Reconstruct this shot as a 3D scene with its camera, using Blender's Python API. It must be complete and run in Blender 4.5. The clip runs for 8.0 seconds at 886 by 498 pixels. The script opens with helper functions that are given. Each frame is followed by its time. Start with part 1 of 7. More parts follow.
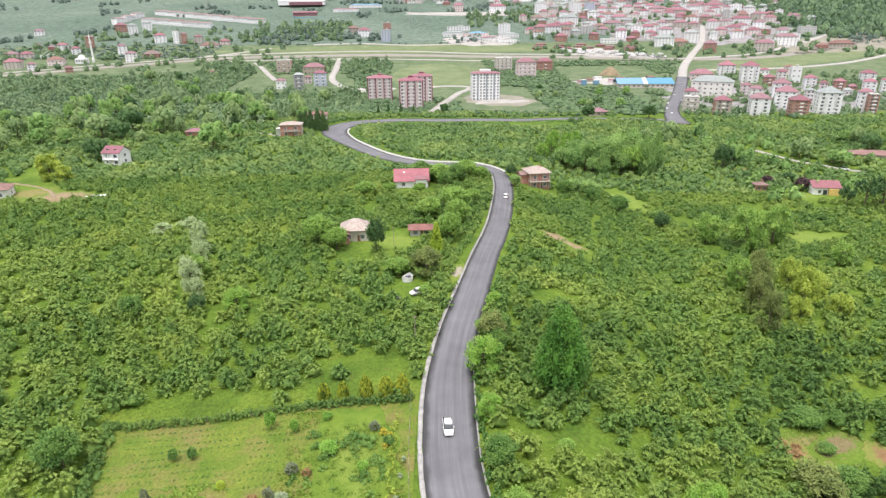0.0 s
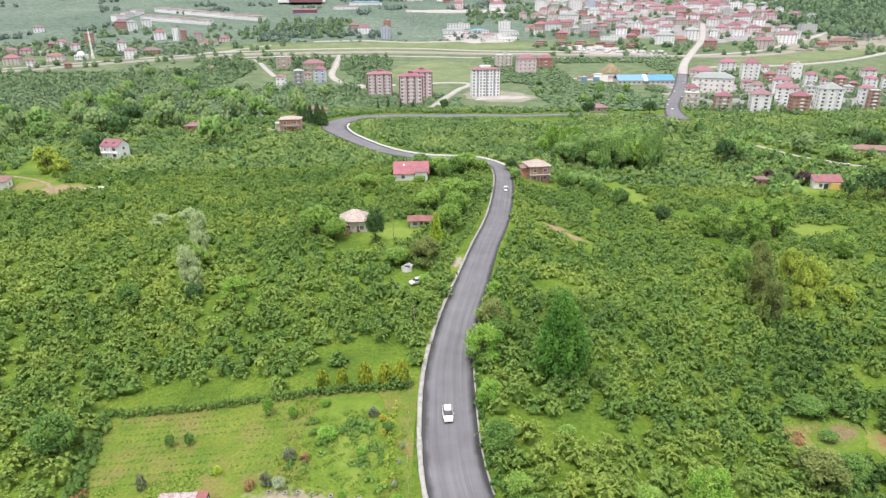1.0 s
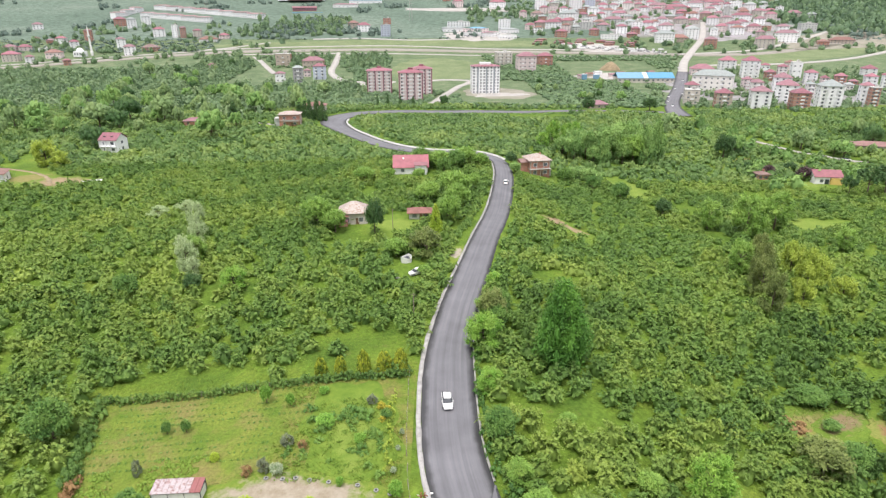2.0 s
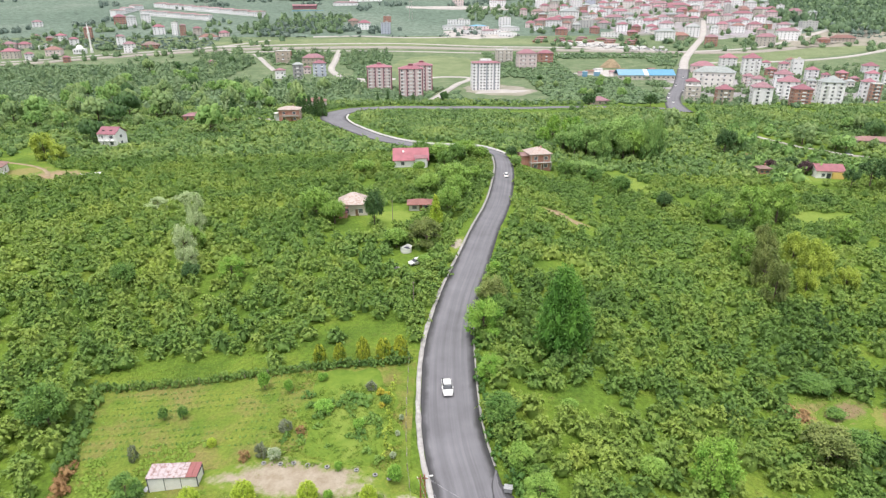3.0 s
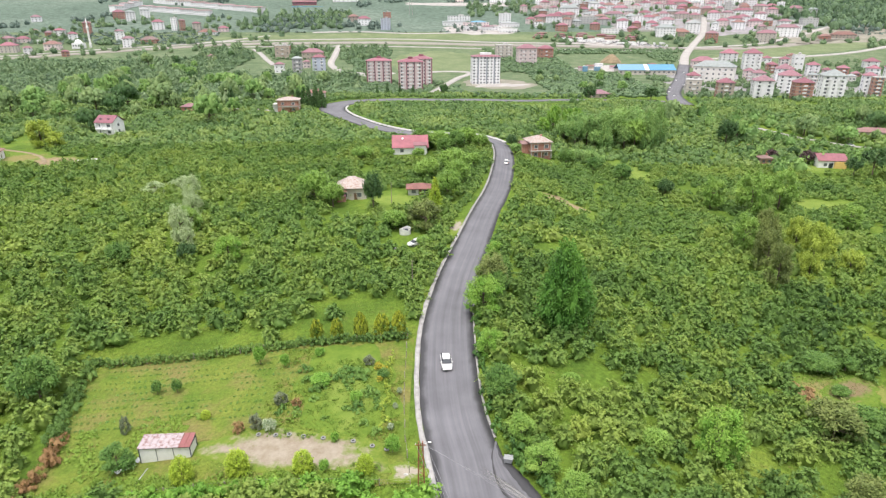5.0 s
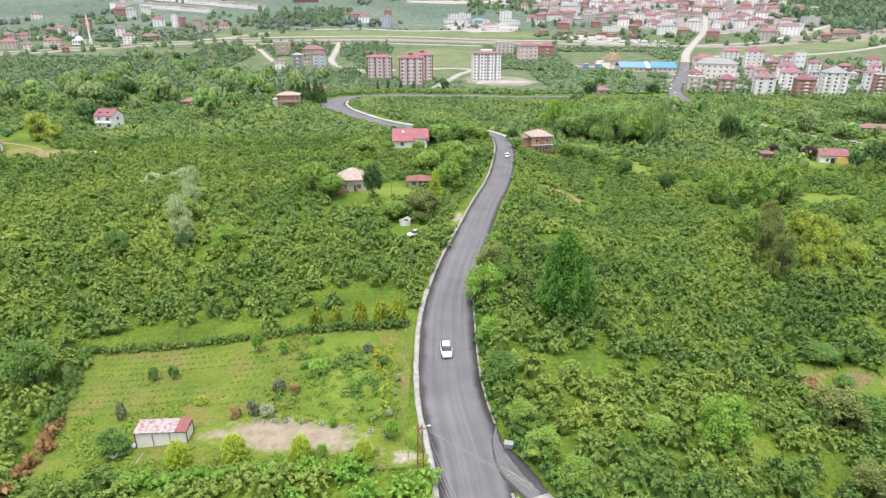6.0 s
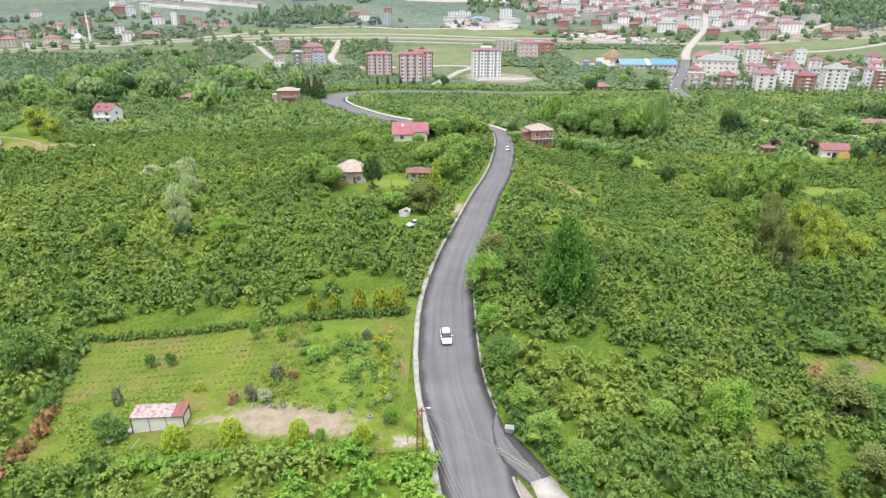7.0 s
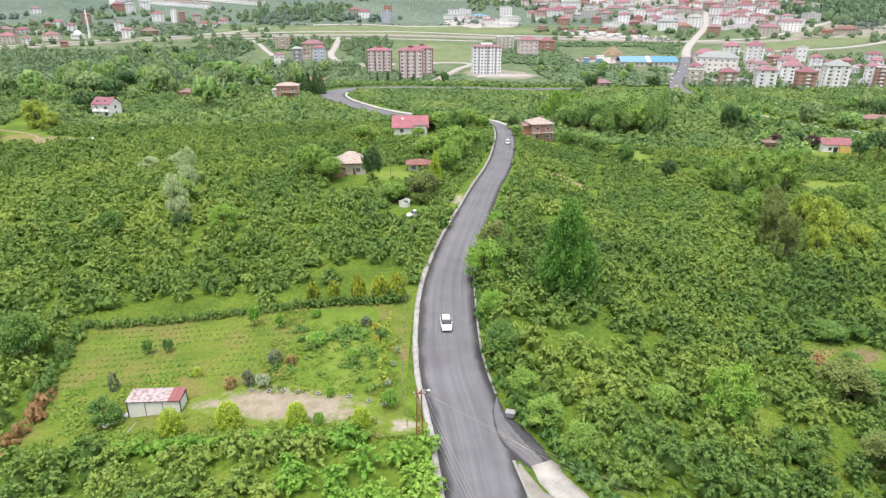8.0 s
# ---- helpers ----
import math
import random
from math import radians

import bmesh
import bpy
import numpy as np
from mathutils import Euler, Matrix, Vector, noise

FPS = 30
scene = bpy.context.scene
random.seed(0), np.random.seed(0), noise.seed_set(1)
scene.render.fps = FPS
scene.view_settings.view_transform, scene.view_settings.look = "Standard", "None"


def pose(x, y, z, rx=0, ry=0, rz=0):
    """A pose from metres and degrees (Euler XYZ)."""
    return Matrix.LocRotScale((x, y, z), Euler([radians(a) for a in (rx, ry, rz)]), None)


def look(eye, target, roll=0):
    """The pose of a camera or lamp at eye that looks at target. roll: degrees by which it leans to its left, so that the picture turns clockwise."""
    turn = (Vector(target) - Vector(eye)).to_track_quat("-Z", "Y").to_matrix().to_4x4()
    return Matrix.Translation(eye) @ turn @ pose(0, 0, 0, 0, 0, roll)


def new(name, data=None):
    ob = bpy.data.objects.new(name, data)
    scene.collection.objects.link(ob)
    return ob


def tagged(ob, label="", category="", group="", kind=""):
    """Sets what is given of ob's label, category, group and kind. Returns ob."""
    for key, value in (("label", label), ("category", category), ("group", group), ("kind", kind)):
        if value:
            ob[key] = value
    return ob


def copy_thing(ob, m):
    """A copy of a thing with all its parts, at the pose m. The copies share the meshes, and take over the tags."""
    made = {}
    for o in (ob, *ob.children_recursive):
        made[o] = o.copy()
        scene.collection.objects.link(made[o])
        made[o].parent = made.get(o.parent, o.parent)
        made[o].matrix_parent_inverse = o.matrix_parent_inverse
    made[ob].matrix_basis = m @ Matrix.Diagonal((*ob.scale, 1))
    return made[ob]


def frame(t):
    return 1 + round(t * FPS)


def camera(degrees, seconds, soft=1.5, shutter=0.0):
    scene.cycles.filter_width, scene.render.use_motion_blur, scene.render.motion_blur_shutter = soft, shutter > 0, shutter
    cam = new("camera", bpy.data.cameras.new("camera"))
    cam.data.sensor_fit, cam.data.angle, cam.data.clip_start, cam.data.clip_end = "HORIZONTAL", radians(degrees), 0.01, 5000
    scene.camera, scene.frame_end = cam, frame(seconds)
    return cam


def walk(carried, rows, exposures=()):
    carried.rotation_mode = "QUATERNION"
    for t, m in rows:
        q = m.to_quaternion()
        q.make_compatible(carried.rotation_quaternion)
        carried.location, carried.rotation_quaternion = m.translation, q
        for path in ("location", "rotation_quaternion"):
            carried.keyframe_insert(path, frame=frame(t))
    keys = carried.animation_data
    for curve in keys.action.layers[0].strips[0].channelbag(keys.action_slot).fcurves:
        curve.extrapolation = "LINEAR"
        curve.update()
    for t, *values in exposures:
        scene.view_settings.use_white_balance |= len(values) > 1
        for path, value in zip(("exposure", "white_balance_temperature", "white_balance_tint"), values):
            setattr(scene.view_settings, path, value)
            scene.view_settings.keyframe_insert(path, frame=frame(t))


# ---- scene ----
cam = camera(73.0, 8.0, soft=1.32)
PATH = [
    (0, (0.189, -0.428, 67.392), (0.204, 1.438, 66.673), -0.5),
    (0.5, (0.174, -0.442, 66.03), (0.189, 1.424, 65.31), -0.4),
    (1, (0.163, -0.427, 64.76), (0.179, 1.438, 64.038), -0.4),
    (1.5, (0.073, -0.381, 63.551), (0.091, 1.484, 62.828), -0.3),
    (3, (0.039, -0.167, 59.508), (0.057, 1.697, 58.784), -0.2),
    (3.5, (0.066, -0.21, 58.29), (0.085, 1.654, 57.564), -0.2),
    (4, (0.093, -0.128, 57.087), (0.112, 1.735, 56.36), -0.1),
    (4.5, (0.061, -0.126, 55.846), (0.081, 1.737, 55.12), -0.1),
    (6, (0.09, 0.081, 52.311), (0.109, 1.944, 51.582), 0.1),
    (6.5, (0.043, 0.104, 51.1), (0.063, 1.966, 50.37), 0.1),
    (7, (0.105, 0.164, 49.874), (0.124, 2.026, 49.144), 0.1),
    (7.5, (0.083, 0.19, 48.675), (0.103, 2.051, 47.944), 0.2),
    (8, (0.058, 0.264, 47.533), (0.078, 2.125, 46.801), 0.2),
]
walk(cam, [(t, look(eye, target, roll)) for t, eye, target, roll in PATH])

# ---- light ----
world = bpy.data.worlds.new("world")
scene.world = world
world.use_nodes = True
wn, wl = world.node_tree.nodes, world.node_tree.links
sky = wn.new("ShaderNodeTexSky")
sky.sky_type, sky.sun_disc = "NISHITA", False
sky.sun_elevation, sky.sun_rotation = radians(72), radians(200)
sky.air_density, sky.dust_density, sky.ozone_density = 1.0, 5.0, 1.0
soft_white = wn.new("ShaderNodeMix")
soft_white.data_type = "RGBA"
soft_white.inputs[0].default_value = 0.75
soft_white.inputs[7].default_value = (9.15, 9.0, 9.45, 1)
wl.new(sky.outputs[0], soft_white.inputs[6])
# an overcast sky: three times brighter overhead than at the horizon
height = wn.new("ShaderNodeSeparateXYZ")
wl.new(wn.new("ShaderNodeTexCoord").outputs["Generated"], height.inputs[0])
overcast = wn.new("ShaderNodeMapRange")
wl.new(height.outputs[2], overcast.inputs[0])
overcast.inputs[3].default_value, overcast.inputs[4].default_value = 0.4, 1.4
veil = wn.new("ShaderNodeMix")
veil.data_type, veil.blend_type = "RGBA", "MULTIPLY"
veil.inputs[0].default_value = 1.0
wl.new(soft_white.outputs[2], veil.inputs[6])
wl.new(overcast.outputs[0], veil.inputs[7])
wl.new(veil.outputs[2], wn["Background"].inputs[0])
wn["Background"].inputs[1].default_value = 0.12
sun = new("sun", bpy.data.lights.new("sun", "SUN"))
sun.data.energy, sun.data.angle, sun.data.color = 1.6, radians(10), (1.0, 0.96, 0.9)
sun.matrix_world = look((0, 0, 300), (0 + math.sin(radians(20)) * 97, 97 * math.cos(radians(20)), 0))
scene.view_settings.exposure = 0.72


# ---- materials ----
class Nodes:
    """A short way to write a node material."""

    def __init__(self, name):
        self.mat = bpy.data.materials.new(name)
        self.mat.use_nodes = True
        self.n, self.l = self.mat.node_tree.nodes, self.mat.node_tree.links
        self.bsdf = self.n["Principled BSDF"]
        self.out = self.n["Material Output"]

    def add(self, kind, **values):
        node = self.n.new(kind)
        for key, value in values.items():
            setattr(node, key, value)
        return node

    def link(self, a, b):
        self.l.new(a, b)

    def place(self):
        return self.add("ShaderNodeNewGeometry").outputs["Position"]

    def noise(self, scale, detail=4.0, rough=0.6, vector=None):
        node = self.add("ShaderNodeTexNoise")
        node.inputs["Scale"].default_value = scale
        node.inputs["Detail"].default_value = detail
        node.inputs["Roughness"].default_value = rough
        self.link(vector or self.place(), node.inputs["Vector"])
        return node.outputs["Fac"]

    def ramp(self, value, *stops):
        node = self.add("ShaderNodeValToRGB")
        e = node.color_ramp.elements
        while len(e) < len(stops):
            e.new(0.5)
        for item, (at, col) in zip(e, stops):
            item.position = at
            item.color = (*col, 1) if isinstance(col, tuple) else (col, col, col, 1)
        self.link(value, node.inputs[0])
        return node.outputs[0]

    def mix(self, fac, a, b, blend="MIX"):
        node = self.add("ShaderNodeMix", data_type="RGBA", blend_type=blend)
        for slot, v in ((0, fac), (6, a), (7, b)):
            if isinstance(v, (int, float)):
                node.inputs[slot].default_value = v if slot == 0 else (v, v, v, 1)
            elif isinstance(v, tuple):
                node.inputs[slot].default_value = (*v, 1)
            else:
                self.link(v, node.inputs[slot])
        return node.outputs[2]

    def bump(self, height, strength=0.4, distance=0.05):
        node = self.add("ShaderNodeBump")
        node.inputs["Strength"].default_value = strength
        node.inputs["Distance"].default_value = distance
        self.link(height, node.inputs["Height"])
        self.link(node.outputs[0], self.bsdf.inputs["Normal"])

    def done(self, color, rough=0.8, metal=0.0):
        if isinstance(color, tuple):
            self.bsdf.inputs["Base Color"].default_value = (*color, 1)
        else:
            self.link(color, self.bsdf.inputs["Base Color"])
        if isinstance(rough, (int, float)):
            self.bsdf.inputs["Roughness"].default_value = rough
        else:
            self.link(rough, self.bsdf.inputs["Roughness"])
        self.bsdf.inputs["Metallic"].default_value = metal
        return self.mat


def foliage(name, dark, mid, light, spread=0.16, patch=0.05, through_leaf=0.1):
    """Leaves: tint by plant (attribute), by leaf and by stretches of the land."""
    m = Nodes(name)
    tint = m.add("ShaderNodeAttribute", attribute_name="tint").outputs["Fac"]
    leaf = m.add("ShaderNodeNewGeometry").outputs["Random Per Island"]
    land = m.noise(patch, 3.0)
    a = m.add("ShaderNodeMath", operation="MULTIPLY")
    m.link(leaf, a.inputs[0])
    a.inputs[1].default_value = spread
    b = m.add("ShaderNodeMath", operation="MULTIPLY_ADD")
    m.link(tint, b.inputs[0])
    b.inputs[1].default_value = 0.55
    m.link(a.outputs[0], b.inputs[2])
    c = m.add("ShaderNodeMath", operation="MULTIPLY_ADD")
    m.link(land, c.inputs[0])
    c.inputs[1].default_value = 0.5
    m.link(b.outputs[0], c.inputs[2])
    col = m.ramp(c.outputs[0], (0.16, dark), (0.5, mid), (0.92, light))
    m.done(col, 0.55)
    m.bsdf.inputs["Specular IOR Level"].default_value = 0.22
    trans = m.add("ShaderNodeBsdfTranslucent")
    m.link(col, trans.inputs[0])
    mix = m.add("ShaderNodeMixShader")
    mix.inputs[0].default_value = through_leaf
    m.link(m.bsdf.outputs[0], mix.inputs[1])
    m.link(trans.outputs[0], mix.inputs[2])
    m.link(mix.outputs[0], m.out.inputs[0])
    return m.mat


def plain(name, color, rough=0.7, vary=0.13, scale=1.5, metal=0.0, relief=0.0):
    m = Nodes(name)
    dark = tuple(c * (1 - vary) for c in color)
    light = tuple(min(1.0, c * (1 + vary)) for c in color)
    coarse = m.ramp(m.noise(scale), (0.3, dark), (0.7, light))
    fine = m.ramp(m.noise(scale * 9), (0.3, 0.85), (0.7, 1.0))
    col = m.mix(1.0, coarse, fine, "MULTIPLY")
    if relief:
        m.bump(m.noise(scale * 6), relief)
    return m.done(col, rough, metal)


HAZEL = foliage("hazel_leaves", (0.06, 0.123, 0.031), (0.133, 0.233, 0.051), (0.29, 0.372, 0.073), spread=0.05, patch=0.03, through_leaf=0.2)
LIGHT = foliage("light_green_leaves", (0.08, 0.165, 0.03), (0.17, 0.3, 0.054), (0.3, 0.44, 0.09))
OLIVE = foliage("olive_green_leaves", (0.12, 0.18, 0.03), (0.26, 0.35, 0.05), (0.42, 0.5, 0.08))
IVY = foliage("ivy_leaves", (0.032, 0.095, 0.017), (0.073, 0.19, 0.028), (0.156, 0.315, 0.048), spread=0.16)
# distance haze is put into the next six leaf colours as extra blue
FAR_HAZEL = foliage("hazed_far_hazel_leaves", (0.09, 0.14, 0.114), (0.148, 0.205, 0.168), (0.212, 0.265, 0.216), spread=0.1, patch=0.012)
BEND_HAZEL = foliage("bend_hazel_leaves", (0.047, 0.097, 0.032), (0.119, 0.207, 0.06), (0.281, 0.36, 0.092), spread=0.07, patch=0.03)
MID_HAZEL = foliage("hazed_mid_hazel_leaves", (0.064, 0.115, 0.058), (0.127, 0.2, 0.094), (0.212, 0.3, 0.138), spread=0.12, patch=0.02)
FAR_TREES = foliage("hazed_far_tree_leaves", (0.074, 0.13, 0.072), (0.159, 0.245, 0.12), (0.286, 0.37, 0.18), spread=0.14)
SOFT_TREES = foliage("soft_green_leaves", (0.088, 0.15, 0.06), (0.177, 0.27, 0.102), (0.291, 0.38, 0.144))
GROVE = foliage("grove_leaves", (0.066, 0.138, 0.044), (0.155, 0.282, 0.077), (0.299, 0.437, 0.124))
GREEN = foliage("green_leaves", (0.028, 0.075, 0.02), (0.078, 0.172, 0.036), (0.19, 0.31, 0.065))
BRIGHT = foliage("bright_leaves", (0.075, 0.18, 0.024), (0.15, 0.31, 0.042), (0.28, 0.43, 0.075))
DARK = foliage("dark_leaves", (0.022, 0.056, 0.02), (0.05, 0.11, 0.034), (0.11, 0.19, 0.055))
PALE = foliage("pale_leaves", (0.265, 0.365, 0.155), (0.38, 0.48, 0.235), (0.51, 0.59, 0.35), through_leaf=0.3)
YELLOW = foliage("yellow_leaves", (0.15, 0.25, 0.024), (0.27, 0.385, 0.036), (0.42, 0.51, 0.06))
GOLD = foliage("gold_flowers", (0.26, 0.25, 0.03), (0.4, 0.36, 0.04), (0.55, 0.48, 0.07))
RUST = foliage("rust_leaves", (0.15, 0.085, 0.035), (0.27, 0.16, 0.07), (0.37, 0.26, 0.12))
DUSKY = foliage("dusky_leaves", (0.08, 0.105, 0.06), (0.14, 0.17, 0.1), (0.22, 0.245, 0.155))
GRASS_BLADES = foliage("grass_blades", (0.09, 0.16, 0.022), (0.15, 0.225, 0.032), (0.24, 0.29, 0.055), spread=0.1)
HERBS = foliage("herb_leaves", (0.1, 0.18, 0.025), (0.165, 0.26, 0.036), (0.23, 0.315, 0.05), spread=0.14)
BROWN_GREEN = foliage("brownish_green_leaves", (0.065, 0.1, 0.032), (0.14, 0.185, 0.05), (0.25, 0.29, 0.085))
PURPLE = foliage("purple_leaves", (0.03, 0.018, 0.022), (0.07, 0.04, 0.045), (0.13, 0.085, 0.085))
BLOSSOM = foliage("white_blossom", (0.09, 0.18, 0.05), (0.17, 0.27, 0.1), (0.42, 0.47, 0.33), spread=0.5)
BARK = plain("bark", (0.12, 0.09, 0.065), 0.9, 0.3, 4)


def ground_material(name, dark, mid, dry):
    m = Nodes(name)
    a = m.ramp(m.noise(0.07, 5), (0.3, dark), (0.55, mid), (0.75, dry))
    b = m.ramp(m.noise(1.3, 6, 0.7), (0.3, 0.5), (0.7, 1.25))
    c = m.mix(1.0, a, b, "MULTIPLY")
    soil = m.ramp(m.noise(0.33, 5, 0.65), (0.62, 0.0), (0.72, 0.55))
    col = m.mix(soil, c, (0.17, 0.13, 0.06))
    m.bump(m.noise(3.0, 6), 0.8, 0.25)
    m.bsdf.inputs["Specular IOR Level"].default_value = 0.15
    return m.done(col, 0.95)


def asphalt_material(name="asphalt", dusty=False, shade=1.0):
    m = Nodes(name)
    uv = m.add("ShaderNodeTexCoord").outputs["UV"]
    mapping = m.add("ShaderNodeMapping")
    m.link(uv, mapping.inputs[0])
    mapping.inputs["Scale"].default_value = (1.0, 0.015, 1.0)
    streak = m.noise(1.1, 5, 0.62, mapping.outputs[0])
    base = m.ramp(streak, (0.3, (0.102 * shade, 0.101 * shade, 0.11 * shade)), (0.66, (0.163 * shade, 0.161 * shade, 0.174 * shade)))
    blotch = m.ramp(m.noise(0.11, 4), (0.35, 0.82), (0.68, 1.12))
    col = m.mix(1.0, base, blotch, "MULTIPLY")
    x = m.add("ShaderNodeSeparateXYZ")
    m.link(uv, x.inputs[0])
    # fresh black binder along both edges, dust in the wheel tracks
    edge = m.add("ShaderNodeMath", operation="ABSOLUTE")
    m.link(x.outputs[0], edge.inputs[0])
    wave = m.add("ShaderNodeMath", operation="MULTIPLY_ADD")
    m.link(m.noise(0.25, 3), wave.inputs[0])
    wave.inputs[1].default_value = 1.6
    m.link(edge.outputs[0], wave.inputs[2])
    scale = m.add("ShaderNodeMapRange")
    m.link(wave.outputs[0], scale.inputs[0])
    scale.inputs[1].default_value, scale.inputs[2].default_value = 4.25, 5.0
    if dusty:
        # wheel-swept dust in long streaks, gone towards both sides and the ends
        mapping.inputs["Scale"].default_value = (1.5, 0.09, 1.0)
        dust = m.ramp(m.noise(1.0, 4, 0.6, mapping.outputs[0]), (0.36, 0.0), (0.62, 0.95))
        fade = m.add("ShaderNodeMapRange", interpolation_type="SMOOTHSTEP")
        m.link(edge.outputs[0], fade.inputs[0])
        fade.inputs[1].default_value, fade.inputs[2].default_value = 2.0, 0.7
        ends = m.add("ShaderNodeMapRange", interpolation_type="SMOOTHSTEP")
        m.link(x.outputs[1], ends.inputs[0])
        ends.inputs[1].default_value, ends.inputs[2].default_value = 1.0, 8.0
        dust = m.mix(1.0, m.mix(1.0, dust, fade.outputs[0], "MULTIPLY"), ends.outputs[0], "MULTIPLY")
        m.link(dust, m.bsdf.inputs["Alpha"])
        col = m.ramp(m.noise(2.0, 4), (0.3, (0.2, 0.197, 0.19)), (0.7, (0.28, 0.274, 0.262)))
    else:
        col = m.mix(scale.outputs[0], col, (0.05, 0.05, 0.053))
    grain = m.ramp(m.noise(14, 3), (0.3, 0.88), (0.7, 1.08))
    col = m.mix(1.0, col, grain, "MULTIPLY")
    m.bump(m.noise(30, 3), 0.25, 0.01)
    return m.done(col, 0.82)


GROUND = ground_material("meadow_ground", (0.065, 0.125, 0.018), (0.125, 0.2, 0.026), (0.2, 0.245, 0.042))
def slope_material():
    """Far hillside planted all over with low hazel, seen as a fine weave of bushes."""
    m = Nodes("hazed_planted_hillside")
    # the grey-blue lift in these greens stands for distance haze
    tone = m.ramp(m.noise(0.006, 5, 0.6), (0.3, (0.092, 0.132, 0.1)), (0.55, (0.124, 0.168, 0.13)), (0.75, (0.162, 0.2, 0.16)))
    bush = m.ramp(m.noise(0.13, 4, 0.75), (0.34, 0.6), (0.62, 1.2))
    m.bump(m.noise(0.13, 3, 0.7), 0.5, 1.0)
    m.bsdf.inputs["Specular IOR Level"].default_value = 0.1
    return m.done(m.mix(1.0, tone, bush, "MULTIPLY"), 0.95)


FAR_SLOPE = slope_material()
# valley greens are greyed and blued, haze mixed into the ground colour
VALLEY = ground_material("hazed_valley_ground", (0.09, 0.135, 0.066), (0.138, 0.185, 0.096), (0.201, 0.22, 0.138))
ASPHALT = asphalt_material()
DUSTY_ASPHALT = asphalt_material("dusty_asphalt", True)
FRESH_ASPHALT = asphalt_material("fresh_asphalt", False, 0.72)
CONCRETE = plain("concrete", (0.29, 0.285, 0.265), 0.85, 0.18, 0.7, relief=0.2)
KERB_WHITE = plain("pale_kerb", (0.5, 0.49, 0.47), 0.8, 0.12, 0.8)
GUTTER = plain("pale_gutter_concrete", (0.33, 0.32, 0.305), 0.85, 0.28, 0.9, relief=0.3)
GRAVEL = plain("gravel", (0.27, 0.25, 0.215), 0.95, 0.22, 0.6, relief=0.5)
def worn_material(name, soil, other, grass_a, grass_b, scale=0.5, low=0.34, high=0.62):
    """Bare soil that thins out into grass towards its rim, in ragged tufts."""
    m = Nodes(name)
    bare = m.ramp(m.noise(scale * 1.7, 6, 0.7), (0.3, soil), (0.7, other))
    grass = m.ramp(m.noise(scale * 4, 6, 0.7), (0.3, grass_a), (0.7, grass_b))
    rim = m.add("ShaderNodeAttribute", attribute_name="tint").outputs["Fac"]
    ragged = m.add("ShaderNodeMath", operation="MULTIPLY_ADD")
    m.link(m.noise(scale, 7, 0.72), ragged.inputs[0])
    ragged.inputs[1].default_value = 1.5
    m.link(rim, ragged.inputs[2])
    shift = m.add("ShaderNodeMath", operation="SUBTRACT")
    m.link(ragged.outputs[0], shift.inputs[0])
    shift.inputs[1].default_value = 0.75
    mask = m.ramp(shift.outputs[0], (low, 0.0), (high, 1.0))
    m.bump(m.noise(4.0, 6), 0.6, 0.1)
    m.bsdf.inputs["Specular IOR Level"].default_value = 0.15
    return m.done(m.mix(mask, grass, bare), 0.95)


FIELD_GREEN, FIELD_LIGHT = (0.095, 0.165, 0.022), (0.185, 0.225, 0.04)
MEADOW_GREEN, MEADOW_LIGHT = (0.08, 0.145, 0.02), (0.15, 0.215, 0.032)
YARD = worn_material("worn_yard", (0.22, 0.18, 0.125), (0.34, 0.3, 0.24), FIELD_GREEN, FIELD_LIGHT, 0.45, 0.16, 0.5)
SAND = worn_material("trodden_sand", (0.27, 0.235, 0.18), (0.37, 0.335, 0.28), FIELD_GREEN, FIELD_LIGHT, 0.9)
RUSTY_EARTH = worn_material("rusty_earth", (0.17, 0.1, 0.05), (0.26, 0.17, 0.085), (0.12, 0.17, 0.03), (0.24, 0.23, 0.07), 0.5)
DRY_CLEARING = worn_material("dry_clearing", (0.16, 0.165, 0.05), (0.24, 0.2, 0.085), MEADOW_GREEN, MEADOW_LIGHT, 0.3)
BROWN_BANK = worn_material("brown_bank", (0.2, 0.15, 0.08), (0.3, 0.23, 0.15), MEADOW_GREEN, MEADOW_LIGHT, 0.35, 0.16, 0.45)
CLEARING_EARTH = worn_material("clearing_earth", (0.15, 0.115, 0.055), (0.23, 0.18, 0.105), MEADOW_GREEN, MEADOW_LIGHT, 0.45, 0.25, 0.55)
BRIGHT_SLOPE = worn_material("bright_meadow_slope", (0.125, 0.19, 0.03), (0.185, 0.24, 0.05), MEADOW_GREEN, MEADOW_LIGHT, 0.14)
LANE = plain("worn_lane_concrete", (0.35, 0.335, 0.31), 0.9, 0.25, 0.6, relief=0.3)
EARTH = plain("bare_earth", (0.27, 0.21, 0.13), 0.95, 0.3, 0.5, relief=0.5)
TRACK = plain("pale_track", (0.37, 0.35, 0.325), 0.95, 0.15, 0.15)


# ---- the land ----
def smooth(t):
    t = np.clip(t, 0.0, 1.0)
    return t * t * (3 - 2 * t)


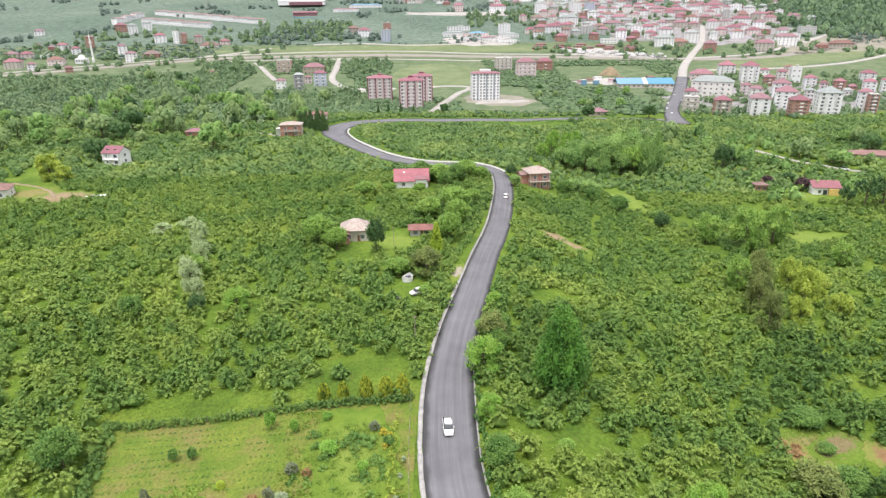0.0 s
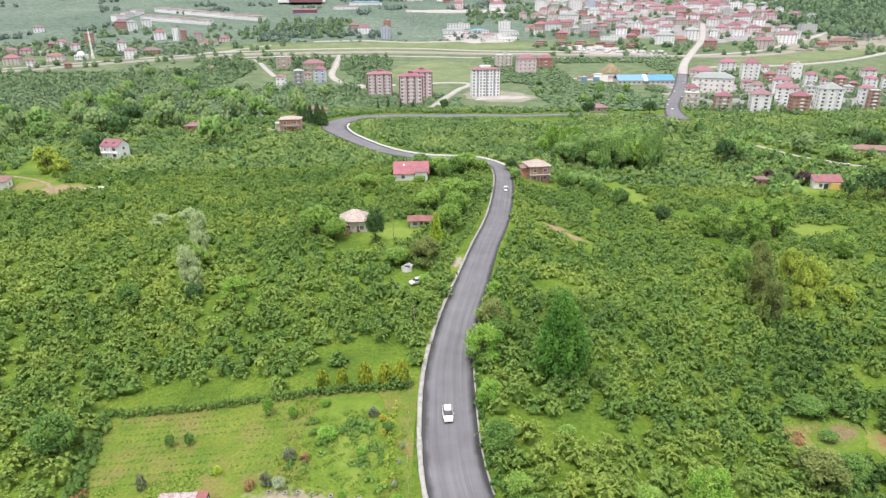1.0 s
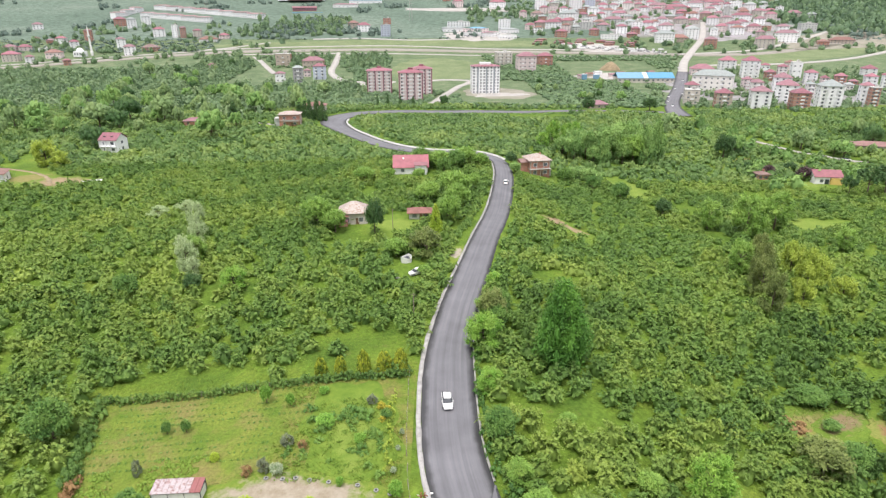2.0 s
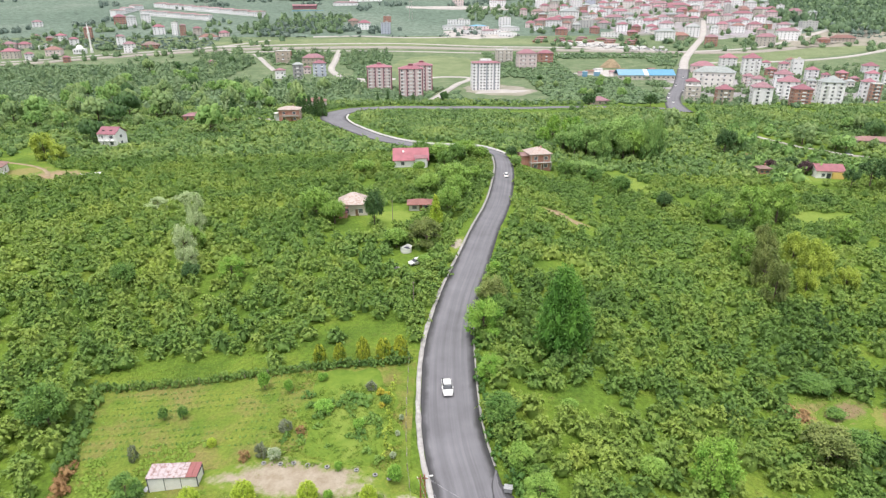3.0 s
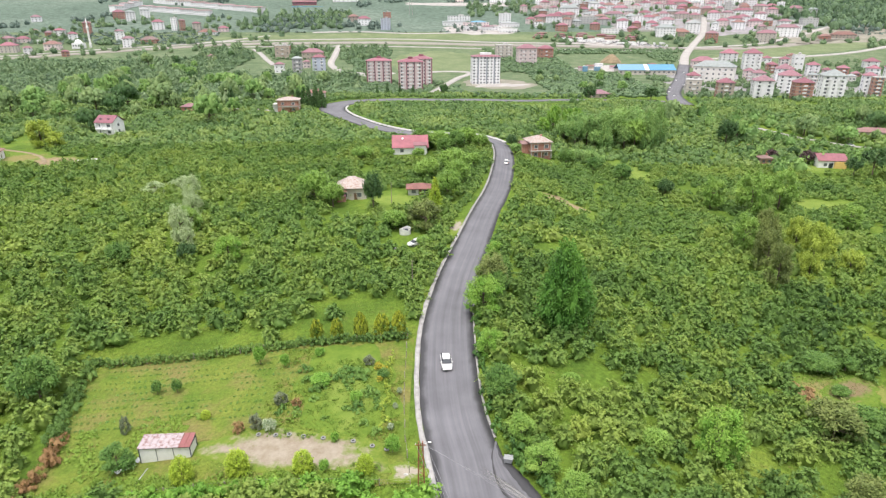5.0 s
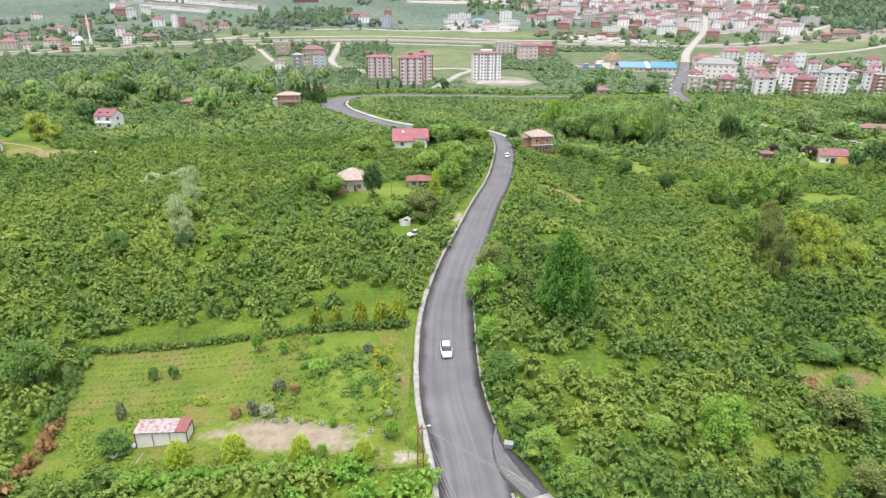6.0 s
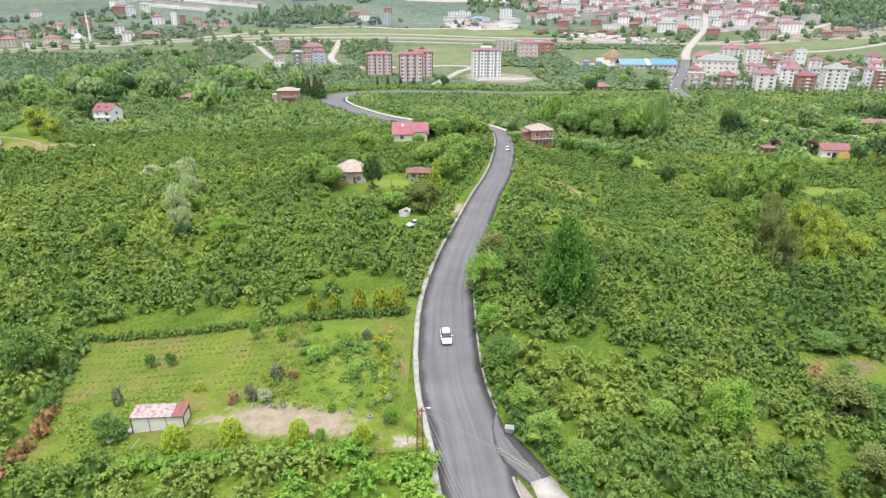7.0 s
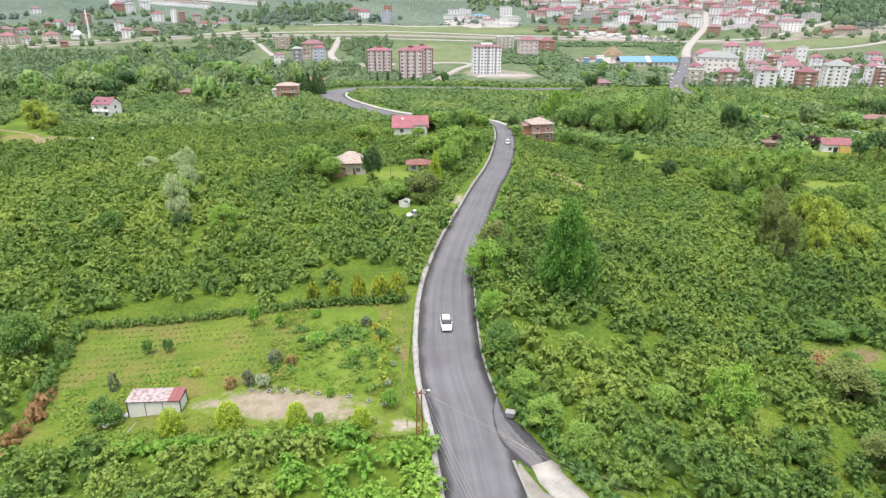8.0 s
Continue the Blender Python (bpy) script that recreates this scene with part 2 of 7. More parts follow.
def land(x, y):
    """Height of the ground: a low ridge along the road, a dip to the east, a valley and the hills behind it."""
    x, y = np.asarray(x, float), np.asarray(y, float)
    ys = (-400, 380, 585, 700, 900, 1100, 1400, 1600, 2500, 4500)
    zs = (0, 0, -6, 0, 17, 48, 91, 124, 260, 420)
    far = sum(np.interp(y + d, ys, zs) for d in (-60, -30, 0, 30, 60)) / 5
    near = 1 - smooth((y - 330) / 150)
    ridge = 3.2 * np.exp(-((x - 5) / 90) ** 2 - ((y - 225) / 105) ** 2)
    east = -9.5 * smooth((x - 14) / 62) * (1 - 0.75 * smooth((y - 260) / 170))
    west = -3.0 * smooth((-x - 14) / 45) * (1 - smooth((y - 105) / 60))
    return far + near * (ridge + west) + east * (1 - smooth((y - 430) / 120))


def at(x, y, up=0.0):
    return (x, y, float(land(x, y)) + up)


def mesh_object(name, verts, faces, material, uv=None, tint=None, smooth_faces=False):
    me = bpy.data.meshes.new(name)
    verts = np.asarray(verts, np.float32).reshape(-1, 3)
    faces = np.asarray(faces, np.int32)
    k = faces.shape[1]
    me.vertices.add(len(verts))
    me.vertices.foreach_set("co", verts.ravel())
    me.loops.add(faces.size)
    me.loops.foreach_set("vertex_index", faces.ravel())
    me.polygons.add(len(faces))
    me.polygons.foreach_set("loop_start", np.arange(0, faces.size, k, dtype=np.int32))
    me.polygons.foreach_set("loop_total", np.full(len(faces), k, np.int32))
    if smooth_faces:
        me.polygons.foreach_set("use_smooth", np.ones(len(faces), bool))
    if uv is not None:
        layer = me.uv_layers.new(name="uv")
        layer.data.foreach_set("uv", np.asarray(uv, np.float32)[faces.ravel()].ravel())
    if tint is not None:
        layer = me.attributes.new("tint", "FLOAT", "POINT")
        layer.data.foreach_set("value", np.asarray(tint, np.float32))
    me.materials.append(material)
    me.update(calc_edges=True)
    return new(name, me)


def axis_steps(*stretches):
    out = []
    for a, b, step in stretches:
        out += list(np.arange(a, b, step))
    return np.array(out + [stretches[-1][1]])


def build_ground():
    xs = axis_steps((-3500, -1200, 230), (-1200, -300, 22), (-300, -80, 8), (-80, 80, 2.5), (80, 300, 8), (300, 1200, 22), (1200, 3500, 230))
    ys = axis_steps((-600, 0, 60), (0, 40, 8), (40, 130, 2.5), (130, 480, 5), (480, 1000, 10), (1000, 2000, 25), (2000, 4600, 200))
    gx, gy = np.meshgrid(xs, ys)
    gz = land(gx, gy)
    n = len(xs)
    i = np.arange(len(xs) - 1)
    j = np.arange(len(ys) - 1)
    ii, jj = np.meshgrid(i, j)
    a = (jj * n + ii).ravel()
    faces = np.stack([a, a + 1, a + n + 1, a + n], 1)
    ob = mesh_object("ground", np.stack([gx, gy, gz], -1).reshape(-1, 3), faces, GROUND, smooth_faces=True)
    ob.data.materials.append(VALLEY)
    mid_y = gy[jj, ii].ravel()
    ob.data.materials.append(FAR_SLOPE)
    ob.data.polygons.foreach_set("material_index", (mid_y > 478).astype(np.int32) + (mid_y > 985).astype(np.int32))
    return tagged(ob, "rolling green meadow land with bare patches", "ground", kind="structure")


build_ground()


def curve_points(points, step=3.0):
    """A smooth line through points (any number of values each), at even steps."""
    p = np.array(points, float)
    t = np.concatenate([[0], np.cumsum(np.linalg.norm(np.diff(p[:, :2], axis=0), axis=1))])
    m = np.gradient(p, t, axis=0)
    q = np.linspace(0, t[-1], max(2, int(t[-1] / step)))
    k = np.clip(np.searchsorted(t, q) - 1, 0, len(t) - 2)
    h = (t[k + 1] - t[k])[:, None]
    s = (q - t[k])[:, None] / h
    return ((2 * s**3 - 3 * s**2 + 1) * p[k] + (s**3 - 2 * s**2 + s) * h * m[k] + (-2 * s**3 + 3 * s**2) * p[k + 1] + (s**3 - s**2) * h * m[k + 1])


def sideways(line):
    d = np.gradient(line[:, :2], axis=0)
    d /= np.linalg.norm(d, axis=1)[:, None]
    return np.stack([d[:, 1], -d[:, 0]], 1)


def ribbon(name, line, left, right, top, material, bottom=-0.5, across=2, rough=0.0):
    """A slab that follows the land along a line, from left to right of it (metres, one value or one a point)."""
    side = sideways(line)
    n = len(line)
    left, right = np.broadcast_to(left, n), np.broadcast_to(right, n)
    rng = np.random.default_rng(len(name) + n)
    rows, uvs = [], []
    along = np.concatenate([[0], np.cumsum(np.linalg.norm(np.diff(line[:, :2], axis=0), axis=1))])
    fracs = np.linspace(0, 1, across)
    jl, jr = rng.normal(0, rough, n), rng.normal(0, rough, n)
    for f in fracs:
        off = (left + jl) * (1 - f) + (right + jr) * f
        xy = line[:, :2] + side * off[:, None]
        rows.append(np.column_stack([xy, land(xy[:, 0], xy[:, 1]) + top]))
        uvs.append(np.column_stack([off * 9.4 / np.maximum(right - left, 0.1), along]))
    verts = np.concatenate([np.array(rows), np.array(rows)[[0, -1]] + [0, 0, bottom - top]])
    uvs = np.concatenate([np.array(uvs), np.array(uvs)[[0, -1]]])
    order = [across] + list(range(across)) + [across + 1]
    faces = []
    k = np.arange(n - 1)
    for a, b in zip(order, order[1:]):
        faces.append(np.stack([a * n + k, b * n + k, b * n + k + 1, a * n + k + 1], 1))
    ob = mesh_object(name, verts.reshape(-1, 3), np.concatenate(faces), material, uv=uvs.reshape(-1, 2))
    return ob


# centre of the road and its half width
ROAD = curve_points([
    (7.5, 20, 4.2), (5.1, 50, 4.3), (3.8, 63, 4.6), (2.5, 71, 4.65), (1.8, 82, 4.7), (1.8, 89, 4.75), (2.0, 97.5, 4.7),
    (2.5, 105, 4.5), (3.6, 113, 4.4), (5.1, 122, 4.4), (7.2, 132, 4.3), (9.6, 143, 4.2), (14.0, 163, 4.0),
    (19.2, 184, 3.9), (24.7, 216, 3.9), (28.0, 245, 3.9), (28.6, 262, 4.0)], 2.0)
BEND = curve_points([
    (28.6, 262, 4.0), (26, 271, 4.2), (18, 277, 4.4), (6, 279, 4.6), (-5, 282, 4.6), (-17, 291, 4.7), (-29, 306, 4.8), (-43, 331, 5.2), (-57.8, 362, 6.4),
    (-66.2, 388, 8.4), (-65.4, 412, 9.0), (-54, 432, 8.8), (-33, 441, 8.2), (12, 438, 8.0), (53, 448, 7.0), (90, 456, 5.5),
    (130, 455, 5.0), (168, 446, 5.0)], 3.0)
TOWN_ROAD = curve_points([
    (170, 424, 9.5), (175, 440, 7.4), (181, 462, 6.5), (242, 610, 6.5), (285, 715, 6.5)], 8.0)
BRIDGE_ROAD = curve_points([(283, 711, 5.4), (312, 783, 5.0), (360, 880, 4.8), (408, 970, 4.6), (470, 1120, 4.2)], 8.0)


def build_roads():
    road = ribbon("road", ROAD, -ROAD[:, 2], ROAD[:, 2], 0.14, ASPHALT, across=7, rough=0.05)
    tagged(road, "fresh grey asphalt road with dark edges", "road", kind="structure")
    bend = ribbon("road_bend", BEND, -BEND[:, 2], BEND[:, 2], 0.14, ASPHALT, across=5)
    tagged(bend, "grey asphalt road in a wide hairpin bend", "road", kind="structure")
    town = ribbon("road_town", TOWN_ROAD, -TOWN_ROAD[:, 2], TOWN_ROAD[:, 2], 0.55, ASPHALT, across=5)
    tagged(town, "grey asphalt road leading into the town", "road", kind="structure")
    far = ribbon("road_bridge", BRIDGE_ROAD, -BRIDGE_ROAD[:, 2], BRIDGE_ROAD[:, 2], 0.9, TRACK, across=5)
    tagged(far, "pale concrete road crossing the river into town", "road", kind="structure")
    low = ROAD[ROAD[:, 1] < 152]
    gutter = ribbon("pavement", low, -low[:, 2] - np.interp(low[:, 1], (60, 100, 120, 150), (0.8, 0.85, 0.75, 0.65)), -low[:, 2] - 0.0, 0.2, GUTTER, across=3, rough=0.04)
    tagged(gutter, "pale concrete gutter strip beside the asphalt", "pavement", kind="structure")
    high = ROAD[ROAD[:, 1] > 150]
    g2 = ribbon("pavement_upper", high, -high[:, 2] - 0.6, -high[:, 2], 0.26, CONCRETE, rough=0.05)
    tagged(g2, "narrow grey concrete road edging", "pavement", kind="structure")
    r = ROAD[(ROAD[:, 1] > 66) & (ROAD[:, 1] < 128)]
    k = ribbon("kerb", r, r[:, 2], r[:, 2] + 0.3, 0.24, CONCRETE, rough=0.04)
    tagged(k, "low weathered concrete kerb along the road", "kerb", kind="structure")
    b = BEND[2:60]
    k = ribbon("kerb_bend", b, b[:, 2], b[:, 2] + 0.9, 0.75, KERB_WHITE)
    tagged(k, "white concrete kerb wall inside the bend", "kerb", kind="structure")


build_roads()


# ---- plants ----
def road_gap(x, y):
    """Distance to the nearest road edge."""
    best = np.full(np.shape(x), 1e9)
    for line in (ROAD, BEND, TOWN_ROAD, BRIDGE_ROAD):
        for px, py, hw in line[::2]:
            best = np.minimum(best, np.hypot(x - px, y - py) - hw)
    return best


def inside(x, y, cx, cy, rx, ry, turn=0.0):
    c, s = math.cos(radians(turn)), math.sin(radians(turn))
    dx, dy = x - cx, y - cy
    return ((dx * c + dy * s) / rx) ** 2 + ((-dx * s + dy * c) / ry) ** 2 < 1


def in_field(x, y):
    return (y > 58.0) & (y < 94.5) & (x > -61.5 + (93 - y) * 0.24) & (x < 4)


def value_noise(x, y, size, seed=0):
    """Smooth noise from 0 to 1 over the plan."""
    rng = np.random.default_rng(seed)
    table = rng.random((64, 64))
    u, v = x / size + 500.3, y / size + 500.7
    i, j = np.floor(u).astype(int), np.floor(v).astype(int)
    a, b = smooth(u - i), smooth(v - j)
    t = lambda p, q: table[p % 64, q % 64]
    return (t(i, j) * (1 - a) + t(i + 1, j) * a) * (1 - b) + (t(i, j + 1) * (1 - a) + t(i + 1, j + 1) * a) * b


MEADOWS = [  # open grass: centre, half sizes, turn
    (-15, 98.5, 14, 3.6, 2), (-42, 97, 22, 3.0, 5), (-10, 104, 7, 4.5, 20), (-20, 108, 6, 3, 0),
    (22, 81.5, 8, 4.2, -10), (72, 89.3, 11, 6.2, 16), (83, 88.5, 4, 4, 0), 
    (-13, 176, 9, 10, 0), (-7, 141, 6, 7, 0), (-10, 240, 12, 7, 0), (10.5, 172, 3.5, 16, -16), (-25, 160, 6, 4, 0)]
PLOTS = [  # open ground round the houses and on the slopes
    (83, 252, 6, 20, 4), (138, 205, 12, 6, 10), (41.5, 182.0, 12, 5.5, -40), (-160, 240, 24, 9, -6), (172, 259, 15, 8, 0),
    (-48, 126, 8, 2.2, 30), (-62, 118, 7, 2.0, 30), (-34, 116, 7, 2, 10), (50, 66, 6, 2, -30), (96, 108, 6, 3, 0), (-159, 298, 9, 8, 0), (43.5, 248, 9, 9, 0),
    (-92, 370, 12, 8, 5), (-10, 232, 9, 8, 0), (-25, 168, 6, 6, 0), (-5, 179, 6, 5, 0), (-152, 374, 8, 6, 0), (152, 267, 4, 4, 0), (126, 466, 9, 7, 0)]
CLEAR = MEADOWS + PLOTS
PATHS = [  # narrow lanes through the orchard, clear of bushes
    [(185, 345), (192, 331), (197, 321), (205, 314), (213, 304), (222, 300)], [(-142, 388), (-128, 390), (-112, 386), (-99, 376)], [(-190, 262), (-176, 256), (-163, 246), (-156, 236)]]


def blocked(x, y, margin=2.0):
    hit = (road_gap(x, y) < margin) | in_field(x, y)
    for cx, cy, rx, ry, turn in CLEAR:
        hit |= inside(x, y, cx, cy, rx, ry, turn)
    hit |= (y < 62) & (y > 38) & (x > 4) & (x < 10.5 + np.maximum(0, 60.5 - y) * 0.62)
    for path in PATHS:
        for (x0, y0), (x1, y1) in zip(path, path[1:]):
            for f in (0.0, 0.25, 0.5, 0.75, 1.0):
                hit |= np.hypot(x - x0 - (x1 - x0) * f, y - y0 - (y1 - y0) * f - 1.5 * margin) < 3.6
                hit |= np.hypot(x - x0 - (x1 - x0) * f, y - y0 - (y1 - y0) * f + 5.0) < 3.6
    hit |= (y > 412) & (y < 450) & (x > -58) & (x < 98)
    hit |= (y > 452) & (x > 140) & (x < 420)
    return hit


def view_half(y):
    return 0.74 * (0.93 * y + 20) + 12


def scatter(y0, y1, spacing, seed, turn=28.0, jitter=0.33, x0=-1e9, x1=1e9):
    """Plants in loose slanting rows."""
    rng = np.random.default_rng(seed)
    reach = view_half(y1) + 30
    u, v = np.meshgrid(np.arange(-reach * 1.6, reach * 1.6, spacing), np.arange(-reach * 1.6, reach * 1.6, spacing))
    u = u.ravel() + rng.normal(0, jitter * spacing, u.size)
    v = v.ravel() + rng.normal(0, jitter * spacing, v.size)
    c, s = math.cos(radians(turn)), math.sin(radians(turn))
    x, y = u * c - v * s, u * s + v * c + (y0 + y1) / 2
    keep = (y > y0) & (y < y1) & (np.abs(x) < view_half(y)) & (x > x0) & (x < x1)
    return x[keep], y[keep]


def quads(center, normal, size, rng, tilt=0.55, slim=0.42):
    """Leaf sprays: one kite each, facing roughly along its normal."""
    n = len(center)
    d = normal + rng.normal(0, tilt, (n, 3))
    d /= np.linalg.norm(d, axis=1)[:, None] + 1e-9
    a = np.cross(d, rng.normal(0, 1, (n, 3)))
    a /= np.linalg.norm(a, axis=1)[:, None] + 1e-9
    b = np.cross(d, a)
    s = np.broadcast_to(size, n)[:, None] * 0.5
    bend = d * s * 0.35
    return np.stack([center - a * s, center - b * s * slim + bend, center + a * s, center + b * s * slim + bend * 0.4], 1)


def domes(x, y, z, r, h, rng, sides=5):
    """The inner mass of each plant, tinted darker where used to stand for shade."""
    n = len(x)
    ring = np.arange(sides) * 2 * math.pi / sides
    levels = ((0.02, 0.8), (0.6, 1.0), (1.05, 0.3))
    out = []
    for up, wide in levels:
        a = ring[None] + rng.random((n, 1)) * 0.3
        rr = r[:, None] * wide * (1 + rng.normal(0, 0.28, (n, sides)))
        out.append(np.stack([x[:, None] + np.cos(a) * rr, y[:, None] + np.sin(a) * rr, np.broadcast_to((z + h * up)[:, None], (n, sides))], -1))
    v = np.stack(out, 1)
    k = np.arange(sides)
    f = []
    for lev in range(len(levels) - 1):
        f.append(np.stack([lev * sides + k, lev * sides + (k + 1) % sides, (lev + 1) * sides + (k + 1) % sides, (lev + 1) * sides + k], 1))
    f = np.concatenate(f)
    per = len(levels) * sides
    faces = (f[None] + (np.arange(n) * per)[:, None, None]).reshape(-1, 4)
    return v.reshape(-1, 3), faces, per


def plant_mass(name, x, y, radius, height, cards, leaf, material, seed, lobes=6, bright=0.0, lift=0.12, tri=False, slim=0.42, vary=0.11, heart=0.9, tilt=0.42):
    """Many plants in one mesh: clumps of leaf sprays, each round a small lumpy heart, on arching shoots."""
    rng = np.random.default_rng(seed)
    n = len(x)
    z = land(x, y)
    r = radius * rng.uniform(0.68, 1.2, n)
    h = height * rng.uniform(0.7, 1.2, n) * (0.55 + 0.45 * r / radius)
    tint = rng.normal(0.4, vary, n) + bright + 0.5 * (value_noise(x, y, 13, seed) - 0.5)
    per = max(2, cards // lobes)
    # clump centres over the dome of the plant
    a = rng.random((n, 1)) * 6.28 + np.arange(lobes)[None] * 2.4 + rng.normal(0, 0.35, (n, lobes))
    up = np.clip((np.arange(lobes)[None] + 0.5) / lobes + rng.normal(0, 0.1, (n, lobes)), 0.0, 1.0)
    flat = np.sqrt(np.maximum(0.02, 1 - up**2))
    push = rng.uniform(0.5, 0.86, (n, lobes))
    ls = rng.uniform(0.22, 0.4, (n, lobes)) * (6.0 / lobes) ** 0.33 * 1.12
    lobe = np.stack([x[:, None] + r[:, None] * np.cos(a) * flat * push, y[:, None] + r[:, None] * np.sin(a) * flat * push,
                     z[:, None] + h[:, None] * np.maximum(lift, 0.16 + 0.78 * up * (0.6 + 0.4 * push))], -1)
    rad = r[:, None] * ls
    tall = np.minimum(h[:, None] * ls * 1.3, rad * 1.15)
    shade = np.clip(tint[:, None] + rng.normal(0, 0.09, (n, lobes)), -0.2, 1.1)
    lobe, rad, tall, shade = lobe.reshape(-1, 3), rad.ravel(), tall.ravel(), shade.ravel()
    m = len(lobe)
    size3 = np.stack([rad, rad, tall], -1)
    d = rng.normal(0, 1, (m, per, 3))
    d[..., 2] = np.abs(d[..., 2]) * 1.1 - 0.45
    d /= np.linalg.norm(d, axis=2)[..., None]
    c = (lobe[:, None] + d * size3[:, None] * rng.uniform(0.7, 1.18, (m, per, 1))).reshape(-1, 3)
    nrm = d.copy()
    nrm[..., 2] += 0.3
    q = quads(c, nrm.reshape(-1, 3), leaf * rng.uniform(0.6, 1.25, m * per), rng, tilt=tilt, slim=slim)
    t = np.repeat(np.repeat(shade, per) + rng.normal(0, 0.04, m * per), 4)
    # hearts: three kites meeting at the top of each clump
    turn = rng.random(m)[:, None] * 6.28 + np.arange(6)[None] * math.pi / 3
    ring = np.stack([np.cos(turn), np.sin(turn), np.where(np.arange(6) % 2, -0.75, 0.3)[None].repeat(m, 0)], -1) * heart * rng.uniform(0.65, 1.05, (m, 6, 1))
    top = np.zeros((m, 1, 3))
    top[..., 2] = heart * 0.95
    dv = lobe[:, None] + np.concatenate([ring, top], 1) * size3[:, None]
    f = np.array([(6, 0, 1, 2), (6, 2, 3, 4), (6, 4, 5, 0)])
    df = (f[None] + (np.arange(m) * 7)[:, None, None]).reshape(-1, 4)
    if tri:
        q, t, df = q[:, :3], t.reshape(-1, 4)[:, :3].ravel(), np.concatenate([df[:, :3], df[:, [0, 2, 3]]])
    k = q.shape[1]
    verts = np.concatenate([q.reshape(-1, 3), dv.reshape(-1, 3)])
    faces = np.concatenate([np.arange(m * per * k).reshape(-1, k), df + m * per * k])
    # hearts get a darker tint for the shade inside each clump
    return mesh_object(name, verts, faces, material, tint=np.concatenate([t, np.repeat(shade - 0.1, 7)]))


def sprays(center, along, normal, size, slim=0.5):
    """Leaf sprays: one folded kite each, pointing along a shoot."""
    a = along / (np.linalg.norm(along, axis=1)[:, None] + 1e-9)
    b = np.cross(normal, a)
    b /= np.linalg.norm(b, axis=1)[:, None] + 1e-9
    d = np.cross(a, b)
    s = np.broadcast_to(size, len(center))[:, None] * 0.5
    return np.stack([center - a * s, center + b * s * slim - d * s * 0.22, center + a * s - d * s * 0.12, center - b * s * slim - d * s * 0.22], 1)


def hazel_mass(name, x, y, radius, height, shoots, per, leaf, material, seed, bright=0.0, vary=0.11, slim=0.68, core=0.54, low=0.15, wave=0.5, loose=0.05, mottle=0.075, sides=6):
    """Many hazel bushes in one mesh: each a ring of arching, drooping leafy shoots round a darker leafy core."""
    rng = np.random.default_rng(seed)
    n = len(x)
    z = land(x, y)
    r = radius * rng.uniform(0.72, 1.22, n)
    h = height * rng.uniform(0.78, 1.18, n) * (0.6 + 0.4 * r / radius)
    tint = rng.normal(0.4, vary, n) + bright + wave * (value_noise(x, y, 13, seed) - 0.5)
    k = np.arange(shoots)[None]
    turn = rng.random((n, 1)) * 6.28 + k * 2.4 + rng.normal(0, 0.3, (n, shoots))
    out = np.sqrt((k + 0.6) / shoots) * rng.uniform(0.8, 1.15, (n, shoots))
    tall = (1.02 - 0.36 * out) * np.where(out > 0.6, rng.uniform(low, 1.05, (n, shoots)) ** 0.7, rng.uniform(0.75, 1.08, (n, shoots)))
    # points along each shoot, most of them near its tip
    s = 1.02 - 0.66 * rng.random((n, shoots, per)) ** 1.25
    bow = math.pi * (0.47 + 0.24 * out)[..., None]
    flat = r[:, None, None] * out[..., None] * s
    up = h[:, None, None] * tall[..., None] * np.sin(bow * s)
    cosine, sine = np.cos(turn)[..., None], np.sin(turn)[..., None]
    c = np.stack([x[:, None, None] + cosine * flat, y[:, None, None] + sine * flat, z[:, None, None] + up], -1)
    c += rng.normal(0, loose, c.shape) * r[:, None, None, None]
    c[..., 2] = np.maximum(c[..., 2], z[:, None, None] + 0.15)
    slope = h[:, None, None] * tall[..., None] * bow * np.cos(bow * s)
    rise = r[:, None, None] * out[..., None] + 0.3
    along = np.stack([cosine * rise + 0 * s, sine * rise + 0 * s, slope], -1)
    along = along / np.linalg.norm(along, axis=-1)[..., None] + rng.normal(0, 0.6, c.shape)
    face = np.stack([cosine * out[..., None] * 0.6 + 0 * s, sine * out[..., None] * 0.6 + 0 * s, np.ones_like(s)], -1) + rng.normal(0, 0.3, c.shape)
    m = n * shoots * per
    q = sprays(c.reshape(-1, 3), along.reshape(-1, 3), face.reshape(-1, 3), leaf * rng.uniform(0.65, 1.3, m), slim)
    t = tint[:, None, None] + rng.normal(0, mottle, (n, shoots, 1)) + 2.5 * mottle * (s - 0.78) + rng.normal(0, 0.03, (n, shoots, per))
    # core tint lies below the leaves: shade of the gaps put into colour
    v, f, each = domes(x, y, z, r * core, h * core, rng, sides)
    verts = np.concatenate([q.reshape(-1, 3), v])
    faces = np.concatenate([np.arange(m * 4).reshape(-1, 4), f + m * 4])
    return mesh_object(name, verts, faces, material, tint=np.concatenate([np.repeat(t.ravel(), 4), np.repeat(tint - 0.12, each)]))


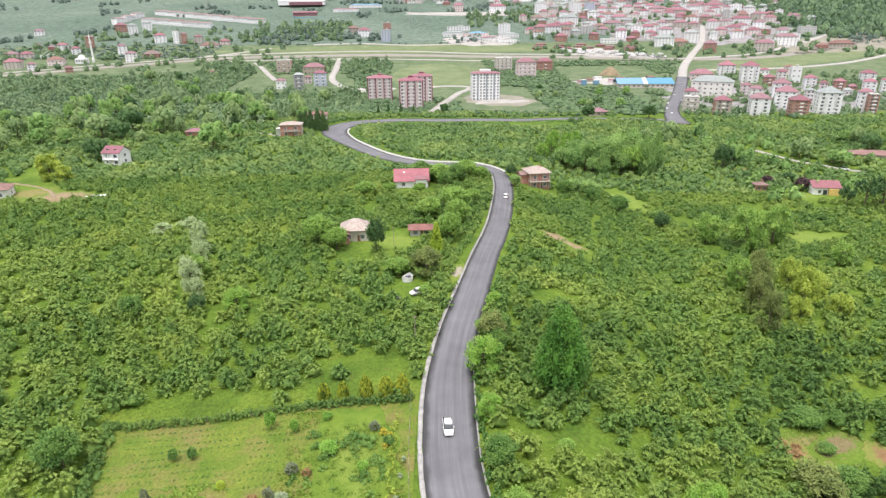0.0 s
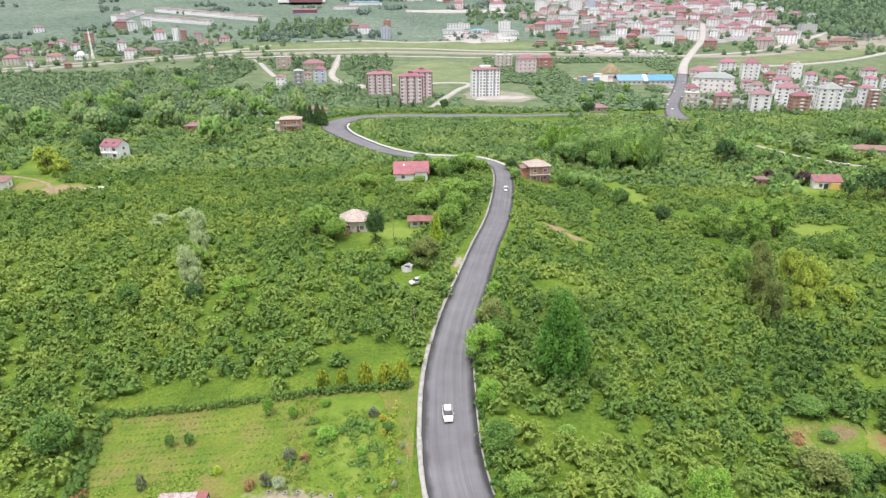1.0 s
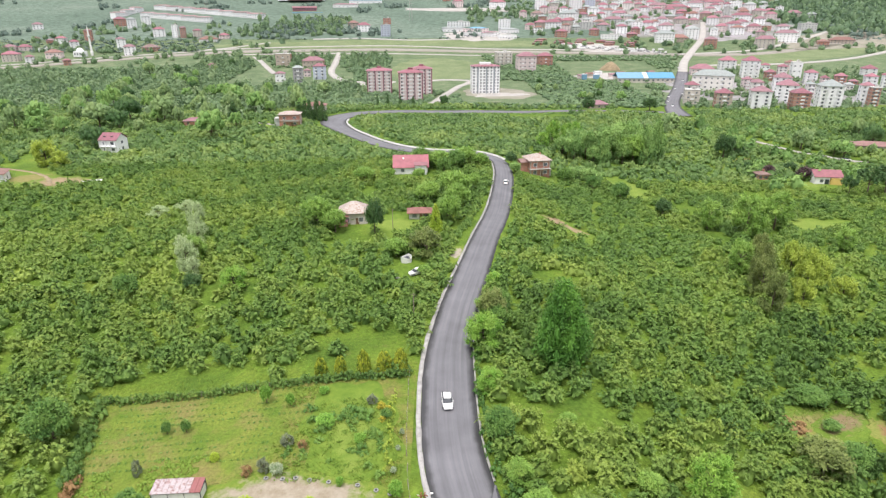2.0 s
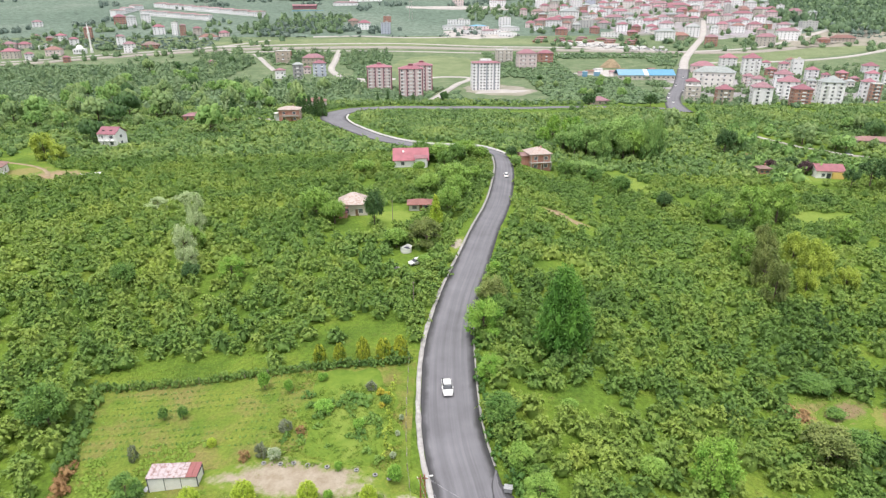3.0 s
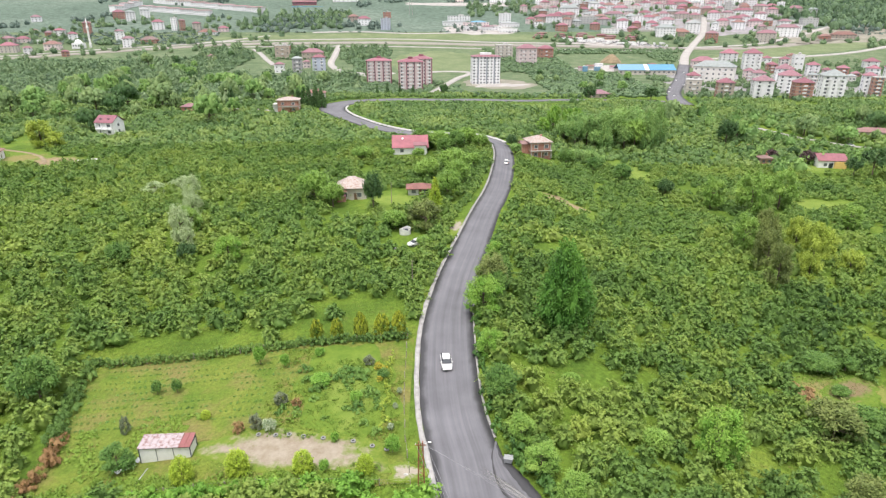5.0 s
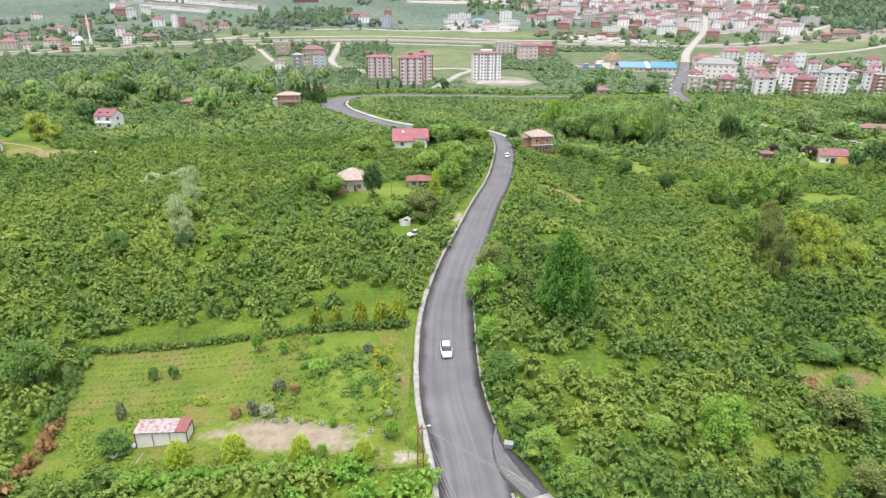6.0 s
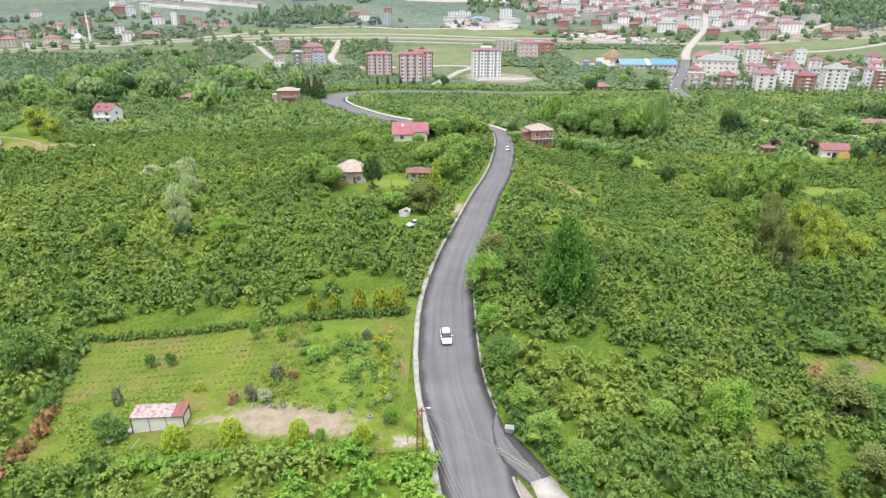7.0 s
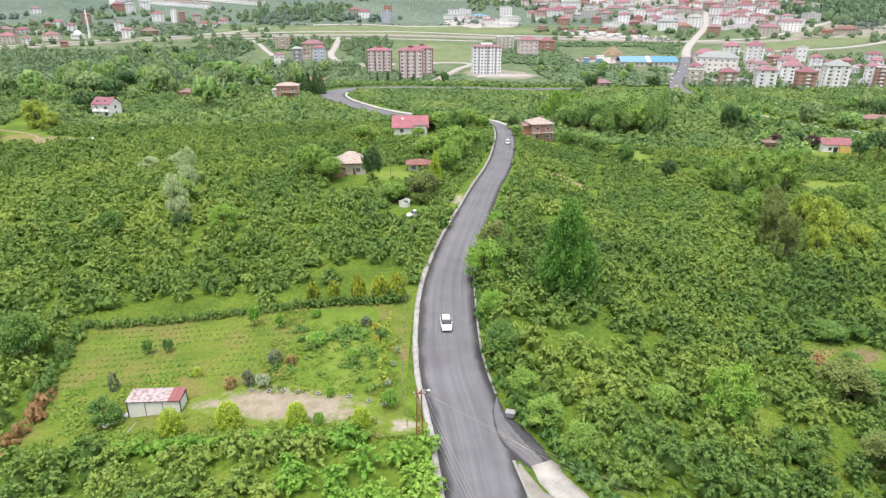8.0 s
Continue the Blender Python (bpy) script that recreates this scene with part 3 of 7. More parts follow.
def build_orchards():
    def orchard(label, x, y, *args, **more):
        return tagged(hazel_mass("hazel_orchard", x, y, *args, **more), label, "orchard", kind="stuff")

    x, y = scatter(36, 84, 3.85, 11, jitter=0.2)
    keep = ~blocked(x, y, 1.3) & (value_noise(x, y, 13, 3) < 0.93)
    x, y = x[keep], y[keep]
    e = x > 3
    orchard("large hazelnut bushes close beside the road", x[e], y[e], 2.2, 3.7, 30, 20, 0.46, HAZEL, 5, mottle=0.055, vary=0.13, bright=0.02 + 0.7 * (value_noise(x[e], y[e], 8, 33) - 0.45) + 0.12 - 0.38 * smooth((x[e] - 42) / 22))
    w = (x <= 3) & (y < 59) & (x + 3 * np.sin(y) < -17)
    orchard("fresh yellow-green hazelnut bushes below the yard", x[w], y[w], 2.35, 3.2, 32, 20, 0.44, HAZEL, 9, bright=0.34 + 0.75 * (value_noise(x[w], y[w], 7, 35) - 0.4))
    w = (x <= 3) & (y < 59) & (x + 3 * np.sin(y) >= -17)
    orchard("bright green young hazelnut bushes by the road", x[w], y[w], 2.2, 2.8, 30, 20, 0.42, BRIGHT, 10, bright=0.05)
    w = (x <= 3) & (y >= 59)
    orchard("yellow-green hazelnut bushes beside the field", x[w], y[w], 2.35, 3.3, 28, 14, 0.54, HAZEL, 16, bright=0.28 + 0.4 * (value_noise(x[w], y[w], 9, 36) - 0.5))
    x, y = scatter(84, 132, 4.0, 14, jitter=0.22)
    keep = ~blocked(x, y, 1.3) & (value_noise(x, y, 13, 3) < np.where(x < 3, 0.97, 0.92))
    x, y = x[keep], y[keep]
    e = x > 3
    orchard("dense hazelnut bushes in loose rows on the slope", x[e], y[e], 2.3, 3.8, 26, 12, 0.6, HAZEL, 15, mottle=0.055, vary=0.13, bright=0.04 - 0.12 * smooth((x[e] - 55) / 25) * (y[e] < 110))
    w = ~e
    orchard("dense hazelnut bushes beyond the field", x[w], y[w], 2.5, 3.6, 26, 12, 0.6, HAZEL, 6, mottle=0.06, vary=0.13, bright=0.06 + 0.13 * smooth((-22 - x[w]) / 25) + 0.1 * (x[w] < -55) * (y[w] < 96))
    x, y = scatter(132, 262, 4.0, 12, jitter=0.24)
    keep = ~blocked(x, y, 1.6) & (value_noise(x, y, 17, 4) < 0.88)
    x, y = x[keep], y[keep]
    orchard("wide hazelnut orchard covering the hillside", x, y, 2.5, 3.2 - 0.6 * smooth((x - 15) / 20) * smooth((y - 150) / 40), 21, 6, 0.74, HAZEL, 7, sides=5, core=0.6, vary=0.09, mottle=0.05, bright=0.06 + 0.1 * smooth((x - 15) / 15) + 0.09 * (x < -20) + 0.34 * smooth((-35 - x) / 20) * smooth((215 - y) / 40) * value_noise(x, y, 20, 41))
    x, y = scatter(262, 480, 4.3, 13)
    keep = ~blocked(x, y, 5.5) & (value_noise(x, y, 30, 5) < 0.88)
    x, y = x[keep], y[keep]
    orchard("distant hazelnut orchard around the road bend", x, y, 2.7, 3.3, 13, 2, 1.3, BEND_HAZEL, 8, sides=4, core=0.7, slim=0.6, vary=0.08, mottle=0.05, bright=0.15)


build_orchards()


FAR_LANES = [  # pale lanes on the valley floor
    [(-245, 850), (-228, 815), (-205, 760), (-185, 715)], [(-134, 880), (-128, 800), (-115, 700), (-95, 660), (-60, 640)],
    [(-7, 470), (-2, 500), (8, 560), (22, 620), (34, 662), (10, 668), (-20, 655)]]


def far_open(x, y):
    hit = road_gap(x, y) < 4
    for lane in FAR_LANES:
        for (x0, y0), (x1, y1) in zip(lane, lane[1:]):
            for f in np.linspace(0, 1, 8):
                hit |= (np.abs(x - x0 - (x1 - x0) * f) < 6.5) & (np.abs(y - y0 - (y1 - y0) * f + 7) < 14)
    hit |= (x > -58) & (x < 62) & (y > 590) & (y < 850)
    hit |= (y > 848) & (y < 985) & (x > -330) & (x < 330)
    hit |= (x > -225) & (x < -105) & (y > 630) & (y < 760)
    hit |= (x > 20) & (x < 95) & (y > 490) & (y < 660)
    hit |= (x > 150) & (x < 264) & (y > 652) & (y < 800)
    hit |= (x > 190) & (y > 440) & (y < 740) & (x < 1.05 * y)
    hit |= (x > 140) & (y > 840) & (y < 1400) & (x < 640)
    hit |= (x < -300) & (y > 760) & (y < 890)
    hit |= (x > 300) & (y > 730) & (y < 960) & (x > (y - 500) * 1.0)
    hit |= inside(x, y, -430, 1200, 210, 75, 0) | inside(x, y, 40, 1100, 190, 70, 0) | inside(x, y, -150, 690, 60, 60, 0)
    return hit


def build_woods():
    x, y = scatter(470, 880, 5.4, 21, jitter=0.3)
    keep = ~far_open(x, y)
    x, y = x[keep], y[keep]
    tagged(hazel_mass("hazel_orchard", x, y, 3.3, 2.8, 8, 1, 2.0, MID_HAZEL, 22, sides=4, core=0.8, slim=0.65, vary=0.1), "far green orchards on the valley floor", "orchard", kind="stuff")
    x, y = scatter(400, 900, 13, 23, jitter=0.5, x1=-60)
    keep = ~far_open(x, y) & ~blocked(x, y, 6) & (value_noise(x, y, 60, 9) > 0.36)
    x, y = x[keep], y[keep]
    tagged(hazel_mass("woodland", x, y, 5.0, 9.5, 18, 3, 2.0, FAR_TREES, 24, core=0.62, slim=0.65, low=0.3), "mixed dark green trees standing among the orchards", "woodland", kind="stuff")
    x, y = scatter(250, 385, 17, 25, jitter=0.5, x0=110)
    keep = ~far_open(x, y) & ~blocked(x, y, 6) & (value_noise(x, y, 50, 10) > 0.6)
    x, y = x[keep], y[keep]
    tagged(hazel_mass("woodland", x, y, 4.2, 8.0, 20, 5, 1.4, GROVE, 26, core=0.6, slim=0.65, low=0.3), "mixed trees between the orchard and the apartment houses", "woodland", kind="stuff")
    x, y = scatter(880, 1750, 11.0, 27, jitter=0.3)
    keep = ~far_open(x, y) & (y < 990)
    x, y = x[keep], y[keep]
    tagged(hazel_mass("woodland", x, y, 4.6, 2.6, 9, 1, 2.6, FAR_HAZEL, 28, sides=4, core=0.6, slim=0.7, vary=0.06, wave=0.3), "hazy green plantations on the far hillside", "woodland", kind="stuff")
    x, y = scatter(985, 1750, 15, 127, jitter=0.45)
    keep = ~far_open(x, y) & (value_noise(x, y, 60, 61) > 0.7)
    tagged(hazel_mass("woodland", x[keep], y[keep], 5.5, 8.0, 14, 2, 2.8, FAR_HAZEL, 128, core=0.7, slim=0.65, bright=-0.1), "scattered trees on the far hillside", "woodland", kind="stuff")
    x, y = scatter(1000, 1500, 17, 29, jitter=0.45, x0=620)
    tagged(hazel_mass("woodland", x, y, 8.5, 15.0, 14, 2, 4.0, FAR_TREES, 30, core=0.75, slim=0.65, bright=-0.32), "dark dense wood on the hill behind the town", "woodland", kind="stuff")
    rng = np.random.default_rng(31)
    x, y = rng.uniform(150, 640, 420), rng.uniform(850, 1420, 420)
    keep = road_gap(x, y) > 6
    tagged(hazel_mass("woodland", x[keep], y[keep], 5.5, 8.0, 16, 3, 2.4, FAR_TREES, 32, core=0.7, slim=0.65, bright=-0.1), "garden trees between the houses of the town", "woodland", kind="stuff")
    x, y = rng.uniform(-620, -230, 150), rng.uniform(780, 1110, 150)
    tagged(hazel_mass("woodland", x, y, 5.5, 8.5, 16, 3, 2.4, FAR_TREES, 33, core=0.7, slim=0.65, bright=-0.1), "trees between the village houses", "woodland", kind="stuff")
    x, y = np.concatenate([rng.uniform(-330, -150, 130), rng.uniform(60, 190, 60)]), np.concatenate([rng.uniform(1010, 1180, 130), rng.uniform(1130, 1290, 60)])
    tagged(hazel_mass("woodland", x, y, 6.0, 10.0, 16, 3, 2.6, FAR_TREES, 133, core=0.7, slim=0.65, bright=-0.12), "dense trees round the hamlet", "woodland", kind="stuff")
    x, y = rng.uniform(195, 500, 800), rng.uniform(445, 740, 800)
    keep = (road_gap(x, y) > 6) & (value_noise(x, y, 30, 2) > 0.3)
    tagged(hazel_mass("woodland", x[keep], y[keep], 3.4, 5.0, 16, 3, 1.5, FAR_TREES, 34, core=0.65, slim=0.65), "small trees between the apartment houses", "woodland", kind="stuff")


build_woods()


def hedge(name, label, points, radius, height, material, seed, cards=120, leaf=0.35, spacing=0.9, spread=0.35, bright=0.0):
    p = curve_points(points, spacing)
    rng = np.random.default_rng(seed)
    x = p[:, 0] + rng.normal(0, spread, len(p))
    y = p[:, 1] + rng.normal(0, spread, len(p))
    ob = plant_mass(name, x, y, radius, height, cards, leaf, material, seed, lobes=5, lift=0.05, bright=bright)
    return tagged(ob, label, "hedge", kind="stuff")


def tufts(name, label, count, region, material, seed, size=0.42, keep=None, bright=0.0):
    rng = np.random.default_rng(seed)
    x0, x1, y0, y1 = region
    x, y = rng.uniform(x0, x1, count), rng.uniform(y0, y1, count)
    ok = keep(x, y)
    x, y = x[ok], y[ok]
    n = len(x)
    c = np.column_stack([x, y, land(x, y) + size * 0.28])
    nrm = np.column_stack([rng.normal(0, 1, n), rng.normal(0, 1, n), np.full(n, 0.8)])
    q = quads(c, nrm, size * rng.uniform(0.5, 1.3, n), rng, tilt=0.3, slim=0.5)
    t = np.clip(0.4 + bright + 0.5 * (value_noise(x, y, 6, seed) - 0.5) + rng.normal(0, 0.1, n), 0, 1)
    ob = mesh_object(name, q.reshape(-1, 3), np.arange(n * 4).reshape(-1, 4), material, tint=np.repeat(t, 4))
    return tagged(ob, label, "grass", kind="stuff")


def build_field_plants():
    tufts("meadow_grass", "uneven yellow-green grass on the open field", 30000, (-63, 1, 57, 97), GRASS_BLADES, 41, size=0.22, bright=0.2, keep=lambda x, y: (in_field(x, y) | (y > 94)) & (road_gap(x, y) > 1.4) & (value_noise(x, y, 5, 8) > 0.3) & ~inside(x, y, -20, 64.8, 11, 2.4, -8) & ~inside(x, y, -36.6, 66.6, 4, 2))
    tufts("meadow_grass", "bright grass strip above the hedge", 12000, (-66, 1, 94, 112), GRASS_BLADES, 42, size=0.2, bright=0.3, keep=lambda x, y: road_gap(x, y) > 1.4)
    tufts("meadow_grass", "grass in the clearings between the bushes", 22000, (6, 90, 42, 112), GRASS_BLADES, 43, size=0.26, bright=0.2, keep=lambda x, y: (road_gap(x, y) > 0.8) & (value_noise(x, y, 9, 12) > 0.25))
    tufts("dry_grass", "dry straw-coloured grass in the clearing", 2600, (58, 84, 84, 98), BROWN_GREEN, 62, size=0.4, bright=0.2, keep=lambda x, y: inside(x, y, 71, 90.5, 12, 5.6, 8) & (value_noise(x, y, 3, 21) > 0.4))
    tufts("yard_grass", "thin grass creeping into the bare yard", 2600, (-34, -6, 61, 69), GRASS_BLADES, 63, size=0.3, bright=0.25, keep=lambda x, y: ~inside(x, y, -19, 64.9, 8.5, 1.3, -5) | (value_noise(x, y, 1.6, 23) > 0.72))
    tufts("verge_grass", "rough grass on the verge by the pole", 900, (-8, -2.3, 56, 63), GRASS_BLADES, 64, size=0.3, bright=0.3, keep=lambda x, y: (road_gap(x, y) > 1.2) & (value_noise(x, y, 1.4, 27) > 0.5))
    gx, gy = np.meshgrid(np.arange(-60, -21, 0.95), np.arange(74, 92, 1.75))
    gx, gy = gx.ravel() + np.random.default_rng(4).normal(0, 0.12, gx.size), gy.ravel() - 0.06 * gx.ravel() * 0 + 0.02 * gx.ravel()
    ok = in_field(gx - 1.5, gy + 1) & (value_noise(gx, gy, 4, 15) > 0.25)
    tagged(plant_mass("field_crop", gx[ok], gy[ok], 0.3, 0.3, 13, 0.24, GREEN, 44, lobes=3, bright=0.3), "rows of young crop plants in the field", "crop", kind="stuff")
    rng = np.random.default_rng(46)
    x, y = rng.uniform(-25, -5.5, 1100), rng.uniform(60, 92, 1100)
    ok = in_field(x, y) & (value_noise(x, y, 5.5, 17) + 0.25 * (x > -20) * (np.abs(y - 78) < 9) > 0.62) & ~inside(x, y, -20, 64.8, 11, 2.6, -8)
    ok &= rng.random(len(x)) < 0.3
    tagged(plant_mass("wild_herbs", x[ok], y[ok], 0.6, 0.6, 48, 0.2, HERBS, 47, lobes=4, heart=0.6), "lush tall weeds and herbs in the field", "herbs", kind="stuff")
    tufts("tall_grass", "rank tall grass in the middle of the field", 9000, (-26, -5.5, 60, 92), GRASS_BLADES, 61, size=0.4, bright=0.25, keep=lambda x, y: in_field(x, y) & (value_noise(x, y, 5.5, 17) + 0.25 * (x > -20) * (np.abs(y - 78) < 9) > 0.56) & ~inside(x, y, -20, 64.8, 11, 2.6, -8))
    x, y = rng.uniform(-54, -32, 420), rng.uniform(58, 75, 420)
    ok = in_field(x, y) & (value_noise(x, y, 4.5, 19) > 0.5) & ~inside(x, y, -36.6, 66, 5, 3)
    tagged(plant_mass("wild_herbs", x[ok], y[ok], 0.8, 0.45, 40, 0.24, HERBS, 147, lobes=4), "rank green grass and weeds near the shed", "herbs", kind="stuff")
    x, y = rng.uniform(-62, -3, 500), 58.2 + np.abs(rng.normal(0, 1.3, 500))
    ok = (x > -52) & (x < -7.5)
    tagged(plant_mass("wild_herbs", x[ok], y[ok], 0.75, 0.7, 40, 0.26, HERBS, 48, lobes=4), "lush nettles and weeds below the yard", "herbs", kind="stuff")
    x, y = rng.uniform(-50, 125, 900), rng.uniform(399, 424, 900)
    x = np.concatenate([x, rng.uniform(185, 420, 700)])
    y = np.concatenate([y, rng.uniform(448, 470, 700)])
    along = np.repeat(BEND[:-12], 14, axis=0)
    x = np.concatenate([x, along[:, 0] + rng.uniform(-13, 13, len(along))])
    y = np.concatenate([y, along[:, 1] + rng.uniform(-13, 13, len(along))])
    gap = road_gap(x, y)
    ok = (gap > 1.5) & ((gap < 7) | (y > 398))
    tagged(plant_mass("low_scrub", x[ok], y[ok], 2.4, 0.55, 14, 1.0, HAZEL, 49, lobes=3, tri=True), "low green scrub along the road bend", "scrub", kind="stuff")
    hedge("boundary_hedge", "narrow dark hedge along the field boundary", [(-5.5, 94.0), (-17, 93.0), (-30, 92.0), (-45, 91.2), (-60, 91.0)], 0.8, 1.8, HAZEL, 51, cards=90, spacing=0.33, spread=0.2, leaf=0.26, bright=-0.1)
    hedge("boundary_hedge", "overgrown hedge at the side of the field", [(-60.5, 91), (-58.5, 83), (-57, 76), (-55, 70)], 1.5, 2.2, HAZEL, 52, cards=150)
    hedge("dry_hedge", "rust-brown dry hedge row beside the field", [(-53.8, 70.5), (-53.2, 66), (-53.0, 60), (-52.8, 56)], 1.2, 2.1, RUST, 53, cards=150, leaf=0.24, spacing=0.7)
    hedge("garden_shrubs", "wild green shrubs along the foot of the field", [(-46, 57.4), (-34, 57.6), (-22, 58.0), (-12, 57.8), (-8.5, 57.8)], 1.25, 1.7, BRIGHT, 54, cards=130, leaf=0.4)
    hedge("roadside_shrubs", "tangled roadside shrubs behind the kerb", [(9.5, 68), (7.9, 74), (7.4, 82), (7.5, 92), (7.8, 104), (10, 118), (14.5, 138), (19, 156), (25, 180)], 0.9, 1.3, GREEN, 55, cards=60, spacing=1.3, leaf=0.4, bright=0.1)
    hedge("roadside_shrubs", "mixed shrubs along the road shoulder", [(-5.2, 108), (-3.8, 118), (-0.6, 130), (1.2, 146), (4.2, 160), (10.5, 180), (16.5, 212), (20, 245)], 1.4, 1.6, HAZEL, 56, cards=70, spacing=0.85, leaf=0.5, bright=0.15)
    hedge("roadside_shrubs", "leafy shrubs crowding the edge of the side road", [(10.2, 64.5), (11.6, 61), (13.6, 57.6), (15.6, 53.5), (18.2, 48)], 1.3, 1.9, GREEN, 155, cards=130, spacing=0.9, leaf=0.36, bright=0.12)
    hedge("garden_shrubs", "dense leafy shrubs in the middle of the field", [(-22, 83), (-18.6, 80), (-14, 83), (-11.8, 76)], 1.3, 1.2, GREEN, 57, cards=150, spread=1.3, bright=0.2)
    hedge("garden_shrubs", "loose low shrubs and herbs in the field", [(-22, 74), (-14, 74.5), (-8, 76), (-9, 70)], 0.8, 0.8, GREEN, 58, cards=80, spread=1.8, spacing=1.1, bright=0.3)
    hedge("yellow_flowers", "tall yellow flowering row beside the fence", [(-7.6, 69.5), (-7.8, 74), (-7.8, 80), (-7.9, 88)], 0.42, 1.3, OLIVE, 59, cards=40, spacing=0.6, leaf=0.26)


build_field_plants()


def tube(points, radii, sides=7):
    """A tapered limb along points, as one closed bmesh piece."""
    bm = bmesh.new()
    rows = []
    for i, p in enumerate(points):
        p = Vector(p)
        q = Vector(points[min(i + 1, len(points) - 1)]) - Vector(points[max(i - 1, 0)])
        a = q.orthogonal().normalized() if abs(q.z) < 0.99 * q.length else Vector((1, 0, 0))
        b = q.normalized().cross(a)
        rows.append([bm.verts.new(p + (a * math.cos(2 * math.pi * k / sides) + b * math.sin(2 * math.pi * k / sides)) * radii[i]) for k in range(sides)])
    for r0, r1 in zip(rows, rows[1:]):
        for k in range(sides):
            bm.faces.new((r0[k], r0[(k + 1) % sides], r1[(k + 1) % sides], r1[k]))
    bm.faces.new(rows[0][::-1])
    bm.faces.new(rows[-1])
    return bm


def join(*parts):
    out = bmesh.new()
    for bm in parts:
        me = bpy.data.meshes.new("piece")
        bm.to_mesh(me)
        bm.free()
        out.from_mesh(me)
        bpy.data.meshes.remove(me)
    return out


def part(name, bm, material, parent=None, label="", place=None):
    me = bpy.data.meshes.new(name)
    bmesh.ops.recalc_face_normals(bm, faces=bm.faces)
    bm.to_mesh(me)
    bm.free()
    me.materials.append(material)
    ob = new(name, me)
    if parent:
        ob.parent = parent
    if place is not None:
        ob.matrix_basis = place
    return tagged(ob, label)


def crown(kind, cards, leaf, seed, material, fill=0.5):
    """A crown for a tree one metre high and about one metre wide."""
    rng = np.random.default_rng(seed)
    if kind == "round":
        n = 30
        k = np.arange(n)
        up = np.clip(0.96 - 1.5 * (k + 0.5) / n + rng.normal(0, 0.08, n), -0.75, 1.0)
        flat = np.sqrt(1 - up**2)
        d = np.column_stack([np.cos(k * 2.4) * flat, np.sin(k * 2.4) * flat, up])
        lobes = d * np.array([0.34, 0.34, 0.31]) * rng.uniform(0.72, 1.12, (n, 1)) + [0, 0, 0.58]
        size = rng.uniform(0.1, 0.17, n)
    elif kind == "tall":
        n = 96
        up = np.concatenate([np.linspace(0.06, 0.94, 76), np.linspace(0.15, 0.8, 20)])
        wide = 0.46 * np.clip(np.minimum((1.04 - up) * 1.5, 0.5 + up * 1.6), 0.08, 0.86) * np.concatenate([rng.uniform(0.7, 1.0, 76), rng.uniform(0.2, 0.45, 20)])
        a = np.arange(n) * 2.4 + rng.normal(0, 0.25, n)
        lobes = np.column_stack([np.cos(a) * wide, np.sin(a) * wide, up])
        size = rng.uniform(0.13, 0.19, n) * (0.6 + wide)
    elif kind == "cone":
        n = 34
        up = np.linspace(0.06, 0.97, n)
        wide = 0.42 * (1 - up) ** 0.8 + 0.02
        a = np.arange(n) * 2.4
        lobes = np.column_stack([np.cos(a) * wide * 0.75, np.sin(a) * wide * 0.75, up])
        size = 0.06 + 0.13 * (1 - up)
    elif kind == "egg":
        n = 44
        up = np.linspace(0.06, 0.93, n)
        wide = 0.36 * np.sin(np.pi * (0.22 + 0.76 * up)) ** 0.7
        a = np.arange(n) * 2.4
        lobes = np.column_stack([np.cos(a) * wide, np.sin(a) * wide, up])
        size = 0.09 + 0.07 * (1 - up)
    elif kind == "pine":
        n = 14
        a = rng.random(n) * 2 * math.pi
        w = rng.uniform(0.1, 0.45, n)
        lobes = np.column_stack([np.cos(a) * w, np.sin(a) * w, rng.uniform(0.66, 0.92, n)])
        size = rng.uniform(0.09, 0.15, n)
    else:  # spreading, loose
        n = 38
        a = rng.random(n) * 2 * math.pi
        up = np.linspace(0.14, 0.93, n)
        w = rng.uniform(0.3, 1.0, n) ** 0.6 * 0.42 * np.sqrt(np.clip(1 - ((up - 0.45) / 0.52) ** 2, 0.05, 1))
        lobes = np.column_stack([np.cos(a) * w, np.sin(a) * w, up])
        size = rng.uniform(0.08, 0.15, n)
    n = len(lobes)
    prob = size**2 / (size**2).sum()
    which = rng.choice(n, cards, p=prob)
    d = rng.normal(0, 1, (cards, 3))
    d[:, 2] = d[:, 2] * 0.8 + 0.15
    d /= np.linalg.norm(d, axis=1)[:, None]
    c = lobes[which] + d * (size[which] * rng.uniform(0.55, 1.22, cards))[:, None]
    # sprays point outwards and droop, and turn their face to the sky
    along = d + [0, 0, -0.25] + rng.normal(0, 0.45, (cards, 3))
    q = sprays(c, along, d * 0.7 + [0, 0, 0.8] + rng.normal(0, 0.3, (cards, 3)), leaf * rng.uniform(0.6, 1.35, cards), 0.55)
    # lobe tint rises with height: light from above painted into the crown
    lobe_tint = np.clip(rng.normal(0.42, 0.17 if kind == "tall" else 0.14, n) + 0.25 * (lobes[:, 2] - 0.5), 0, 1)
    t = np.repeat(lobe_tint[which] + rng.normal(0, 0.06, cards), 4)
    # hearts of the lobes, inner shade painted on as a darker tint
    hearts, faces, tints = [], [], []
    base = len(q) * 4
    fill = 0.42 if kind == "tall" else fill
    for i in range(n):
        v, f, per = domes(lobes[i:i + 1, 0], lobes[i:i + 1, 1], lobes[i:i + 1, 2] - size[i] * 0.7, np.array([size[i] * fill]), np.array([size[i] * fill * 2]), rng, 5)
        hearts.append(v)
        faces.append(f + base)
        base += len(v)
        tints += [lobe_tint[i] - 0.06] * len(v)
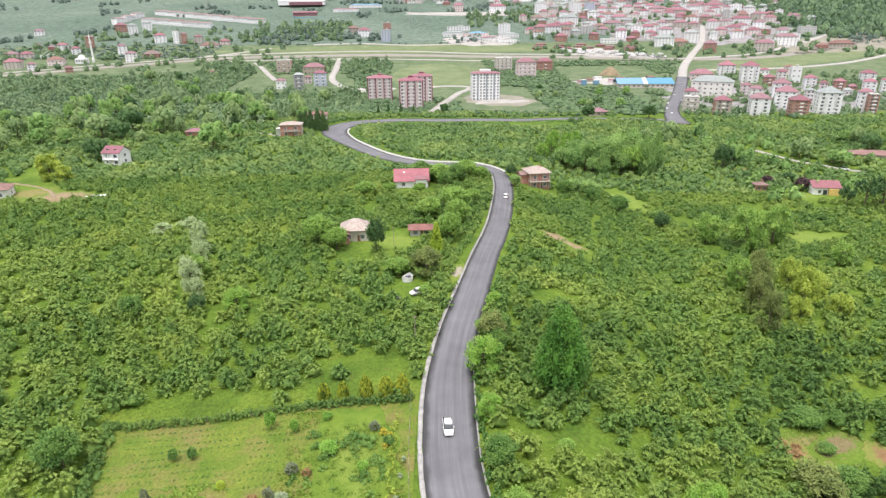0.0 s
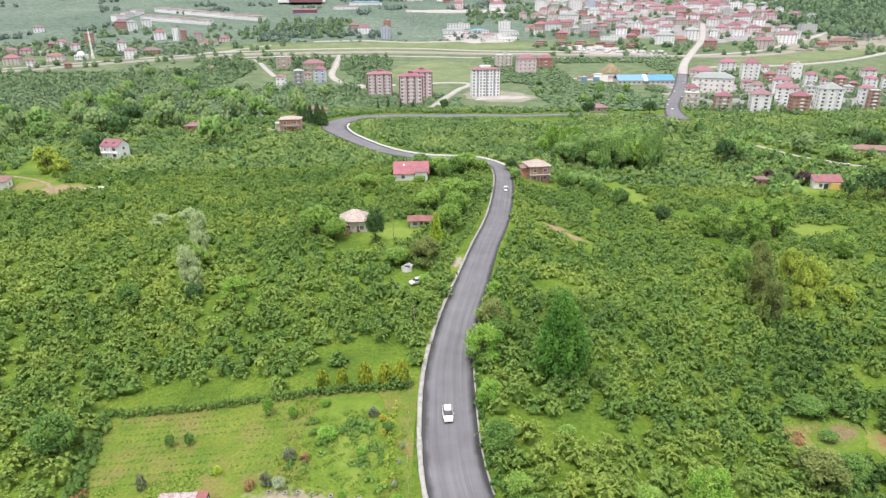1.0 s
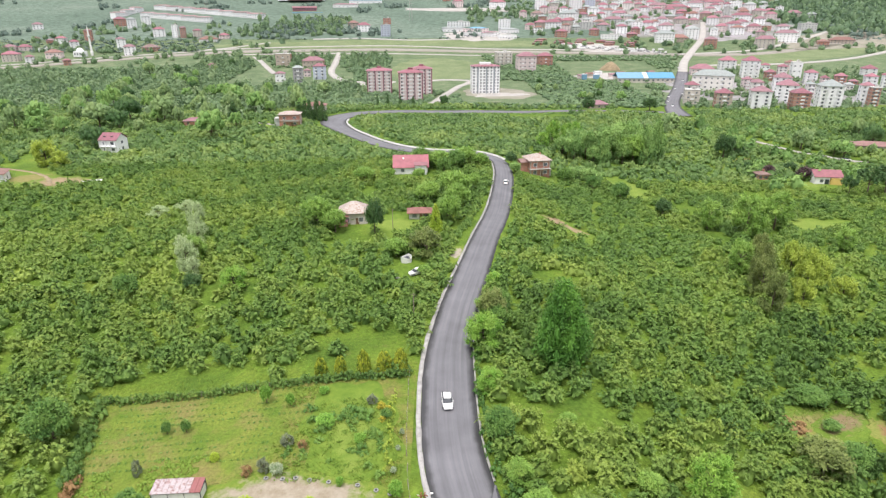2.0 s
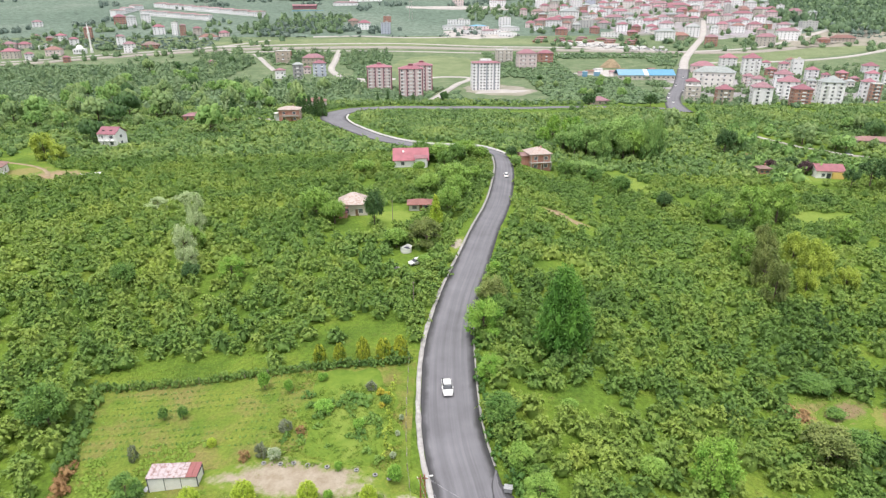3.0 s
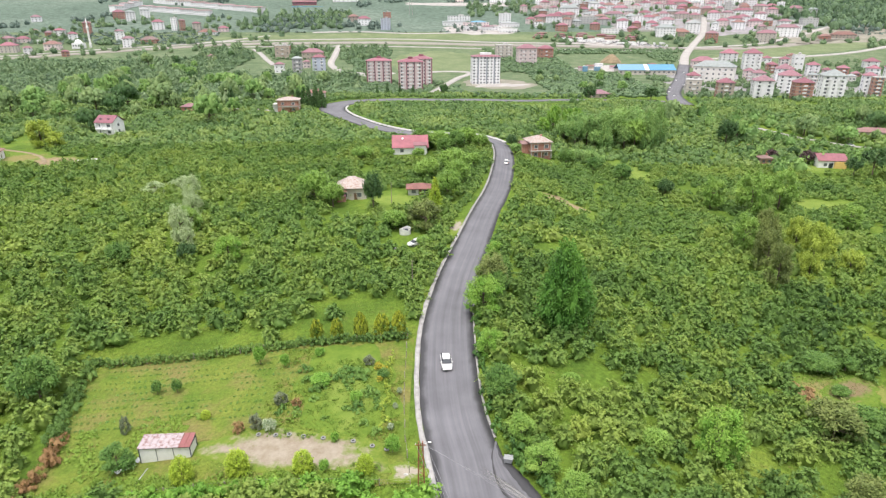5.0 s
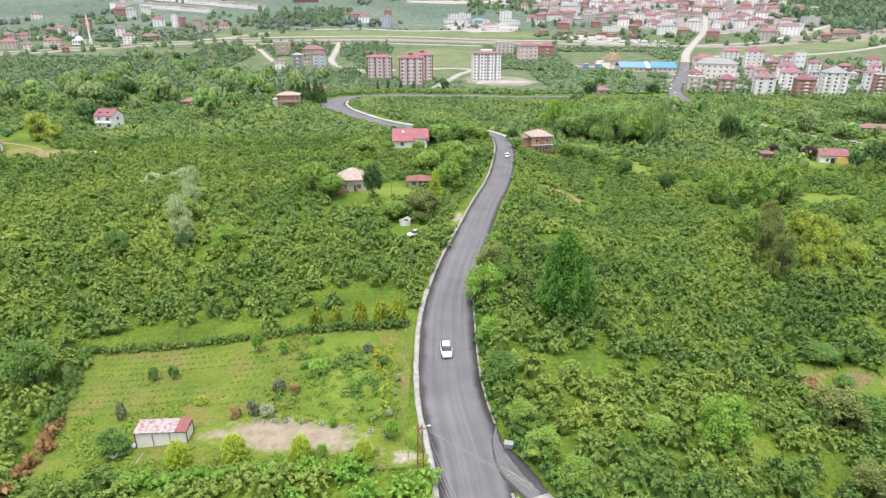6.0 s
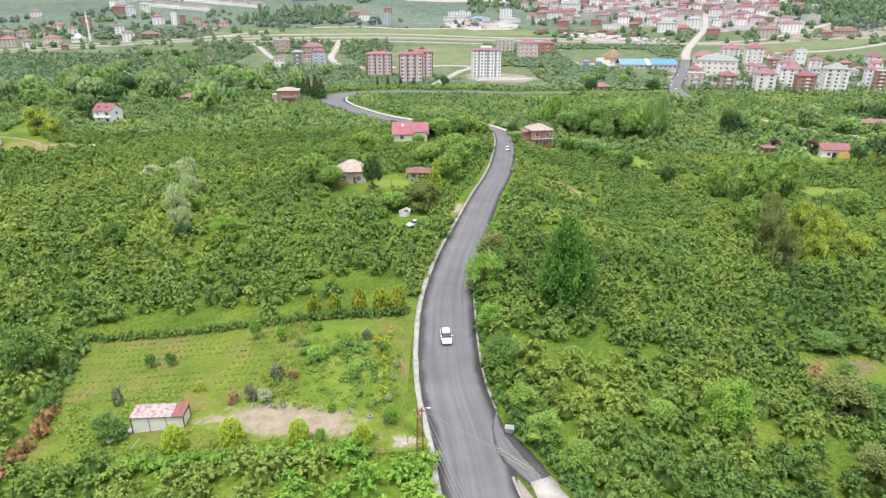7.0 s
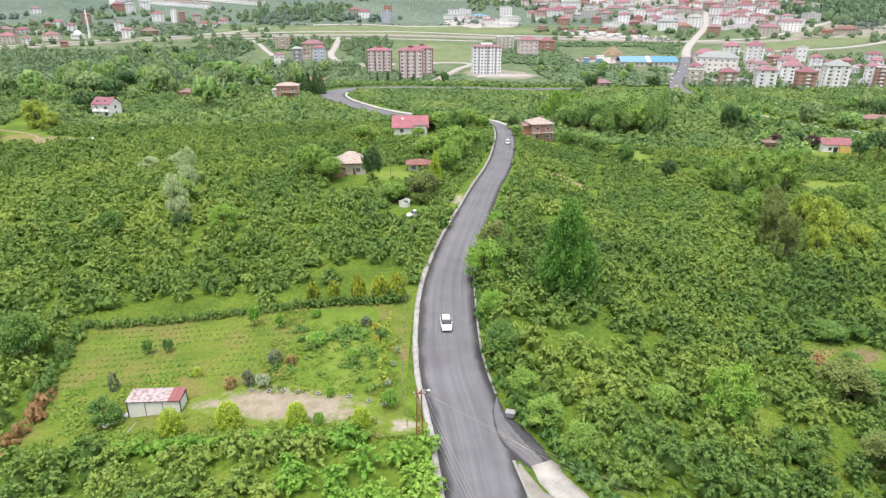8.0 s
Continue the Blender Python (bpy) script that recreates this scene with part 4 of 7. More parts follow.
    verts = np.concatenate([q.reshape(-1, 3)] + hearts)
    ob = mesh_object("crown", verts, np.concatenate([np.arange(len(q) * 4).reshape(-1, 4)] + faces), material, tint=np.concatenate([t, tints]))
    return ob


def tree_model(name, label, kind, cards, leaf, seed, material, category="tree", fill=0.5):
    """A tree one metre high: trunk, limbs and crown."""
    root = new(name)
    c = crown(kind, cards, leaf, seed, material, fill)
    c.parent = root
    rng = random.Random(seed)
    top = {"round": 0.6, "tall": 0.9, "cone": 0.92, "egg": 0.9, "pine": 0.85}.get(kind, 0.75)
    pts = [(0, 0, -0.03), (rng.uniform(-0.01, 0.01), 0.005, top * 0.3), (rng.uniform(-0.02, 0.02), rng.uniform(-0.02, 0.02), top * 0.65), (rng.uniform(-0.03, 0.03), 0, top)]
    pieces = [tube(pts, [0.032, 0.025, 0.017, 0.005])]
    for k in range(6):
        a = k * 2.4 + rng.random()
        z0 = top * rng.uniform(0.35, 0.75)
        w = rng.uniform(0.15, 0.3)
        pieces.append(tube([(0, 0, z0), (math.cos(a) * w * 0.5, math.sin(a) * w * 0.5, z0 + 0.06), (math.cos(a) * w, math.sin(a) * w, z0 + 0.15)], [0.012, 0.008, 0.003], 5))
    part("trunk", join(*pieces), BARK, root)
    return tagged(root, label, category)


TREE_USED = {}


def tree(model, x, y, height, width, turn=0.0, sink=0.0):
    """Stand a tree model at a place; the first use moves the model itself."""
    m = Matrix.LocRotScale(at(x, y, -sink), Euler((0, 0, radians(turn))), (width, width, height))
    if model.name in TREE_USED:
        k = model.scale
        return copy_thing(model, m @ Matrix.Diagonal((1 / k.x, 1 / k.y, 1 / k.z, 1)))
    TREE_USED[model.name] = True
    model.matrix_basis = m
    return model


def build_trees():
    big = tree_model("tree", "tall ivy-clad green tree rising from the orchard", "tall", 16000, 0.036, 61, IVY)
    tree(big, 23.2, 97.8, 17.6, 10.5)
    light_a = tree_model("tree", "fresh light green leafy tree by the roadside", "loose", 5200, 0.042, 62, BRIGHT)
    for x, y, h, w, t in ((8.9, 103, 8.2, 8.0, 0), (8.9, 88.5, 5.0, 5.4, 60), (38.0, 65.1, 9.2, 7.0, 90), (-50, 134, 6.5, 7.0, 20), (9.4, 109, 4.5, 5, 70), (10.4, 118, 4.4, 5, 150), (13.6, 131, 4.0, 4.6, 20), (64, 330, 15, 10, 40), (73, 336, 13, 9, 90), (80, 345, 12, 9, 0), (57, 322, 9, 8, 160)):
        tree(light_a, x, y, h, w, t)
    round_a = tree_model("tree", "rounded leafy tree with a full green crown", "round", 4200, 0.052, 63, GREEN)
    for x, y, h, w, t in ((-62.5, 80, 8.5, 7.6, 0), (9.6, 76, 6.0, 6.0, 30), 
                          (-75, 131.5, 6.5, 6.5, 120), (12.5, 110, 6.0, 5.0, 20), (13.2, 117, 6.5, 5.5, 75), (-6.5, 246, 9, 10, 0), (8, 243, 8.5, 9, 60), (3, 236, 7, 7, 100),
                          (70, 80, 4.4, 6.0, 60), (78, 79, 4.4, 6.5, 120), (72.2, 89.6, 2.0, 3.8, 0), (78.5, 98.1, 3.2, 4.6, 70), (72.8, 97.6, 3.6, 7.0, 10), (74, 232, 8, 9, 30), (66, 245, 7, 8, 70), (55, 250, 7, 8, 130)):
        tree(round_a, x, y, h, w, t)
    round_b = tree_model("tree", "broad light green walnut tree by the houses", "round", 3000, 0.062, 163, LIGHT)
    for x, y, h, w, t in ((3.4, 175, 9.5, 9.0, 80), (6.5, 190, 9, 9, 10), (6, 204, 9.5, 12, 15), (-3, 196, 8, 9, 100), (13, 213, 6, 7, 60), (1, 246, 8, 12, 5), (12, 251, 8.5, 11, 70), (-19, 231, 4, 6, 40), (-7, 227.5, 4.5, 5.5, 90), (-36.5, 173, 10.5, 10.0, 50), (-30.5, 169.5, 7.5, 7.5, 90), (-11, 150, 5.5, 7.0, 20)):
        tree(round_b, x, y, h, w, t)
    for x, y, h, w, t in ((-3.2, 137.2, 3.2, 4.0, 0), (18, 250, 6, 8, 30), (-28, 226, 6, 9, 60), (100, 300, 15, 15, 10), (88, 306, 14, 14, 80), (114, 312, 15, 14, 150), (21, 80, 2.4, 3.0, 40), (30, 66, 3.8, 4.2, 0)):
        tree(round_b, x, y, h, w, t)
    dark_a = tree_model("tree", "dark green broad tree standing in the orchard", "round", 3200, 0.056, 64, DARK)
    for x, y, h, w, t in ((-18.3, 165.5, 11.5, 6.6, 0), (84.5, 213, 7, 6.5, 30), (151, 310, 13, 11, 60), (113, 452, 11, 12, 10), (160, 455, 10, 13, 200), (-60, 134, 5, 5, 90), (-178, 555, 14, 12, 0), (33, 262, 6, 6, 0), (172, 284, 5, 7, 5), (154, 290, 3.5, 4.5, 9)):
        tree(dark_a, x, y, h, w, t)
    grove = tree_model("tree", "large overgrown tree in a dense grove", "round", 3400, 0.06, 65, GROVE)
    draped = tree_model("tree", "tall creeper-draped tree in a dense grove", "tall", 5200, 0.055, 66, GROVE)
    for x, y, h, w, t in ((70, 301, 13, 11, 0), (77, 305, 16, 13, 40), (79, 296, 10, 9, 80), (86, 302, 19, 14, 120), (92, 310, 17, 14, 160), (94, 298, 12, 10, 200), (101, 303, 15, 12, 240), (110, 312, 16, 13, 280), (73, 313, 15, 13, 320), (99, 318, 18, 15, 15), (66, 310, 11, 11, 95)):
        tree(grove, x, y, h, w, t)
    for x, y, h, w, t in ((105, 297, 20, 9, 0), (109, 300, 17, 8, 70), (83, 294, 14, 8, 140), (113, 305, 21, 10, 210)):
        tree(draped, x, y, h, w, t)
    for x, y, h, w, t in ((60, 256, 7, 8, 10), (66, 254, 8, 9, 60), (71, 258, 6, 7, 120), (33, 246, 5, 6, 70)):
        tree(grove, x, y, h, w, t)
    rng = random.Random(12)
    kinds = [tree_model("tree", "tall spreading tree above the distant orchard", "round", 760, 0.09, 165, GROVE, fill=0.8), tree_model("tree", "rounded light green tree in the distance", "round", 760, 0.09, 166, SOFT_TREES, fill=0.8),
             tree_model("tree", "dark rounded tree in the distance", "round", 760, 0.09, 167, DARK, fill=0.8)]
    placed = 0
    while placed < 95:
        x, y = rng.uniform(-330, -95), rng.uniform(285, 760)
        if abs(x) > view_half(y) or (x > -235 and y > 560) or math.hypot(x + 162, (y - 288) * 0.6) < 15 or math.hypot(x + 147, (y - 352) * 0.6) < 14 or math.hypot(x + 87, (y - 345) * 0.6) < 16 or (y < 340 and x > -120) or (x > -110 and y < 390):
            continue
        placed += 1
        h = rng.uniform(8, 17)
        tree(kinds[rng.choice((0, 0, 0, 0, 1, 1, 1, 2))], x, y, h, h * rng.uniform(0.75, 1.15), rng.uniform(0, 360))
    for i in range(40):
        x, y = rng.uniform(115, 420), rng.uniform(300, 380)
        h = rng.uniform(6, 12)
        tree(kinds[rng.choice((0, 0, 1, 1, 2))], x, y, h, h * rng.uniform(0.8, 1.2), rng.uniform(0, 360))
    for i in range(26):
        x, y = rng.uniform(-70, 200), rng.uniform(470, 640)
        if road_gap(np.array([x]), np.array([y]))[0] < 6 or (-60 < x < 95 and y > 500):
            continue
        h = rng.uniform(6, 11)
        tree(kinds[rng.choice((0, 1, 2))], x, y, h, h * rng.uniform(0.8, 1.1), rng.uniform(0, 360))
    shed_bush = tree_model("shrub", "wild dark green shrub with lighter leaf tips beside the shed", "loose", 3200, 0.055, 164, GREEN, "shrub")
    tree(shed_bush, -42.6, 64.2, 3.6, 5.0, 10)
    pale = tree_model("tree", "pale silvery willow-like tree above the orchard", "loose", 4200, 0.045, 66, PALE)
    for x, y, h, w, t in ((-64.5, 143, 11.0, 6.5, 0), (-62, 140, 6.5, 4.5, 30), (-71, 168, 11, 6.5, 60), (-68, 160, 8, 5.5, 20), (-84, 192, 4.5, 8, 100), (-91, 188, 4.0, 8, 160), (150, 172, 7, 6, 90)):
        tree(pale, x, y, h, w, t)
    olive = tree_model("tree", "yellow-green tall leafy tree in the hollow", "loose", 4500, 0.05, 67, OLIVE)
    for x, y, h, w, t in ((100.7, 147, 13, 8.5, 0), (95, 139, 8, 6, 60), (107, 152, 9, 7.5, 140), (104, 161, 10, 7, 10), (-176, 268, 12, 12, 120), (-166, 262, 8, 9, 60), (108, 143, 7, 7, 200)):
        tree(olive, x, y, h, w, t)
    mix = tree_model("tree", "dull green mixed tree in the hollow", "loose", 4200, 0.05, 68, LIGHT)
    for x, y, h, w, t in ((11.2, 66.3, 4.6, 4.6, 40), (13.2, 60.5, 4.2, 5.2, 130), (16.6, 55.5, 4.0, 5, 200), (88, 160, 11, 9, 10), (106, 192, 15, 13, 70), (120, 200, 14, 12, 140), (96, 200, 11, 10, 30), (-66, 152, 7, 7, 30), (132, 180, 8, 8, 10), (150, 176, 8, 10, 80)):
        tree(mix, x, y, h, w, t)
    brownish = tree_model("tree", "tall tree with brownish young foliage in the hollow", "loose", 4500, 0.05, 168, BROWN_GREEN)
    for x, y, h, w, t in ((84, 134, 12, 7, 0), (87, 145, 12, 7.5, 80), (92, 155, 12, 7, 150), (96, 165, 11, 7, 30), (62, 76, 7, 9.5, 40), (55.5, 60, 6, 6.5, 10), (11.4, 113, 8.0, 8.0, 60), (-2.8, 149.5, 8.0, 10, 100)):
        tree(brownish, x, y, h, w, t)
    cyp = tree_model("cypress", "narrow yellow-green cypress beside the small hut", "cone", 2200, 0.065, 69, YELLOW)
    tree(cyp, -0.4, 164.5, 10.0, 5.4)
    row = tree_model("conifer", "young golden-green conifer in the row above the field", "egg", 2600, 0.075, 70, tipped_conifer(), fill=0.8)
    tagged(row, group="conifers along the field")
    for x, y, h, w, t in ((-21.4, 94.0, 4.3, 2.7, 0), (-17.9, 94.4, 4.1, 2.6, 50), (-13.7, 95.0, 4.9, 2.9, 100), (-9.9, 95.0, 4.6, 3.3, 20), (-6.9, 95.2, 5.0, 3.1, 70)):
        tree(row, x, y, h, w, t)
    dark_cone = tree_model("conifer", "dark slender conifer near the houses", "cone", 1200, 0.09, 71, DARK)
    for x, y, h, w, t in ((-134, 402, 12, 10, 0), (-160, 420, 12, 6, 40), (-182, 470, 14, 7, 80), (-82, 394, 14, 8, 0), (-78, 398, 15, 8, 30), (-74, 395, 13, 8, 60), (-86, 399, 13, 8, 90), (-90, 401, 12, 8, 120), (-45, 470, 9, 3.5, 0), (-38, 480, 9, 3.5, 0), (-28, 478, 9, 4, 0), (-18, 476, 8, 4, 0), (134, 520, 8, 4, 0), (-148, 398, 8, 4, 10)):
        tree(dark_cone, x, y, h, w, t)
    pine = tree_model("pine", "flat-topped dark pine by the red-roofed house", "pine", 1500, 0.09, 72, DARK)
    for x, y, h, w, t in ((172.5, 240, 9.5, 7, 0), (181, 241, 12.5, 11, 50), (189, 242, 12.5, 12, 120), (200, 244, 12, 13, 170)):
        tree(pine, x, y, h, w, t)
    purple = tree_model("tree", "dark purple-leaved plum tree near the yellow house", "round", 1200, 0.09, 173, PURPLE)
    for x, y, h, w, t in ((171, 270, 6.5, 8.5, 0), (159, 279, 5, 6, 70)):
        tree(purple, x, y, h, w, t)
    sapling = tree_model("sapling", "small round fruit sapling standing in the field", "round", 1300, 0.09, 73, GREEN)
    for x, y, h, w, t in ((-44.8, 81.4, 2.5, 1.9, 0), (-41.6, 81.4, 2.5, 1.9, 60), (-8.6, 81.8, 1.8, 2.2, 30)):
        tree(sapling, x, y, h, w, t)
    bright_sap = tree_model("sapling", "bright green young tree in the field", "round", 1600, 0.085, 74, BRIGHT)
    for x, y, h, w, t in ((-29.8, 87.4, 3.6, 2.3, 0), (-25.3, 86.0, 2.6, 1.8, 40), (-18.4, 80.3, 1.9, 3.6, 80), (-12.2, 76, 1.6, 2.2, 9), (-14.0, 66.8, 1.6, 1.3, 20), (-20, 89, 1.5, 2.0, 0), (-6.0, 64.5, 2.8, 2.4, 60), (-14.5, 61.2, 1.8, 1.5, 5)):
        tree(bright_sap, x, y, h, w, t)
    lime = tree_model("sapling", "lime-yellow young tree at the edge of the yard", "egg", 3400, 0.06, 75, YELLOW)
    for x, y, h, w, t in ((-32.6, 60.9, 3.8, 3.2, 0), (-25.6, 61.4, 3.8, 3.4, 40), (-17.2, 61.3, 3.2, 3.0, 80), (-9.2, 60.7, 3.0, 2.6, 120), (-34.3, 73.9, 1.4, 1.6, 9)):
        tree(lime, x, y, h, w, t)
    blossom = tree_model("shrub", "shrub with white blossom beside the tyres", "round", 1500, 0.075, 76, BLOSSOM, "shrub")
    for x, y, h, w, t in ((-23.6, 69.4, 2.3, 2.2, 0), (-6.6, 69.0, 1.4, 1.1, 50), (-5.8, 77.5, 1.4, 1.0, 90), (-6.2, 73.8, 1.3, 0.9, 10)):
        tree(blossom, x, y, h, w, t)
    rusty = tree_model("shrub", "small rust-red leafy shrub in the yard", "loose", 1400, 0.07, 77, RUST, "shrub")
    for x, y, h, w, t in ((-28.2, 69.8, 1.8, 2.0, 0), (-21.0, 75.0, 1.5, 1.7, 40)):
        tree(rusty, x, y, h, w, t)
    bracken = tree_model("shrub", "dry rust-brown bracken lying in the clearing", "loose", 1400, 0.07, 177, RUST, "shrub")
    for x, y, h, w, t in ((64.2, 91.2, 1.1, 2.6, 0), (65.8, 88.4, 0.9, 2.8, 50), (63.6, 88.8, 0.8, 2.2, 120), (67.0, 90.4, 0.8, 2.2, 200)):
        tree(bracken, x, y, h, w, t)
    dusky = tree_model("shrub", "dusky grey-green shrub in the field", "loose", 1600, 0.07, 78, DUSKY, "shrub")
    for x, y, h, w, t in ((-25.6, 70.2, 2.6, 2.2, 0), (-23.5, 76.0, 2.0, 2.4, 50), (-11.2, 85.8, 1.8, 2.2, 20), (-45.2, 71.8, 3.0, 1.7, 100)):
        tree(dusky, x, y, h, w, t)
    gold = tree_model("shrub", "shrub covered in golden yellow flowers", "loose", 1400, 0.07, 79, GOLD, "shrub")
    for x, y, h, w, t in ((-9.7, 84.3, 1.5, 1.6, 0), (-8.6, 83.4, 1.4, 1.5, 40), (-9.2, 81.0, 1.1, 1.4, 80)):
        tree(gold, x, y, h, w, t)


def tipped_conifer():
    return foliage("conifer_needles", (0.022, 0.06, 0.01), (0.075, 0.135, 0.016), (0.32, 0.36, 0.036), spread=0.55)


build_trees()


# ---- yards, tracks and the valley floor ----
def patch(name, label, cx, cy, rx, ry, material, seed, turn=0.0, up=0.05, wobble=0.18, category="ground"):
    """A draped blotch of other ground with a ragged outline."""
    rng = np.random.default_rng(seed)
    rings, sides = 14, 64
    a = np.arange(sides) * 2 * math.pi / sides
    edge = 1 + wobble * sum(rng.normal() * np.sin(a * k + rng.random() * 6) / k**0.5 for k in (2, 3, 5, 7, 11, 15)) * 0.6
    c, s = math.cos(radians(turn)), math.sin(radians(turn))
    verts, fade = [], []
    for i in range(rings + 1):
        f = i / rings * edge
        fade.append(np.full(sides, 1 - i / rings))
        u, v = np.cos(a) * f * rx, np.sin(a) * f * ry
        x, y = cx + u * c - v * s, cy + u * s + v * c
        verts.append(np.column_stack([x, y, land(x, y) + up * (1.0 if i < rings else -1.0)]))
    k = np.arange(sides)
    faces = np.concatenate([np.stack([i * sides + k, i * sides + (k + 1) % sides, (i + 1) * sides + (k + 1) % sides, (i + 1) * sides + k], 1) for i in range(rings)])
    return tagged(mesh_object(name, np.concatenate(verts), faces, material, smooth_faces=True, tint=np.concatenate(fade)), label, category, kind="structure")


def strip(name, label, points, half, material, top=0.1, step=6.0, across=3, category="track"):
    p = curve_points([(*q, half) for q in points], step)
    return tagged(ribbon(name, p, -half, half, top, material, across=across, rough=half * 0.06), label, category, kind="structure")


def grass_material(name, a, b, scale):
    m = Nodes(name)
    col = m.ramp(m.noise(scale, 6, 0.65), (0.3, a), (0.7, b))
    fine = m.ramp(m.noise(scale * 12, 4), (0.3, 0.75), (0.7, 1.1))
    m.bump(m.noise(scale * 10), 0.6, 0.3)
    m.bsdf.inputs["Specular IOR Level"].default_value = 0.15
    return m.done(m.mix(1.0, col, fine, "MULTIPLY"), 0.95)


def field_material():
    """Mown grass with browner soil showing in patches."""
    m = Nodes("mown_field")
    grass = m.ramp(m.noise(0.17, 6, 0.65), (0.3, (0.095, 0.165, 0.022)), (0.7, (0.185, 0.225, 0.04)))
    soil = m.ramp(m.noise(0.12, 6, 0.75), (0.46, 0.0), (0.62, 0.75))
    col = m.mix(soil, grass, (0.22, 0.18, 0.07))
    fine = m.ramp(m.noise(2.2, 6, 0.75), (0.3, 0.58), (0.7, 1.2))
    m.bump(m.noise(2.0, 6), 0.7, 0.3)
    m.bsdf.inputs["Specular IOR Level"].default_value = 0.15
    return m.done(m.mix(1.0, col, fine, "MULTIPLY"), 0.95)


# far meadow and town tones carry distance haze as added blue and grey
LAWN = grass_material("bright_meadow", (0.117, 0.16, 0.072), (0.201, 0.235, 0.126), 0.04)
TOWN_GROUND = grass_material("built_up_ground", (0.148, 0.165, 0.12), (0.36, 0.325, 0.36), 0.035)
DRY_LAWN = grass_material("dry_meadow", (0.201, 0.2, 0.144), (0.307, 0.28, 0.24), 0.06)
FIELD = field_material()


def build_yards():
    u, v = np.meshgrid(np.linspace(0, 1, 40), np.linspace(58.6, 94.0, 26))
    west = -60.8 + (93 - v) * 0.24 + 0.5 * np.sin(v * 1.3)
    x = west + (-4.1 - west + 0.25 * np.minimum(0, v - 62)) * u
    y = v + 0.25 * np.sin(x * 0.9) - 2.0 * (1 - u) * (v > 93.9)
    k = (np.arange(25)[:, None] * 40 + np.arange(39)[None]).ravel()
    field = mesh_object("ground_field", np.stack([x, y, land(x, y) + 0.1], -1).reshape(-1, 3), np.stack([k, k + 1, k + 41, k + 40], 1), FIELD, smooth_faces=True)
    tagged(field, "mown yellow-green field with dry patches", "ground", kind="structure")
    patch("ground_rank_grass", "rank green grass on the wild side of the field", -14.0, 79.5, 9.5, 12.0, BRIGHT_SLOPE, 90, 0, 0.16, 0.25)
    patch("ground_yard", "bare gravelly yard beside the shed", -19.5, 65.2, 15.0, 4.6, YARD, 2, -9, 0.2, 0.2)
    patch("ground_sand", "pale sand at the foot of the pole", -4.0, 60.7, 2.6, 1.9, SAND, 4, -20, 0.26, 0.25)
    patch("ground_sand_upper", "pale sand in a roadside lay-by", 5.2, 151.5, 2.4, 6.5, SAND, 5, -14, 0.12, 0.2)
    patch("ground_clearing_grass", "dry yellowish grass in an orchard clearing", 71, 90.5, 14.0, 6.2, DRY_CLEARING, 77, 15, 0.06, 0.25)
    patch("ground_clearing", "reddish bare earth in an orchard clearing", 65.5, 89.4, 3.4, 4.0, RUSTY_EARTH, 6, -15, 0.12, 0.3)
    patch("ground_clearing_path", "trodden brown earth path in an orchard clearing", 75.5, 91.6, 8.0, 3.2, CLEARING_EARTH, 7, 25, 0.12, 0.3)
    patch("ground_clearing_earth", "red-brown bare soil beside the clearing", 83.5, 88.5, 4.5, 4.5, RUSTY_EARTH, 78, 0, 0.12, 0.2)
    patch("ground_bank", "brown earth bank above the road", 41, 185.5, 10, 3.8, BROWN_BANK, 8, -40, 0.08, 0.3)
    patch("ground_bank_east_orchard", "red earth scar in the orchard", 163, 307, 10.0, 3.0, RUSTY_EARTH, 88, 3, 0.08, 0.3)
    patch("ground_plot", "ploughed brown plot by the farmyard", -152, 238, 18, 9.0, BROWN_BANK, 9, -4, 0.08, 0.2)
    patch("ground_lawn", "short green lawn by the farmyard", -170, 245, 18, 12, DRY_CLEARING, 10, -8, 0.05, 0.2)
    patch("ground_garden", "bright garden lawn between the small houses", -13, 175, 10, 11, BRIGHT_SLOPE, 11, 0, 0.05, 0.2)
    patch("ground_meadow", "bright green meadow slope", 83, 252, 11, 27, BRIGHT_SLOPE, 12, 4, 0.06, 0.25)
    patch("ground_meadow_east", "bright green meadow in the hollow", 138, 206, 20, 11, BRIGHT_SLOPE, 13, 10, 0.06, 0.25)
    patch("ground_meadow_house", "green lawn beside the house with the plum trees", 168, 262, 14, 10, BRIGHT_SLOPE, 89, 0, 0.06, 0.2)
    patch("ground_pasture", "flat bright green pasture behind the apartment blocks", 4, 745, 60, 88, LAWN, 14, 0, 0.3, 0.08)
    patch("ground_site", "sandy building site around the white block", 58, 572, 34, 42, DRY_LAWN, 15, 0, 0.3, 0.15)
    patch("ground_site_sand", "bare sand beside the white block", 58, 560, 26, 14, TRACK, 16, 0, 0.5, 0.3)
    patch("ground_yard_flats", "bare pale yard in front of the flats", -80, 640, 34, 26, TRACK, 17, 10, 0.3, 0.3)
    patch("ground_yard_east", "grassy ground between the apartment houses", 325, 565, 110, 95, TOWN_GROUND, 18, 0, 0.3, 0.3)
    patch("ground_works", "pale trampled building yard", 208, 690, 54, 24, TRACK, 19, 0, 0.3, 0.2)
    patch("ground_bank_river", "grassy green river bank", -60, 945, 280, 32, LAWN, 20, 0, 0.4, 0.1)
    patch("ground_bank_east", "grassy green river bank by the bridge", 500, 850, 190, 40, LAWN, 21, 28, 0.4, 0.1)
    patch("ground_lot", "pale gravel parking lot", 245, 900, 75, 32, TRACK, 22, -35, 0.5, 0.2)
    patch("ground_industry", "pale paved industrial yard", 70, 1010, 60, 45, TRACK, 23, 0, 0.5, 0.25)
